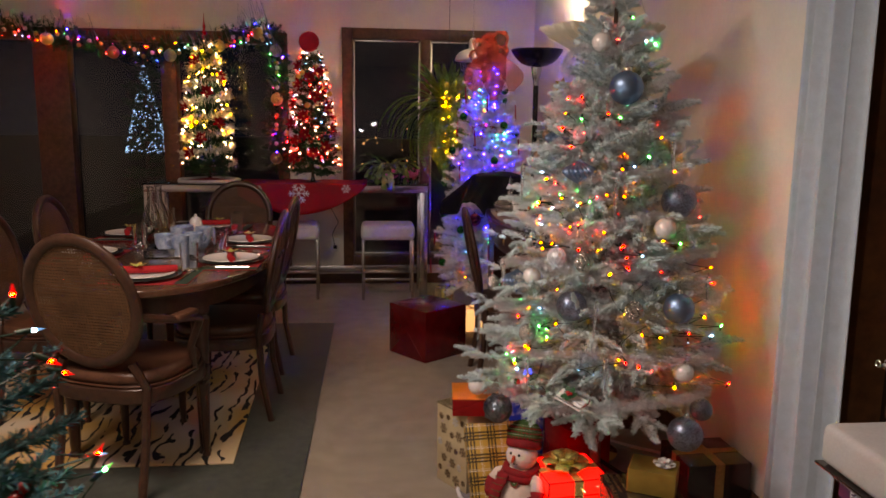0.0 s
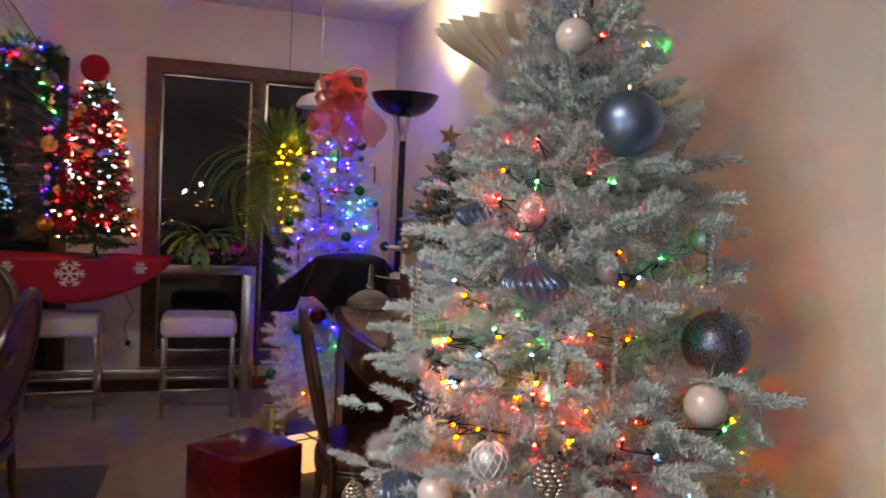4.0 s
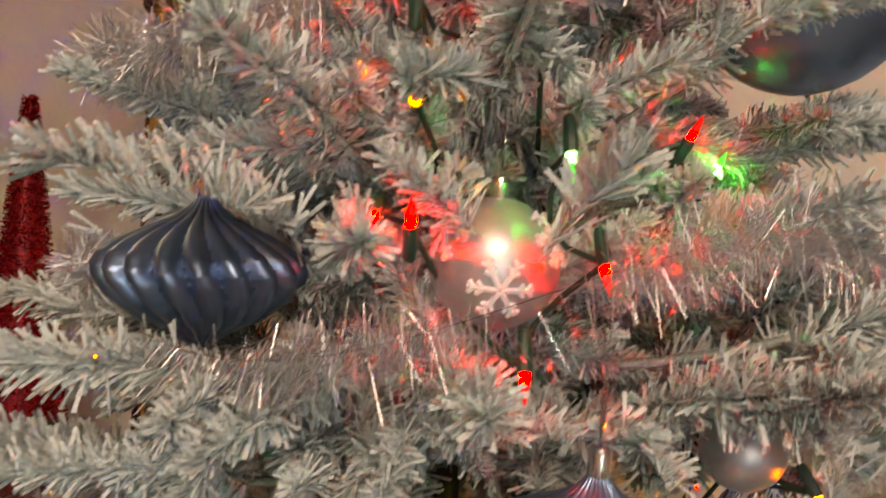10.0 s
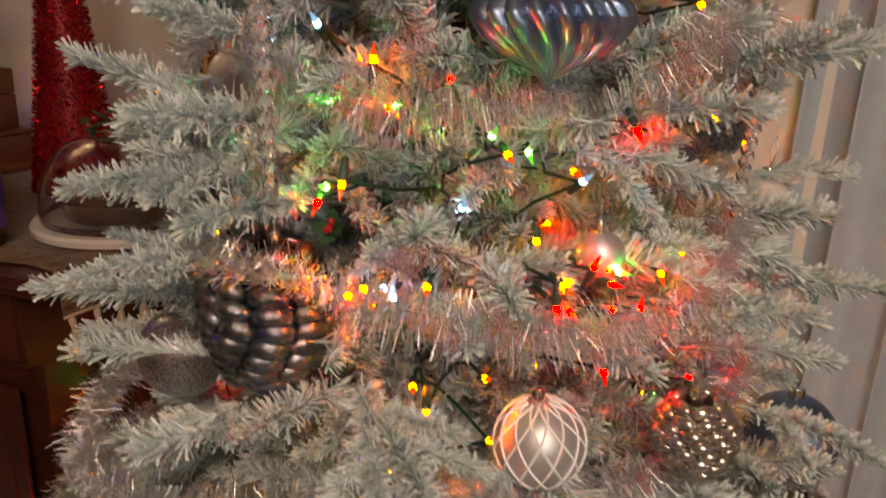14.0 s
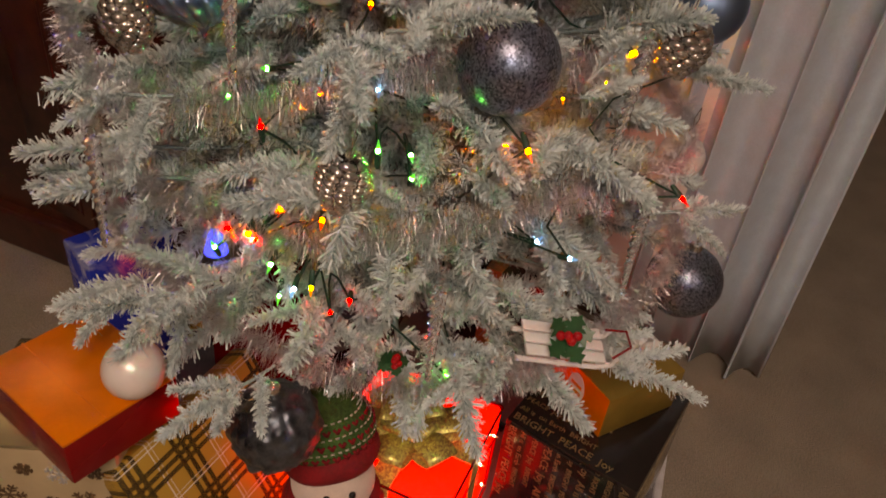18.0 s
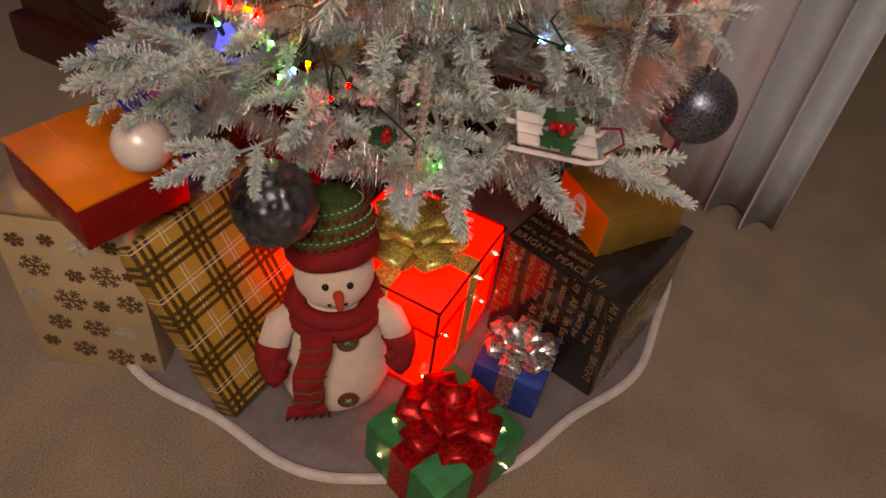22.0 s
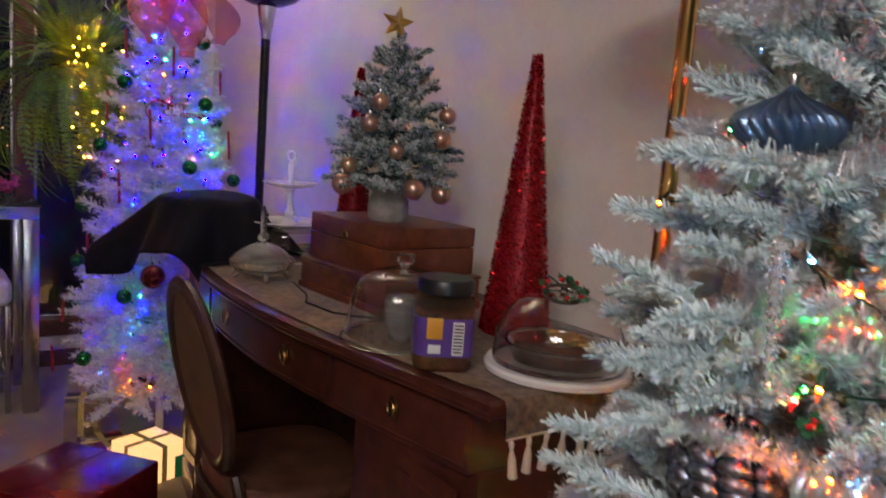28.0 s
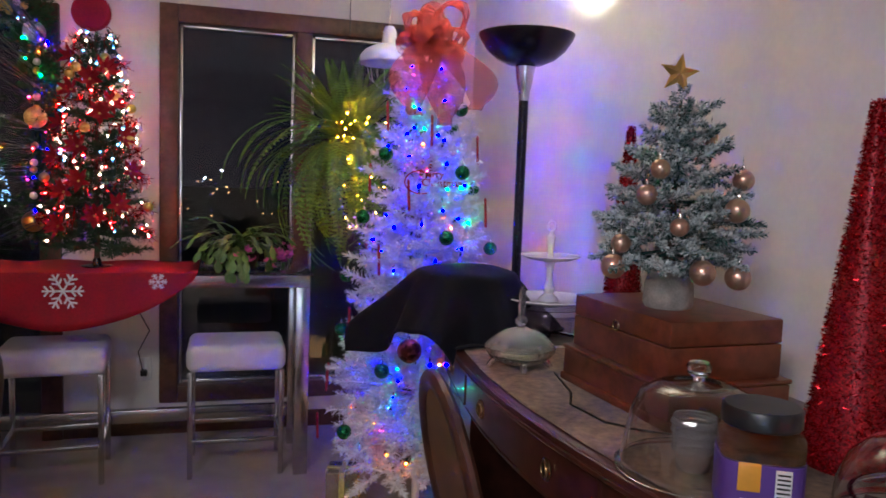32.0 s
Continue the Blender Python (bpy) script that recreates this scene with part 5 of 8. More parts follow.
def pattern_mat(name, base, builder, rough=0.35, metal=0.0, bump=0.0):
    """A printed wrapping: builder(nt, vector socket) gives a colour socket over the base."""
    m = bpy.data.materials.new(name)
    m.use_nodes = True
    nt = m.node_tree
    b = nt.nodes["Principled BSDF"]
    co = nt.nodes.new("ShaderNodeTexCoord")
    nt.links.new(builder(nt, co.outputs["Object"], base), b.inputs["Base Color"])
    b.inputs["Roughness"].default_value, b.inputs["Metallic"].default_value = rough, metal
    nz = node(nt, "ShaderNodeTexNoise", Scale=18.0, Detail=4.0)
    bp = node(nt, "ShaderNodeBump", Strength=0.25 + bump, Distance=0.003)
    nt.links.new(co.outputs["Object"], nz.inputs["Vector"])
    nt.links.new(nz.outputs["Fac"], bp.inputs["Height"])
    nt.links.new(bp.outputs[0], b.inputs["Normal"])
    return m


def stripes(nt, axis_out, freq, width, offset=0.0):
    """1 inside evenly spaced bands of a coordinate."""
    mul = nt.nodes.new("ShaderNodeMath")
    mul.operation = "MULTIPLY_ADD"
    mul.inputs[1].default_value, mul.inputs[2].default_value = freq, offset
    nt.links.new(axis_out, mul.inputs[0])
    fr = nt.nodes.new("ShaderNodeMath")
    fr.operation = "FRACT"
    nt.links.new(mul.outputs[0], fr.inputs[0])
    lt = nt.nodes.new("ShaderNodeMath")
    lt.operation = "LESS_THAN"
    lt.inputs[1].default_value = width
    nt.links.new(fr.outputs[0], lt.inputs[0])
    return lt.outputs[0]


def over(nt, under, fac, colour, amount=1.0):
    mx = nt.nodes.new("ShaderNodeMix")
    mx.data_type = "RGBA"
    mx.inputs["B"].default_value = rgb(colour)
    if isinstance(under, tuple):
        mx.inputs["A"].default_value = rgb(under)
    else:
        nt.links.new(under, mx.inputs["A"])
    mu = nt.nodes.new("ShaderNodeMath")
    mu.operation = "MULTIPLY"
    mu.inputs[1].default_value = amount
    nt.links.new(fac, mu.inputs[0])
    nt.links.new(mu.outputs[0], mx.inputs["Factor"])
    return mx.outputs["Result"]


def plaid(nt, vec, base):
    sep = nt.nodes.new("ShaderNodeSeparateXYZ")
    nt.links.new(vec, sep.inputs[0])
    add = nt.nodes.new("ShaderNodeMath")
    add.operation = "ADD"
    nt.links.new(sep.outputs["X"], add.inputs[0])
    nt.links.new(sep.outputs["Z"], add.inputs[1])
    col = base
    twill = stripes(nt, add.outputs[0], 260.0, 0.88)
    for axis in ("X", "Z"):
        for off, w, c, amt in ((0.0, 0.105, (0.01, 0.008, 0.006), 0.95), (-0.15, 0.105, (0.01, 0.008, 0.006), 0.95), (-0.30, 0.105, (0.01, 0.008, 0.006), 0.95), (-0.62, 0.028, (0.85, 0.82, 0.78), 0.9), (-0.70, 0.02, (0.85, 0.82, 0.78), 0.7)):
            band = stripes(nt, sep.outputs[axis], 13.0, w * 0.8, off)
            mu = nt.nodes.new("ShaderNodeMath")
            mu.operation = "MULTIPLY"
            nt.links.new(band, mu.inputs[0])
            nt.links.new(twill, mu.inputs[1])
            col = over(nt, col, mu.outputs[0], c, amt)
    return col


def marble(nt, vec, base):
    nz = node(nt, "ShaderNodeTexNoise", Scale=16.0, Detail=5.0, Distortion=1.5)
    nt.links.new(vec, nz.inputs["Vector"])
    rp = nt.nodes.new("ShaderNodeValToRGB")
    e = rp.color_ramp.elements
    e[0].position, e[1].position = 0.5, 0.72
    e[0].color, e[1].color = rgb(base), rgb((0.5, 0.6, 0.9))
    nt.links.new(nz.outputs["Fac"], rp.inputs["Fac"])
    return rp.outputs["Color"]


M_PLAID = pattern_mat("gold_plaid_wrap", (0.55, 0.33, 0.06), plaid, 0.35, 0.25)
M_CREAM = mat("cream_gift_paper", (0.60, 0.48, 0.30), 0.38, 0.25, vary=0.12, grain=14, bump=0.1)
M_GOLDFOIL = mat("pale_gold_foil", (0.62, 0.52, 0.32), 0.2, 0.8, vary=0.12, grain=14, bump=0.5)
# brightened in colour for the light straight on the orange gift's top
M_ORANGE = mat("brightened_orange_foil", (0.90, 0.22, 0.012), 0.3, 0.2, vary=0.12, grain=14, bump=0.9)
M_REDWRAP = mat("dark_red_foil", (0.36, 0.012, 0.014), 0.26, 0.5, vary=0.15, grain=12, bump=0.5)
M_BROWNPRINT = mat("brown_print", (0.12, 0.07, 0.035), 0.5, vary=0.15)
M_SILVPRINT = mat("silver_print", (0.7, 0.7, 0.72), 0.3, 0.6, vary=0.1)
M_BLACKWRAP = mat("black_gift_paper", (0.022, 0.016, 0.015), 0.22, vary=0.3, grain=14, bump=0.4, coat=0.4)
M_GOLDBOX = mat("gold_card_box", (0.42, 0.27, 0.06), 0.38, 0.5, vary=0.1, grain=30)
M_BLUEFOIL = pattern_mat("blue_foil_wrap", (0.02, 0.06, 0.62), marble, 0.2, 0.3)
M_REDLIT = mat("lit_red_mesh", (0.75, 0.02, 0.015), 0.5, vary=0.1, grain=500, bump=0.6, emit=(1.0, 0.010, 0.006), power=3.0)
M_GREENLIT = mat("green_mesh", (0.01, 0.19, 0.07), 0.35, 0.35, vary=0.3, grain=500, bump=0.6, emit=(0.1, 1.0, 0.3), power=0.02)
M_BLUEBOX = mat("blue_tinsel_cloth", (0.04, 0.10, 0.5), 0.3, 0.5, vary=0.2, grain=300, bump=0.7)
M_SILVERRIB = glitter("silver_mesh_ribbon", (0.6, 0.6, 0.66), 0.3, 320)


def snowflake(bm, m, r, w=0.0018, h=0.0012):
    """A raised six-armed snowflake in the local xy plane."""
    for j in range(6):
        a = pose(0, 0, 0, 0, 0, 60 * j)
        start = len(bm.verts)
        box(bm, 0, -w / 2, 0, r, w / 2, h)
        for t in (0.4, 0.68):
            for s in (-1, 1):
                box(bm, 0, -w / 2, 0, r * 0.34, w / 2, h, m=pose(r * t, 0, 0, 0, 0, 52 * s))
        bm.verts.ensure_lookup_table()
        bmesh.ops.transform(bm, matrix=m @ a, verts=bm.verts[start:])


def face_pose(o, u, vv):
    """A pose whose x runs along u, y along vv, at o."""
    x, y = Vector(u).normalized(), Vector(vv).normalized()
    z = x.cross(y)
    return Matrix(((x.x, y.x, z.x, o[0]), (x.y, y.y, z.y, o[1]), (x.z, y.z, z.z, o[2]), (0, 0, 0, 1)))


# cream snowflake box; its frame: x along the front face, y into the box
cb = thing("gift_box", pose(0.444, 2.530, 0.0, 0, 0, -57.2), "tall cream gift box printed with brown snowflakes and a gold top", "gift box", "gifts under the flocked tree")
part("body", box(B(), 0, 0, 0, 0.176, 0.17, 0.302, 0.003), M_CREAM, cb)
part("top", box(B(), -0.002, -0.002, 0.302, 0.178, 0.172, 0.308, 0.002), M_GOLDFOIL, cb, "pale gold foil top")
for k, (x, z, r) in enumerate(((0.03, 0.23, 0.013), (0.075, 0.235, 0.011), (0.12, 0.23, 0.018), (0.165, 0.235, 0.012), (0.045, 0.19, 0.021), (0.10, 0.18, 0.013), (0.145, 0.185, 0.021), (0.18, 0.19, 0.009), (0.022, 0.14, 0.015),
                               (0.08, 0.135, 0.023), (0.125, 0.13, 0.012), (0.17, 0.14, 0.019), (0.05, 0.09, 0.017), (0.105, 0.085, 0.019), (0.15, 0.08, 0.014), (0.025, 0.05, 0.012), (0.075, 0.04, 0.018), (0.13, 0.03, 0.021), (0.175, 0.035, 0.012))):
    m = face_pose((x * 0.9, -0.0002, z * 1.13), (1, 0, 0), (0, 0, 1)) @ pose(0, 0, 0, 0, 0, rnd.uniform(0, 60))
    fl_b = B()
    snowflake(fl_b, m, r)
    part("printed_snowflake", fl_b, M_SILVPRINT if k % 6 == 2 else M_BROWNPRINT, cb, smooth=False)
for k, (y, z, r) in enumerate(((0.04, 0.2, 0.017), (0.1, 0.22, 0.013), (0.07, 0.14, 0.02), (0.13, 0.15, 0.014), (0.04, 0.08, 0.014), (0.11, 0.07, 0.02))):
    fl_b = B()
    snowflake(fl_b, face_pose((-0.0002, y, z), (0, -1, 0), (0, 0, 1)), r)
    part("printed_snowflake", fl_b, M_BROWNPRINT, cb, smooth=False)

ob_ = thing("gift_box", pose(0.561, 2.453, 0.3085, 0, 0, -5), "shiny copper-orange foil gift box on the cream box", "gift box", "gifts under the flocked tree")
# dark red sides; the light on the top is put into its orange
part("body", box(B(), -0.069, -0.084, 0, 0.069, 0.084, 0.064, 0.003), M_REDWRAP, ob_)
part("lid_wrap", box(B(), -0.07, -0.085, 0.061, 0.07, 0.085, 0.0665, 0.0025), M_ORANGE, ob_, "brightened copper-orange foil top")

pb = thing("gift_box", pose(0.546, 2.236, 0.026, -30, 0, 6), "flat gold plaid gift box leaning against the tree", "gift box", "gifts under the flocked tree")
part("body", box(B(), 0, 0, 0, 0.25, 0.036, 0.29, 0.002), M_PLAID, pb)

part("paper_seam", box(B(), 0.09, -0.0008, 0.002, 0.0915, -0.0001, 0.288), M_PLAID, pb)
part("end_fold", box(B(), 0.002, 0.0165, 0.2902, 0.248, 0.0175, 0.2908), M_PLAID, pb)
part("paper_seam", box(B(), -0.02, -0.0855, 0.0662, -0.0185, 0.0855, 0.067), M_ORANGE, ob_)

# red lit box with a gold bow
rb = thing("gift_box", pose(0.853, 2.171, 0.014, 0, 0, 8), "glowing red mesh gift box with a gold glitter bow", "gift box", "gifts under the flocked tree")
RH = 0.186
part("body", box(B(), -0.1, -0.094, 0, 0.1, 0.094, RH - 0.05, 0.004), M_REDLIT, rb)
part("lid", box(B(), -0.104, -0.098, RH - 0.05, 0.104, 0.098, RH, 0.004), M_REDLIT, rb)
for q_ in ((-0.016, -0.0995, RH + 0.0005, 0.016, 0.0995, RH + 0.0025), (0.1045, -0.016, 0.001, 0.1055, 0.016, RH + 0.001), (-0.1055, -0.016, RH + 0.0008, 0.1055, 0.016, RH + 0.0028),
           (-0.1055, -0.016, 0.001, -0.1045, 0.016, RH + 0.001), (-0.016, -0.0997, 0.001, 0.016, -0.0985, RH + 0.001)):
    part("ribbon", box(B(), *q_), M_GLGOLD, rb, "gold glitter ribbon")
ribbon_bow(rb, (-0.01, 0.0, RH + 0.004), 6, 0.082, 0.046, M_GLGOLD, "gold glitter bow", 2, 0.001)
for sx in (-1, 1):
    for sy in (-1, 1):
        part("frame_wire", box(B(), sx * 0.1025 - 0.002, sy * 0.0965 - 0.002, 0.0, sx * 0.1025 + 0.002, sy * 0.0965 + 0.002, RH + 0.0015), M_REDWRAP, rb)
    for z in (0.001, RH - 0.05, RH + 0.0015):
        part("frame_wire", box(B(), -0.104, sx * 0.0985 - 0.0015, z - 0.0015, 0.104, sx * 0.0985 + 0.0015, z + 0.0015), M_REDWRAP, rb)
        part("frame_wire", box(B(), sx * 0.1045 - 0.0015, -0.0969, z - 0.0015, sx * 0.1045 + 0.0015, 0.0969, z + 0.0015), M_REDWRAP, rb)
for x, y, z in ((-0.106, -0.06, 0.10), (0.05, -0.1, 0.07), (-0.08, -0.1, 0.12), (-0.106, 0.05, 0.06), (0.02, -0.1, 0.15), (0.07, -0.1, 0.16), (-0.106, -0.085, 0.04)):
    sub("light", BULB["white"], rb, pose(x, y, z, 90, 0, 0) @ Matrix.Scale(0.42, 4))


def ribboned(ob, hx, hy, h, material, w=0.012):
    for s in (-1, 1):
        part("ribbon", box(B(), -w, s * (hy + 0.0008) - 0.0006, 0.001, w, s * (hy + 0.0008) + 0.0006, h), material, ob)
        part("ribbon", box(B(), s * (hx + 0.0008) - 0.0006, -w, 0.001, s * (hx + 0.0008) + 0.0006, w, h), material, ob)
    part("ribbon", box(B(), -w, -hy - 0.0014, h, w, hy + 0.0014, h + 0.0014), material, ob)
    part("ribbon", box(B(), -hx - 0.0014, -w, h + 0.0003, hx + 0.0014, w, h + 0.0017), material, ob)


gr = thing("gift_box", pose(0.688, 1.978, 0.016, 0, 0, -11), "green mesh gift box with a large red glitter bow", "gift box", "gifts under the flocked tree")
part("body", box(B(), -0.08, -0.072, 0, 0.08, 0.072, 0.09, 0.004), M_GREENLIT, gr)
ribboned(gr, 0.08, 0.072, 0.09, M_GLRED, 0.019)
ribbon_bow(gr, (0, 0, 0.092), 6, 0.072, 0.044, M_GLRED, "red glitter bow", 2, 0.001)
for x, y, z in ((-0.0815, 0.04, 0.05), (-0.05, -0.0735, 0.05), (0.05, -0.0735, 0.03), (-0.05, 0.05, 0.092), (0.055, -0.05, 0.092)):
    sub("light", BULB["white"], gr, pose(x, y, z, 90, 0, 0) @ Matrix.Scale(0.4, 4))

bl = thing("gift_box", pose(0.868, 1.976, 0.016, 0, 0, 13), "small blue gift box with a silver glitter bow", "gift box", "gifts under the flocked tree")
part("body", box(B(), -0.052, -0.052, 0, 0.052, 0.052, 0.075, 0.003), M_BLUEBOX, bl)
ribboned(bl, 0.052, 0.052, 0.075, M_SILVERRIB, 0.013)
ribbon_bow(bl, (0, 0, 0.077), 6, 0.056, 0.034, M_SILVERRIB, "silver glitter bow", 2, 0.001)

# black gift with gold words, and the gold box on it
jy = thing("gift_box", pose(0.922, 1.866, 0.016, 0, 0, -2), "black gift box printed all over with gold words", "gift box", "gifts under the flocked tree")
part("body", box(B(), 0, 0, 0, 0.215, 0.2, 0.214, 0.004), M_BLACKWRAP, jy)
M_GOLDINK = mat("gold_ink", (0.30, 0.22, 0.11), 0.4, 0.4, vary=0.1)


def words(text, size, m, parent, material, name="printed_text"):
    cu = bpy.data.curves.new(name, "FONT")
    cu.body, cu.size, cu.extrude, cu.align_x = text, size, 0.0003, "LEFT"
    cu.resolution_u = 2
    tmp = new("tmp", cu)
    bpy.context.view_layer.update()
    me = bpy.data.meshes.new_from_object(tmp.evaluated_get(bpy.context.evaluated_depsgraph_get()))
    bpy.data.objects.remove(tmp)
    me.name = name
    me.materials.clear()
    me.materials.append(material)
    ob = new(name, me)
    ob.parent = parent
    ob.matrix_basis = m
    return ob


SAY = ("BRIGHT", "PEACE", "Joy", "All is", "on Earth", "BRIGHT", "PEACE", "Joy")
for k in range(10):
    size = 0.015 if k % 3 else 0.022
    # down the side that faces the table, and across the top
    text = "  ".join(SAY[(3 * k + i) % 8] for i in range(3))
    words(text, size * 0.8, face_pose((-0.0005, 0.192 - 0.019 * k, 0.208), (0, 0, -1), (0, -1, 0)), jy, M_GOLDINK)
    words(text, size * 0.8, face_pose((0.008 + 0.021 * k, 0.194, 0.2145), (0, -1, 0), (1, 0, 0)), jy, M_GOLDINK)
    if k < 8:
        words(text, size * 0.8, face_pose((0.008, -0.0005, 0.19 - 0.025 * k), (1, 0, 0), (0, 0, 1)), jy, M_GOLDINK)
for a, b in (((-0.002, 0.19, 0.213), (-0.002, 0.05, 0.205)), ((-0.002, 0.03, 0.21), (-0.002, 0.004, 0.12))):
    part("paper_fold", tube(B(), [a, b], 0.0022, 5), M_BLACKWRAP, jy)
gx = thing("gift_box", pose(1.066, 1.962, 0.231, 0, 0, -28), "gold card gift box with an orange side and white bow", "gift box", "gifts under the flocked tree")
part("body", box(B(), -0.07, -0.058, 0, 0.07, 0.058, 0.074, 0.002), M_GOLDBOX, gx)
part("orange_side", box(B(), -0.0715, -0.057, 0.001, -0.0702, 0.057, 0.073), M_ORANGE, gx, "orange side panel")
st_ = B()
slab(st_, oval(0.017, 0.026, 24), 0, 0.0006)
sticker = part("sticker", st_, M_FROST, gx, "oval white sticker")
sticker.matrix_basis = face_pose((-0.0717, 0.005, 0.04), (0, -1, 0), (0, 0, 1))
tx = B()
for k in range(2):
    box(tx, -0.011, 0.003 - 0.012 * k, 0.0007, 0.011, 0.009 - 0.012 * k, 0.0010)
bars = part("print_bars", tx, M_ORANGE, sticker)
ribbon_bow(gx, (0.03, 0.0, 0.076), 6, 0.036, 0.014, M_WHITEMET, "white and gold bow", 2, 0.0008)

bk = thing("gift_box", pose(1.375, 2.27, 0.0, 0, 0, 3), "black gift box with a ribbon against the wall", "gift box", "gifts under the flocked tree")
part("body", box(B(), -0.115, -0.11, 0, 0.115, 0.11, 0.2, 0.003), M_BLACKWRAP, bk)
ribboned(bk, 0.115, 0.11, 0.2, M_GOLDRIB, 0.016)
bf = thing("gift_box", pose(0.83, 2.745, 0.0, 0, 0, -12), "tall gift box wrapped in shiny blue marbled foil", "gift box", "gifts under the flocked tree")
part("body", box(B(), -0.07, -0.045, 0, 0.07, 0.045, 0.285, 0.003), M_BLUEFOIL, bf)
part("paper_seam", box(B(), 0.01, -0.0456, 0.003, 0.0112, -0.0451, 0.282), M_BLUEFOIL, bf)
part("end_fold", box(B(), -0.068, -0.0006, 0.2851, 0.068, 0.0006, 0.2857), M_BLUEFOIL, bf)
rg = thing("gift_box", pose(0.99, 2.55, 0.016, 0, 0, 20), "dark red gift box deep under the branches", "gift box", "gifts under the flocked tree")
part("body", box(B(), -0.1, -0.08, 0, 0.1, 0.08, 0.2, 0.003), M_REDWRAP, rg)
part("paper_seam", box(B(), -0.02, -0.0806, 0.003, -0.0188, -0.0801, 0.197), M_REDWRAP, rg)

# plush snowman, one soft mesh
# white plush, its colour tinted pink for the red glow falling on it
M_PLUSH = mat("pink_lit_plush", (0.74, 0.60, 0.52), 0.95, vary=0.06, grain=400, bump=0.9, sheen=0.6)
M_HAT = mat("green_knit", (0.055, 0.13, 0.03), 0.95, vary=0.35, grain=260, bump=0.9)
M_BLACK = mat("black_bead", (0.01, 0.01, 0.01), 0.3, vary=0.1)
M_NOSE = mat("orange_felt", (0.55, 0.06, 0.02), 0.8, vary=0.1)


def snowman():
    bm = B()
    mats = [M_PLUSH, M_RED, M_HAT, M_BLACK, M_NOSE]

    def add(index, fn, *a, tilt=None, **k):
        n, nv = len(bm.faces), len(bm.verts)
        fn(bm, *a, **k)
        bm.faces.ensure_lookup_table()
        bm.verts.ensure_lookup_table()
        if tilt:
            bmesh.ops.transform(bm, matrix=tilt, verts=bm.verts[nv:])
        for f in bm.faces[n:]:
            f.material_index = index
            f.smooth = True

    # pear-shaped body and round head
    add(0, lathe, [(0.03, 0.0), (0.06, 0.004), (0.078, 0.025), (0.085, 0.055), (0.083, 0.085), (0.074, 0.12), (0.064, 0.15), (0.054, 0.175), (0.04, 0.195)], 32)
    add(0, ball, 0.055, (0, -0.004, 0.238), 26, 0.92)
    # scarf: two thick turns, a hanging end with a fringe
    nod = pose(0, 0, 0.178, 12, 0, 0)
    for r, z, w in ((0.055, 0.0, 0.017), (0.051, 0.017, 0.014)):
        add(1, tube, [(r * math.cos(t) * (1 + 0.05 * math.sin(4 * t)), r * math.sin(t), z + 0.004 * math.sin(3 * t)) for t in (2 * math.pi * k / 28 for k in range(28))], w, 10, True, tilt=nod)
    grid = [[(-0.052 + 0.042 * v - 0.018 * u + 0.004 * math.sin(9 * u), -0.074 - 0.026 * math.sin(2.3 * u) - 0.006 * math.sin(math.pi * v), 0.185 - 0.125 * u) for v in (i / 6 for i in range(7))] for u in (k / 10 for k in range(11))]
    add(1, sheet, grid)
    add(1, sheet, [[(x, y + 0.012, z) for x, y, z in row] for row in reversed(grid)])
    for k in range(16):
        x = -0.072 + 0.0032 * k
        add(1, tube, [(x, -0.094, 0.066), (x - 0.003 + 0.0006 * k, -0.097, 0.05), (x - 0.004 + 0.0008 * k, -0.094, 0.036 + 0.004 * (k % 3))], 0.0022, 5)
    for k in range(5):
        u = 0.12 + 0.17 * k
        add(2, tube, [(-0.052 + 0.042 * v - 0.018 * u, -0.0752 - 0.026 * math.sin(2.3 * u) - 0.006 * math.sin(math.pi * v), 0.185 - 0.125 * u + 0.003 * math.sin(20 * v)) for v in (i / 6 for i in range(7))], 0.0012, 4)
    # slouched knitted hat with a thick red cuff and rows of little hearts
    lean = pose(0, 0.004, 0.264, -16, -7, 0) @ Matrix.Diagonal((1.03, 1.03, 0.92, 1))
    add(1, lathe, [(0.049, -0.004), (0.058, -0.002), (0.062, 0.008), (0.061, 0.022), (0.055, 0.03)], 36, wob=lambda a, n: 1 + 0.012 * math.cos(30 * a), tilt=lean)
    dome = [(0.055, 0.026), (0.0595, 0.04), (0.059, 0.055), (0.053, 0.072), (0.041, 0.088), (0.024, 0.099), (0.004, 0.104)]
    add(2, lathe, dome, 36, wob=lambda a, n: 1 + 0.03 * math.cos(3 * a + n), tilt=lean)
    for i, (z, mi) in enumerate(((0.034, 1), (0.044, 0), (0.053, 1), (0.063, 0), (0.071, 1), (0.08, 0))):
        r = float(np.interp(z, [p[1] for p in dome], [p[0] for p in dome])) * 1.025
        n = int(2 * math.pi * r / (0.0125 if mi else 0.0085))
        for k in range(n):
            a = 2 * math.pi * (k + 0.5 * (i % 4 // 2)) / n
            at = lean @ pose(r * math.cos(a), r * math.sin(a), z, 0, 0, math.degrees(a) + 90)
            if mi:
                for e in (-1, 1):
                    add(1, box, -0.0012, -0.001, -0.0045, 0.0022, 0.0016, 0.0035, tilt=at @ pose(e * 0.0019, 0, 0, 0, e * 32, 0))
            else:
                add(0, box, -0.0022, -0.0006, -0.0007, 0.0022, 0.001, 0.0007, tilt=at)
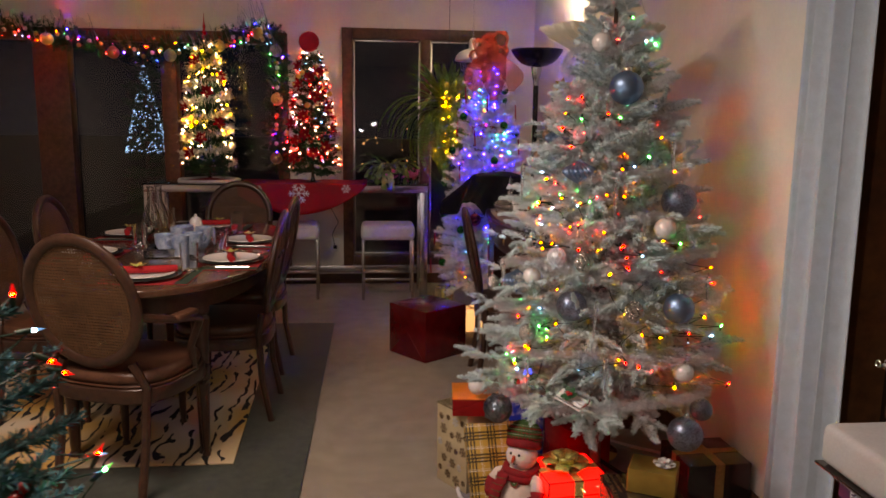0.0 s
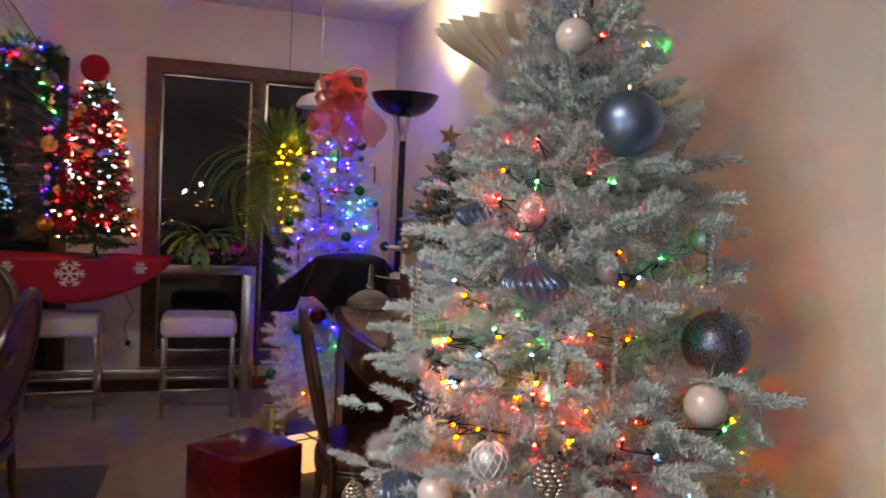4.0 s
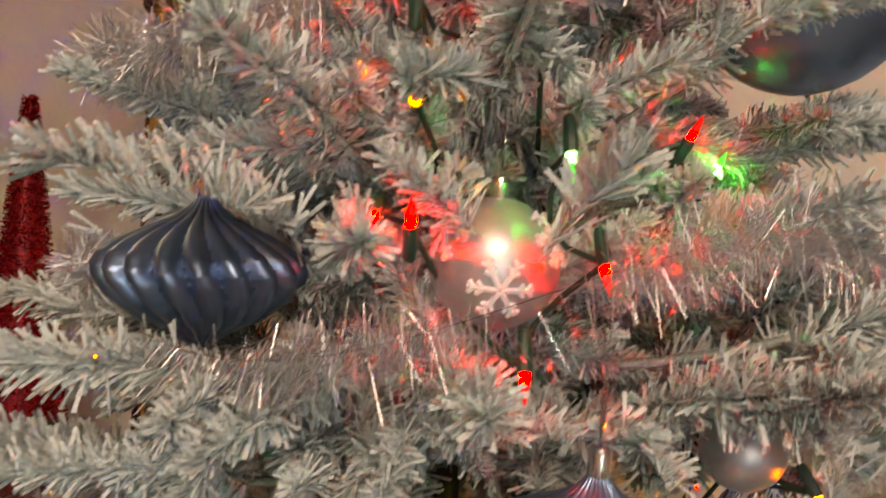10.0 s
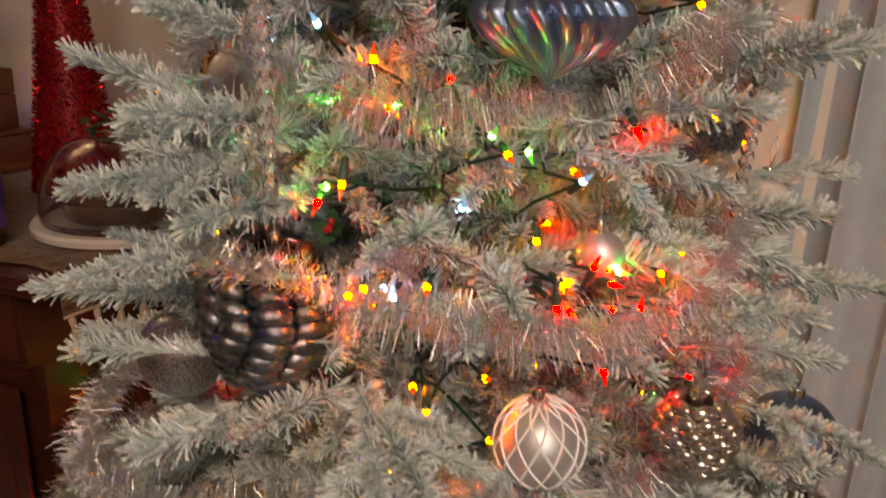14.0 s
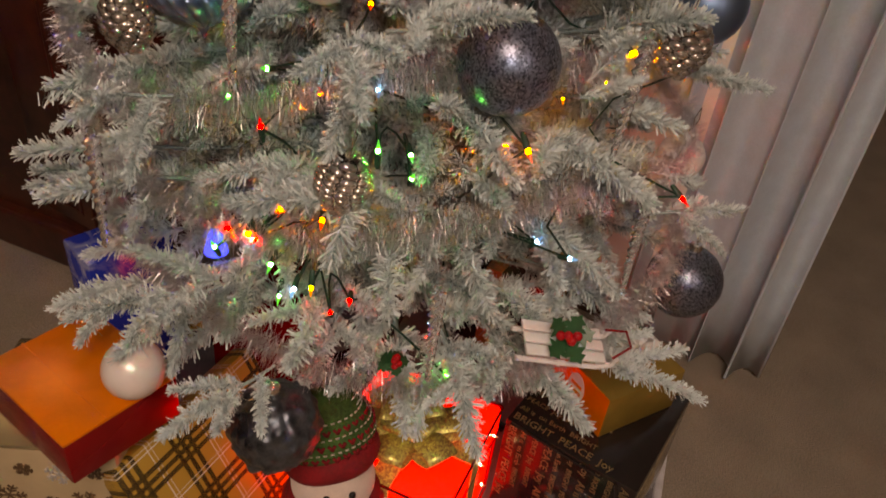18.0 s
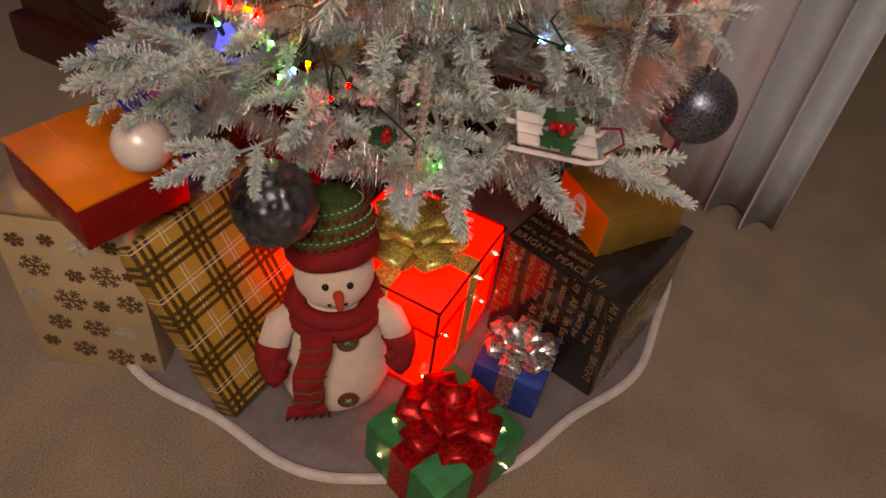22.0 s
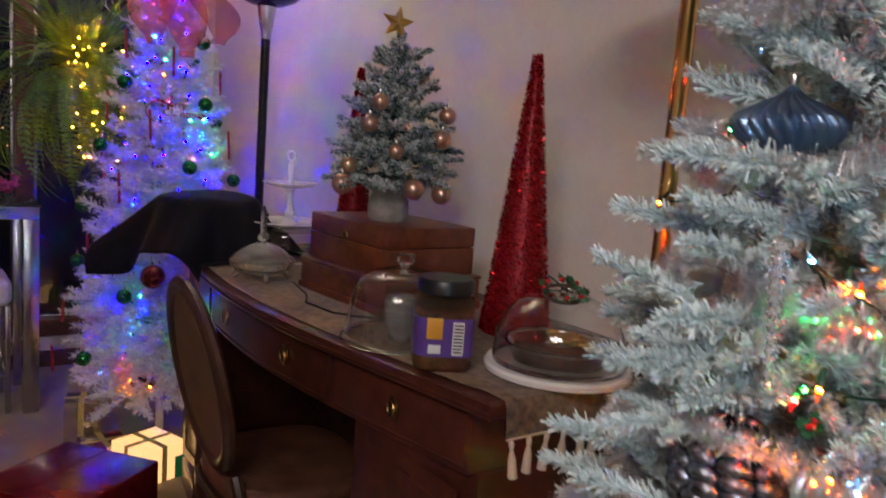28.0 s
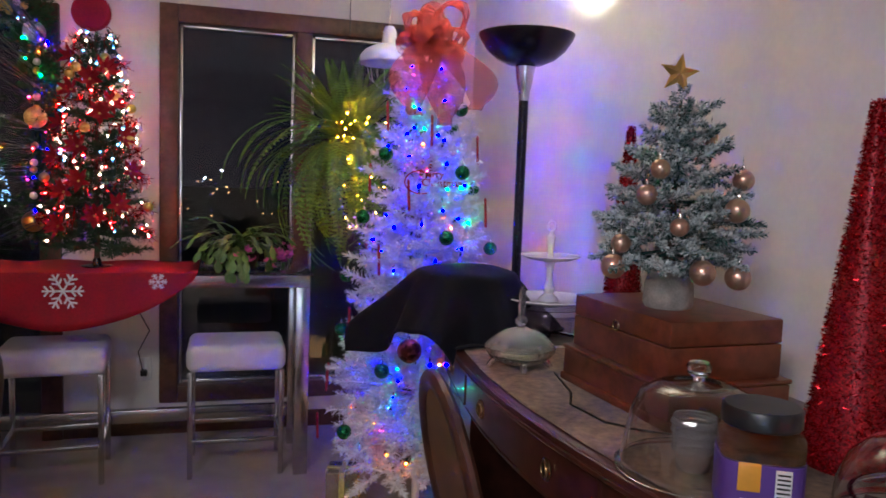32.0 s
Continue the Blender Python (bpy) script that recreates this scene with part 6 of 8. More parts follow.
    # arms with mittens
    for e in (-1, 1):
        add(0, tube, [(e * 0.05, -0.006, 0.168), (e * 0.078, -0.022, 0.158), (e * 0.09, -0.038, 0.13)], 0.022, 12)
        add(1, tube, [(e * 0.088, -0.034, 0.136), (e * 0.093, -0.044, 0.118), (e * 0.088, -0.058, 0.098), (e * 0.08, -0.062, 0.09)], 0.025, 12, False, 0.016)
        add(1, tube, [(e * 0.086, -0.05, 0.12), (e * 0.07, -0.066, 0.118)], 0.01, 8, False, 0.007)
        add(3, ball, 0.0052, (e * 0.016, -0.053, 0.253), 10)
    # carrot nose, coal mouth, buttons
    add(4, tube, [(0, -0.054, 0.242), (0.001, -0.066, 0.237), (0.001, -0.074, 0.228)], 0.0085, 10, False, 0.003)
    for k in range(7):
        a = (k - 3) * 0.27
        add(3, ball, 0.0034, (0.040 * math.sin(a), -0.0565 + 0.024 * abs(math.sin(a)) ** 1.6, 0.238 - 0.018 * math.cos(1.5 * a)), 8)
    for z, yy in ((0.158, -0.0635), (0.06, -0.086)):
        up = pose(0.012, yy, z, 90 - (18 if z > 0.1 else -4), 0, 0)
        add(2, lathe, [(0.0135, -0.002), (0.0145, 0.0), (0.0135, 0.003), (0.01, 0.0022), (0.002, 0.002)], 18, tilt=up)
        add(1, tube, [(0.0138 * math.cos(t), 0.0138 * math.sin(t), 0.002) for t in (2 * math.pi * k / 16 for k in range(16))], 0.002, 5, True, tilt=up)
        for q in (45, 135):
            add(0, box, -0.005, -0.0007, 0.0024, 0.005, 0.0007, 0.0032, tilt=up @ pose(0, 0, 0, 0, 0, q))
    me = bpy.data.meshes.new("plush_snowman")
    bm.to_mesh(me)
    bm.free()
    for m in mats:
        me.materials.append(m)
    return me


sn = new("plush_snowman", snowman())
sn.matrix_world = pose(0.690, 2.180, 0.014, -5, 0, -42) @ Matrix.Scale(0.96, 4)
tagged(sn, "white plush snowman with a red scarf and green knitted hat", "soft toy")

# ---- drawers and the things on the desk ----
M_PULL = mat("antique_brass", (0.42, 0.29, 0.13), 0.3, 1.0, vary=0.25, grain=60)


def pull(m, parent):
    p = B()
    lathe(p, [(0.023, 0.0), (0.023, 0.002), (0.019, 0.004), (0.017, 0.003)], 24)
    ob = part("pull", p, M_PULL, parent, "round antique brass pull")
    ob.matrix_basis = m
    part("ring", tube(B(), [(0.0145 * math.cos(k * 0.3927), 0.0145 * math.sin(k * 0.3927) - 0.004, 0.007) for k in range(16)], 0.0018, 6, True), M_PULL, ob)


for y0, y1 in ((2.965, 3.335), (3.365, 4.085), (4.115, 4.52)):
    n = 9
    yy = [y0 + (y1 - y0) * i / n for i in range(n + 1)]
    dr = B()
    slab(dr, [(bow(y) + 0.022, y) for y in yy] + [(bow(y) + 0.034, y) for y in reversed(yy)], DZ - 0.142, DZ - 0.04, 0.002)
    d = part("drawer", dr, M_DESK, desk)
    bd = B()
    for z in (DZ - 0.138, DZ - 0.044):
        tube(bd, [(bow(y) + 0.021, y, z) for y in yy], 0.002, 5)
    part("bead", bd, M_DESK, d)
    for yc in ([(y0 + y1) / 2] if y1 - y0 < 0.5 else [y0 + 0.17, y1 - 0.17]):
        s = math.atan2(bow(yc + 0.02) - bow(yc - 0.02), 0.04)
        pull(pose(bow(yc) + 0.021, yc, DZ - 0.09) @ pose(0, 0, 0, 0, -90, 0) @ pose(0, 0, 0, math.degrees(s), 0, 0), d)
for y0, y1 in ((2.975, 3.265), (4.145, 4.50)):
    dd = part("door", box(B(), bow((y0 + y1) / 2) + 0.042, y0, 0.13, bow((y0 + y1) / 2) + 0.05, y1, DZ - 0.185, 0.003), M_DESK, desk)
    fr = B()
    xx = bow((y0 + y1) / 2) + 0.04
    for a, b, c, d_ in ((y0 + 0.03, 0.16, y1 - 0.03, 0.168), (y0 + 0.03, DZ - 0.223, y1 - 0.03, DZ - 0.215), (y0 + 0.03, 0.168, y0 + 0.038, DZ - 0.223), (y1 - 0.038, 0.168, y1 - 0.03, DZ - 0.223)):
        box(fr, xx - 0.001, a, b, xx + 0.004, c, d_, 0.001)
    part("bead", fr, M_DESK, dd)
    part("key_plate", box(B(), xx - 0.001, y1 - 0.02, 0.42, xx + 0.003, y1 - 0.008, 0.445, 0.002), M_PULL, dd)
edge = B()
for dz, dx in ((-0.004, 0.0), (-0.018, -0.003), (-0.027, 0.004)):
    tube(edge, [(bow(y) + dx, y, DZ + dz) for y in ys], 0.003, 5)
part("edge_moulding", edge, M_DESK, desk)

# runner with tassels
M_RUNNER = mat("brown_paisley_runner", (0.20, 0.125, 0.07), 0.85, vary=0.3, grain=55, bump=0.5, second=(0.045, 0.022, 0.014), detail=2, sheen=0.2)
M_TASSEL = mat("beige_tassel_thread", (0.5, 0.42, 0.33), 0.9, vary=0.12, grain=200, bump=0.5)
run = thing("table_runner", (0, 0, 0), "brown paisley runner with beige tassels over the desk's end", "table runner")
rows = []
for x in [0.955 + 0.035 * i for i in range(14)]:
    col = [(x if x > 0.96 else bow(4.5 - 0.04 * j) + 0.022 if j < 39 else x, 4.5 - 0.04 * j, DZ + 0.0035 + 0.0008 * math.sin(9 * x + j)) for j in range(41)]
    col += [(x, 2.888, DZ + 0.002), (x, 2.882, DZ - 0.008)] + [(x, 2.880 - 0.001 * j, DZ - 0.02 - 0.02 * j) for j in range(3)]
    rows.append(col)
solid(part("cloth", sheet(B(), rows), M_RUNNER, run), 0.0018, 1.0)
for i in range(12):
    x = 0.965 + 0.040 * i
    t = B()
    lathe(t, [(0.001, 0.0), (0.0035, -0.004), (0.003, -0.01), (0.0022, -0.012), (0.0045, -0.022), (0.006, -0.045)], 8)
    tb = part("tassel", t, M_TASSEL, run)
    tb.matrix_basis = pose(x, 2.876, DZ - 0.060, rnd.uniform(-4, 4), rnd.uniform(-6, 6), 0) @ Matrix.Scale(1.45, 4)
part("trim_cord", tube(B(), [(0.955 + 0.455 * i / 20, 2.8765, DZ - 0.060) for i in range(21)], 0.0025, 6), M_TASSEL, run)

# two stacked wooden boxes
b1 = thing("wooden_box", pose(1.182, 3.64, DZ + 0.004, 0, 0, 4), "low rosewood box under another on the desk", "box")
part("body", box(B(), -0.145, -0.195, 0.008, 0.145, 0.195, 0.075, 0.004), M_BOX, b1)
part("plinth", box(B(), -0.15, -0.2, 0, 0.15, 0.2, 0.02, 0.005), M_BOX, b1)
part("lid_edge", box(B(), -0.148, -0.198, 0.075, 0.148, 0.198, 0.085, 0.004), M_BOX, b1)
b2 = thing("wooden_box", pose(1.182, 3.64, DZ + 0.0895, 0, 0, 3), "polished rosewood chest with a small ring pull", "box")
part("body", box(B(), -0.132, -0.18, 0, 0.132, 0.18, 0.068, 0.003), M_BOX, b2)
part("lid", box(B(), -0.132, -0.18, 0.0695, 0.132, 0.18, 0.118, 0.004), M_BOX, b2)
rp = part("ring_pull", tube(B(), [(-0.136, 0.011 * math.cos(k * 0.3927), 0.078 + 0.011 * math.sin(k * 0.3927)) for k in range(16)], 0.0016, 6, True), M_PULL, b2)

# little flocked tree in a burlap sack
BOXTOP = DZ + 0.0895 + 0.118
M_BURLAP = mat("grey_burlap", (0.36, 0.33, 0.30), 0.95, vary=0.2, grain=300, bump=0.9)
lt = thing("tabletop_tree", (1.158, 3.62, BOXTOP), "small snow-flocked tree in a burlap base with a gold star", "christmas tree")
part("pot", lathe(B(), [(0.046, 0), (0.052, 0.01), (0.05, 0.05), (0.04, 0.075), (0.02, 0.085)], 24, wob=lambda a, n: 1 + 0.03 * math.cos(9 * a)), M_BURLAP, lt)
part("trunk", tube(B(), [(0, 0, 0.06), (0, 0, 0.42)], 0.009, 8, r1=0.003), M_BARK, lt)
lt_r = interp([0.09, 0.14, 0.24, 0.34, 0.44], [0.19, 0.20, 0.175, 0.11, 0.04])
M_FLOCK2 = flocked("heavy_flocked_needles", (0.03, 0.085, 0.075), (0.72, 0.77, 0.78), 0.47)
LK = [sprig(rng.uniform(0.05, 0.065), 150, 0.015, 0.00125, 0.05, 56, 0.9, 3.6, 24.0) for _ in range(5)]
foliage(lt, (0, 0), lt_r, 0.11, 0.42, 0.042, lambda z: max(4, round(9 * lt_r(z) / 0.2 + 2)), LK, M_FLOCK2, 4, 1.0, (-0.1, 0.7), bare=0.4)
tipn = branch_arrays((0, 0, 0.36), (0.02, 0.01, 1), 0.08, LK, 4, 0.8)
v, q, fl_v = needle_mesh(*tipn)
fast("tip", v, q, 4, M_FLOCK2, lt, attr=fl_v)
M_GOLD = mat("satin_gold", (0.72, 0.50, 0.14), 0.28, 0.9, vary=0.08, grain=40)
M_ROSE = mat("rose_gold_ball", (0.62, 0.40, 0.30), 0.28, 0.8, vary=0.08, grain=40)
star = B()
ctr = [star.verts.new((0, -0.012, 0)), star.verts.new((0, 0.012, 0))]
ring = []
for k in range(10):
    a = math.pi / 2 + math.pi * k / 5
    r = 0.042 if k % 2 == 0 else 0.018
    ring.append(star.verts.new((r * math.cos(a), 0, r * math.sin(a))))
for k in range(10):
    star.faces.new((ctr[0], ring[k], ring[(k + 1) % 10]))
    star.faces.new((ctr[1], ring[(k + 1) % 10], ring[k]))
so = part("star", star, M_GOLD, None, smooth=False)
so.name = "star_topper"
so.matrix_world = pose(1.146, 3.613, BOXTOP + 0.482, 0, 8, -18)
tagged(so, "gold five-pointed star on the small flocked tree", "star")
for x, y, z, r, mm, la in ((-0.10, -0.10, 0.285, 0.019, M_ROSE, "rose-gold ball"), (-0.095, -0.05, 0.235, 0.021, M_ROSE, "rose-gold rose-shaped ball"), (-0.06, -0.115, 0.175, 0.018, M_ROSE, "rose-gold ball"),
                           (-0.13, -0.02, 0.135, 0.02, M_ROSE, "rose-gold ball"), (-0.02, -0.14, 0.09, 0.025, M_ROSE, "rose-gold ball"), (0.058, -0.127, 0.21, 0.024, M_ROSE, "rose-gold ball"),
                           (0.12, -0.06, 0.27, 0.022, M_ROSE, "rose-gold ball"), (0.065, -0.134, 0.08, 0.025, M_ROSE, "rose-gold ball"), (0.09, 0.02, 0.36, 0.018, M_ROSE, "rose-gold ball"), (-0.15, -0.03, 0.09, 0.025, M_ROSE, "rose-gold ball")):
    bauble((1.158 + x, 3.62 + y, BOXTOP + z), r, mm, la + " on the small flocked tree", "balls on the small tree", 0.02)

# red glitter cones
M_CONE = glitter("red_sequin", (0.30, 0.008, 0.016), 0.4, 330, 1.0, 0.4, 0.25)


def cone(at, r, h, label):
    ob = thing("glitter_cone", pose(*at), label, "decoration", "red glitter cones")
    bm = B()
    lathe(bm, [(r, 0), (r, 0.004)] + [(r * (1 - 0.94 * i / 60) + (0.0012 if i % 2 else 0), 0.004 + (h - 0.01) * i / 60) for i in range(1, 61)] + [(0.002, h)], 40)
    part("cone", bm, M_CONE, ob)
    n = 9000
    u = rng.uniform(0, 1, n) ** 1.4
    a = rng.uniform(0, 2 * np.pi, n)
    rr = r * (1 - 0.94 * u) + 0.001
    c = np.stack([rr * np.cos(a), rr * np.sin(a), 0.004 + (h - 0.01) * u], 1)
    d = np.stack([np.cos(a), np.sin(a), 0.3 + 0 * a], 1) + rng.normal(0, 0.8, (n, 3))
    d /= np.linalg.norm(d, axis=1, keepdims=True)
    e = c + d * 0.0085
    w = np.cross(d, rng.normal(0, 1, (n, 3)))
    w /= np.linalg.norm(w, axis=1, keepdims=True) / 0.0008
    fl = fast("sequin_skin", np.stack([c - w, c + w, e + w, e - w], 1).reshape(-1, 3), np.arange(n * 4).reshape(-1, 4), 4, M_TINSELRED, ob)
    fl["kind"] = "stuff"
    return ob


cone((1.268, 3.233, DZ + 0.0055), 0.072, 0.607, "tall red glitter cone tree on the desk")
cone((1.262, 3.99, DZ + 0.0055), 0.058, 0.609, "tall red glitter cone tree behind the small flocked tree")


def shell(name, prof, parent, material=None, thick=0.003, label="", seg=48, wob=None):
    ob = part(name, lathe(B(), prof, seg, caps=False, wob=wob), material or M_GLASS, parent, label)
    solid(ob, thick)
    return ob


ZT = DZ + 0.0055
# acrylic dome with a cup inside
ad = thing("cake_cover", (0.992, 3.268, ZT), "clear acrylic cake cover with a knob and wide rim", "cake cover")
shell("cover", [(0.125, 0), (0.124, 0.006), (0.116, 0.012), (0.112, 0.04), (0.102, 0.095), (0.088, 0.125), (0.06, 0.14), (0.012, 0.146)], ad, thick=0.0028)
part("knob", lathe(B(), [(0.010, 0.1465), (0.008, 0.152), (0.018, 0.158), (0.0195, 0.170), (0.016, 0.176), (0.002, 0.176)], 24), M_GLASS, ad)
M_CUP = mat("clear_plastic_cup", (0.95, 0.95, 0.96), 0.06, vary=0.02, trans=0.9, ior=1.4)
cu = thing("plastic_cup", (0.992, 3.268, ZT), "clear stacked plastic cups under the cover", "cup")
shell("cup", [(0.026, 0.001), (0.028, 0.03), (0.034, 0.085), (0.036, 0.087)], cu, M_CUP, thick=0.0015, seg=32)
for z in (0.030, 0.044, 0.058, 0.072):
    shell("rim", [(0.029 + 0.12 * z * 0.5, z), (0.034 + 0.12 * z * 0.5, z + 0.003), (0.034 + 0.12 * z * 0.5, z + 0.007), (0.031 + 0.12 * z * 0.5, z + 0.009)], cu, M_CUP, thick=0.0012, seg=32)
# jar of nuts
jr = thing("snack_jar", (0.964, 3.085, ZT), "square plastic snack jar with a purple label and black lid", "jar")
part("jar", slab(B(), oval(0.054, 0.054, 40, 4.0), 0, 0.135, 0.012, 4), glass("jar_plastic", (0.95, 0.93, 0.9), 0.03, 1.3), jr)
M_NUTS = mat("roasted_nuts", (0.16, 0.06, 0.025), 0.6, vary=0.5, grain=70, bump=1.0)
part("contents", slab(B(), oval(0.049, 0.049, 40, 4.0), 0.004, 0.112, 0.01, 3), M_NUTS, jr, "brown roasted nuts")
part("lid", lathe(B(), [(0.05, 0.137), (0.052, 0.139), (0.052, 0.160), (0.049, 0.164), (0.002, 0.165)], 40, wob=lambda a, n: 1 + 0.008 * math.cos(60 * a)), mat("black_plastic_lid", (0.012, 0.012, 0.014), 0.35, vary=0.1), jr, "ribbed black lid")
M_PURPLE = mat("purple_label", (0.10, 0.045, 0.24), 0.4, vary=0.1, grain=20)
lab = part("label", slab(B(), oval(0.0552, 0.0552, 40, 4.0), 0.03, 0.098), M_PURPLE, jr, "purple paper label")
for x0, x1, z0, z1, c, nm in ((-0.034, -0.006, 0.062, 0.1, (0.65, 0.30, 0.03), "label_patch"), (0.012, 0.032, 0.034, 0.094, (0.6, 0.6, 0.6), "label_panel"), (-0.03, -0.008, 0.036, 0.052, (0.7, 0.7, 0.7), "barcode")):
    pp = part(nm, box(B(), x0, -0.0572, z0, x1, -0.0554, z1, 0.0004), mat(nm + "_ink", c, 0.45, vary=0.08), lab)
for k in range(9):
    part("text_bar", box(B(), 0.014, -0.0578, 0.039 + 0.006 * k, 0.030, -0.0573, 0.0415 + 0.006 * k), M_BLACK, lab)
jr.rotation_euler = (0, 0, radians(-30))
# glass cake dome on marble
M_MARBLE = mat("white_marble", (0.78, 0.75, 0.72), 0.25, vary=0.1, grain=18, coat=0.3)
cd = thing("cake_dome", (1.15, 2.972, ZT), "glass cake dome with a holly wreath on a white marble plate", "cake dome")
part("plate", lathe(B(), [(0.128, 0), (0.136, 0.004), (0.137, 0.012), (0.133, 0.017), (0.002, 0.018)], 56), M_MARBLE, cd, "round white marble plate")
shell("dome", [(0.122, 0.0185), (0.123, 0.03), (0.119, 0.07), (0.105, 0.105), (0.08, 0.130), (0.045, 0.146), (0.012, 0.150)], cd, thick=0.0025)
part("dome_knob", lathe(B(), [(0.008, 0.151), (0.007, 0.158), (0.014, 0.165), (0.014, 0.172), (0.002, 0.178)], 20), M_GLASS, cd)
dish = thing("pie_dish", (1.15, 2.972, ZT + 0.0185), "glass pie dish holding a half-eaten dark pie", "dish")
shell("dish", [(0.06, 0.001), (0.085, 0.004), (0.098, 0.034), (0.104, 0.037)], dish, thick=0.003)
pie = B()
slab(pie, [(0.083 * math.cos(a), 0.083 * math.sin(a)) for a in (2.2 + 3.6 * k / 24 for k in range(25))] + [(0, 0)], 0.006, 0.028, 0.003)
part("pie", pie, mat("dark_pie", (0.13, 0.05, 0.022), 0.7, vary=0.4, grain=60, bump=1.0), dish)
for k in range(14):
    part("biscuit", ball(B(), 0.013, (0.045 + rnd.uniform(-0.03, 0.02), 0.02 + rnd.uniform(-0.045, 0.03), 0.03 + rnd.uniform(-0.006, 0.012)), 10, 0.6), mat("golden_biscuit", (0.5, 0.27, 0.09), 0.75, vary=0.25, grain=90, bump=0.6) if k == 0 else bpy.data.materials["golden_biscuit"], dish)
wr = thing("holly_wreath", pose(1.12, 2.945, ZT + 0.148, 14, -10, 0), "small holly wreath with red berries on the dome", "wreath")
for k in range(16):
    a = 22.5 * k
    lf = B()
    row = []
    for i in range(7):
        u = i / 6
        w = 0.0075 * math.sin(math.pi * (0.05 + 0.95 * u)) * (1 + 0.3 * (-1) ** i)
        row.append([(0.024 * u, -w, 0), (0.024 * u, 0, 0.003), (0.024 * u, w, 0)])
    bmesh.ops.transform(sheet(lf, row), matrix=pose(0.034 * math.cos(radians(a)), 0.034 * math.sin(radians(a)), 0.01, rnd.uniform(-40, 40), -rnd.uniform(0, 50), a + rnd.uniform(30, 120)), verts=lf.verts)
    part("leaf", lf, M_HOLLY, wr)
    if k % 2 == 0:
        part("berry", ball(B(), 0.0048, (0.036 * math.cos(radians(a + 9)), 0.036 * math.sin(radians(a + 9)), 0.016), 10), M_BERRY, wr)
part("vine", tube(B(), [(0.034 * math.cos(k * 0.3927), 0.034 * math.sin(k * 0.3927), 0.006) for k in range(16)], 0.0035, 6, True), M_BARK, wr)
# crystal dish
M_CRYSTAL = mat("cut_crystal", (0.97, 0.97, 0.98), 0.06, 0.0, vary=0.02, grain=60, bump=0.5, trans=0.95, ior=1.5)
cy = thing("crystal_dish", (0.955, 3.925, ZT), "cut-crystal covered dish on feet with a tall finial", "dish")
def square_cut(a, n):
    """A rounded square, cut in flutes that wind up the wall."""
    c = (abs(math.cos(a)) ** 3.2 + abs(math.sin(a)) ** 3.2) ** (-1 / 3.2)
    return c * (1 + 0.05 * (abs(math.cos(10 * a + 0.5 * (n % 2))) - 0.5))


part("bowl", lathe(B(), [(0.030, 0.016), (0.042, 0.018), (0.052, 0.028), (0.058, 0.040), (0.060, 0.047), (0.056, 0.047), (0.05, 0.034), (0.03, 0.026), (0.004, 0.024)], 80, wob=square_cut), M_CRYSTAL, cy)
part("lid", lathe(B(), [(0.059, 0.0478), (0.058, 0.052), (0.052, 0.060), (0.042, 0.072), (0.028, 0.083), (0.012, 0.090)], 80, wob=square_cut), M_CRYSTAL, cy)
part("finial", lathe(B(), [(0.009, 0.0905), (0.007, 0.094), (0.012, 0.100), (0.0125, 0.108), (0.006, 0.115), (0.0075, 0.135), (0.0065, 0.168), (0.001, 0.183)], 8), M_CRYSTAL, cy)
for sx in (-1, 1):
    for sy in (-1, 1):
        part("foot", tube(B(), [(sx * 0.034, sy * 0.034, 0.020), (sx * 0.040, sy * 0.040, 0.010), (sx * 0.042, sy * 0.042, 0.005)], 0.007, 8, False, 0.0045), M_CRYSTAL, cy)
cy.rotation_euler = (0, 0, radians(32))
cy.scale = (1.28, 1.28, 1.12)
# tiered stand on a glass cake carrier
M_CHINA = mat("white_china", (0.78, 0.77, 0.76), 0.2, vary=0.03, coat=0.4)
cc = thing("cake_carrier", (1.157, 4.22, ZT), "low clear glass cake carrier", "cake carrier")
shell("carrier", [(0.10, 0), (0.108, 0.01), (0.108, 0.085), (0.10, 0.1), (0.06, 0.106), (0.004, 0.107)], cc, thick=0.003)
ts = thing("tiered_stand", (1.157, 4.22, ZT + 0.1085), "white china tiered stand with a ring handle on top", "cake stand")
part("lower_plate", lathe(B(), [(0.05, 0), (0.10, 0.006), (0.128, 0.016), (0.127, 0.019), (0.09, 0.01), (0.002, 0.006)], 48), M_CHINA, ts)
part("stem", lathe(B(), [(0.03, 0.008), (0.028, 0.014), (0.012, 0.03), (0.018, 0.045), (0.012, 0.06), (0.009, 0.08), (0.014, 0.118), (0.02, 0.122)], 24), M_CHINA, ts)
part("upper_plate", lathe(B(), [(0.02, 0.122), (0.06, 0.128), (0.086, 0.138), (0.085, 0.141), (0.05, 0.133), (0.002, 0.13)], 48), M_CHINA, ts)
part("handle_stem", lathe(B(), [(0.011, 0.13), (0.008, 0.15), (0.011, 0.17), (0.013, 0.195), (0.007, 0.202), (0.005, 0.21)], 20), M_CHINA, ts)
part("ring_handle", tube(B(), [(0.0125 * math.cos(k * 0.3927), 0, 0.224 + 0.0145 * math.sin(k * 0.3927)) for k in range(16)], 0.003, 8, True), M_CHINA, ts)
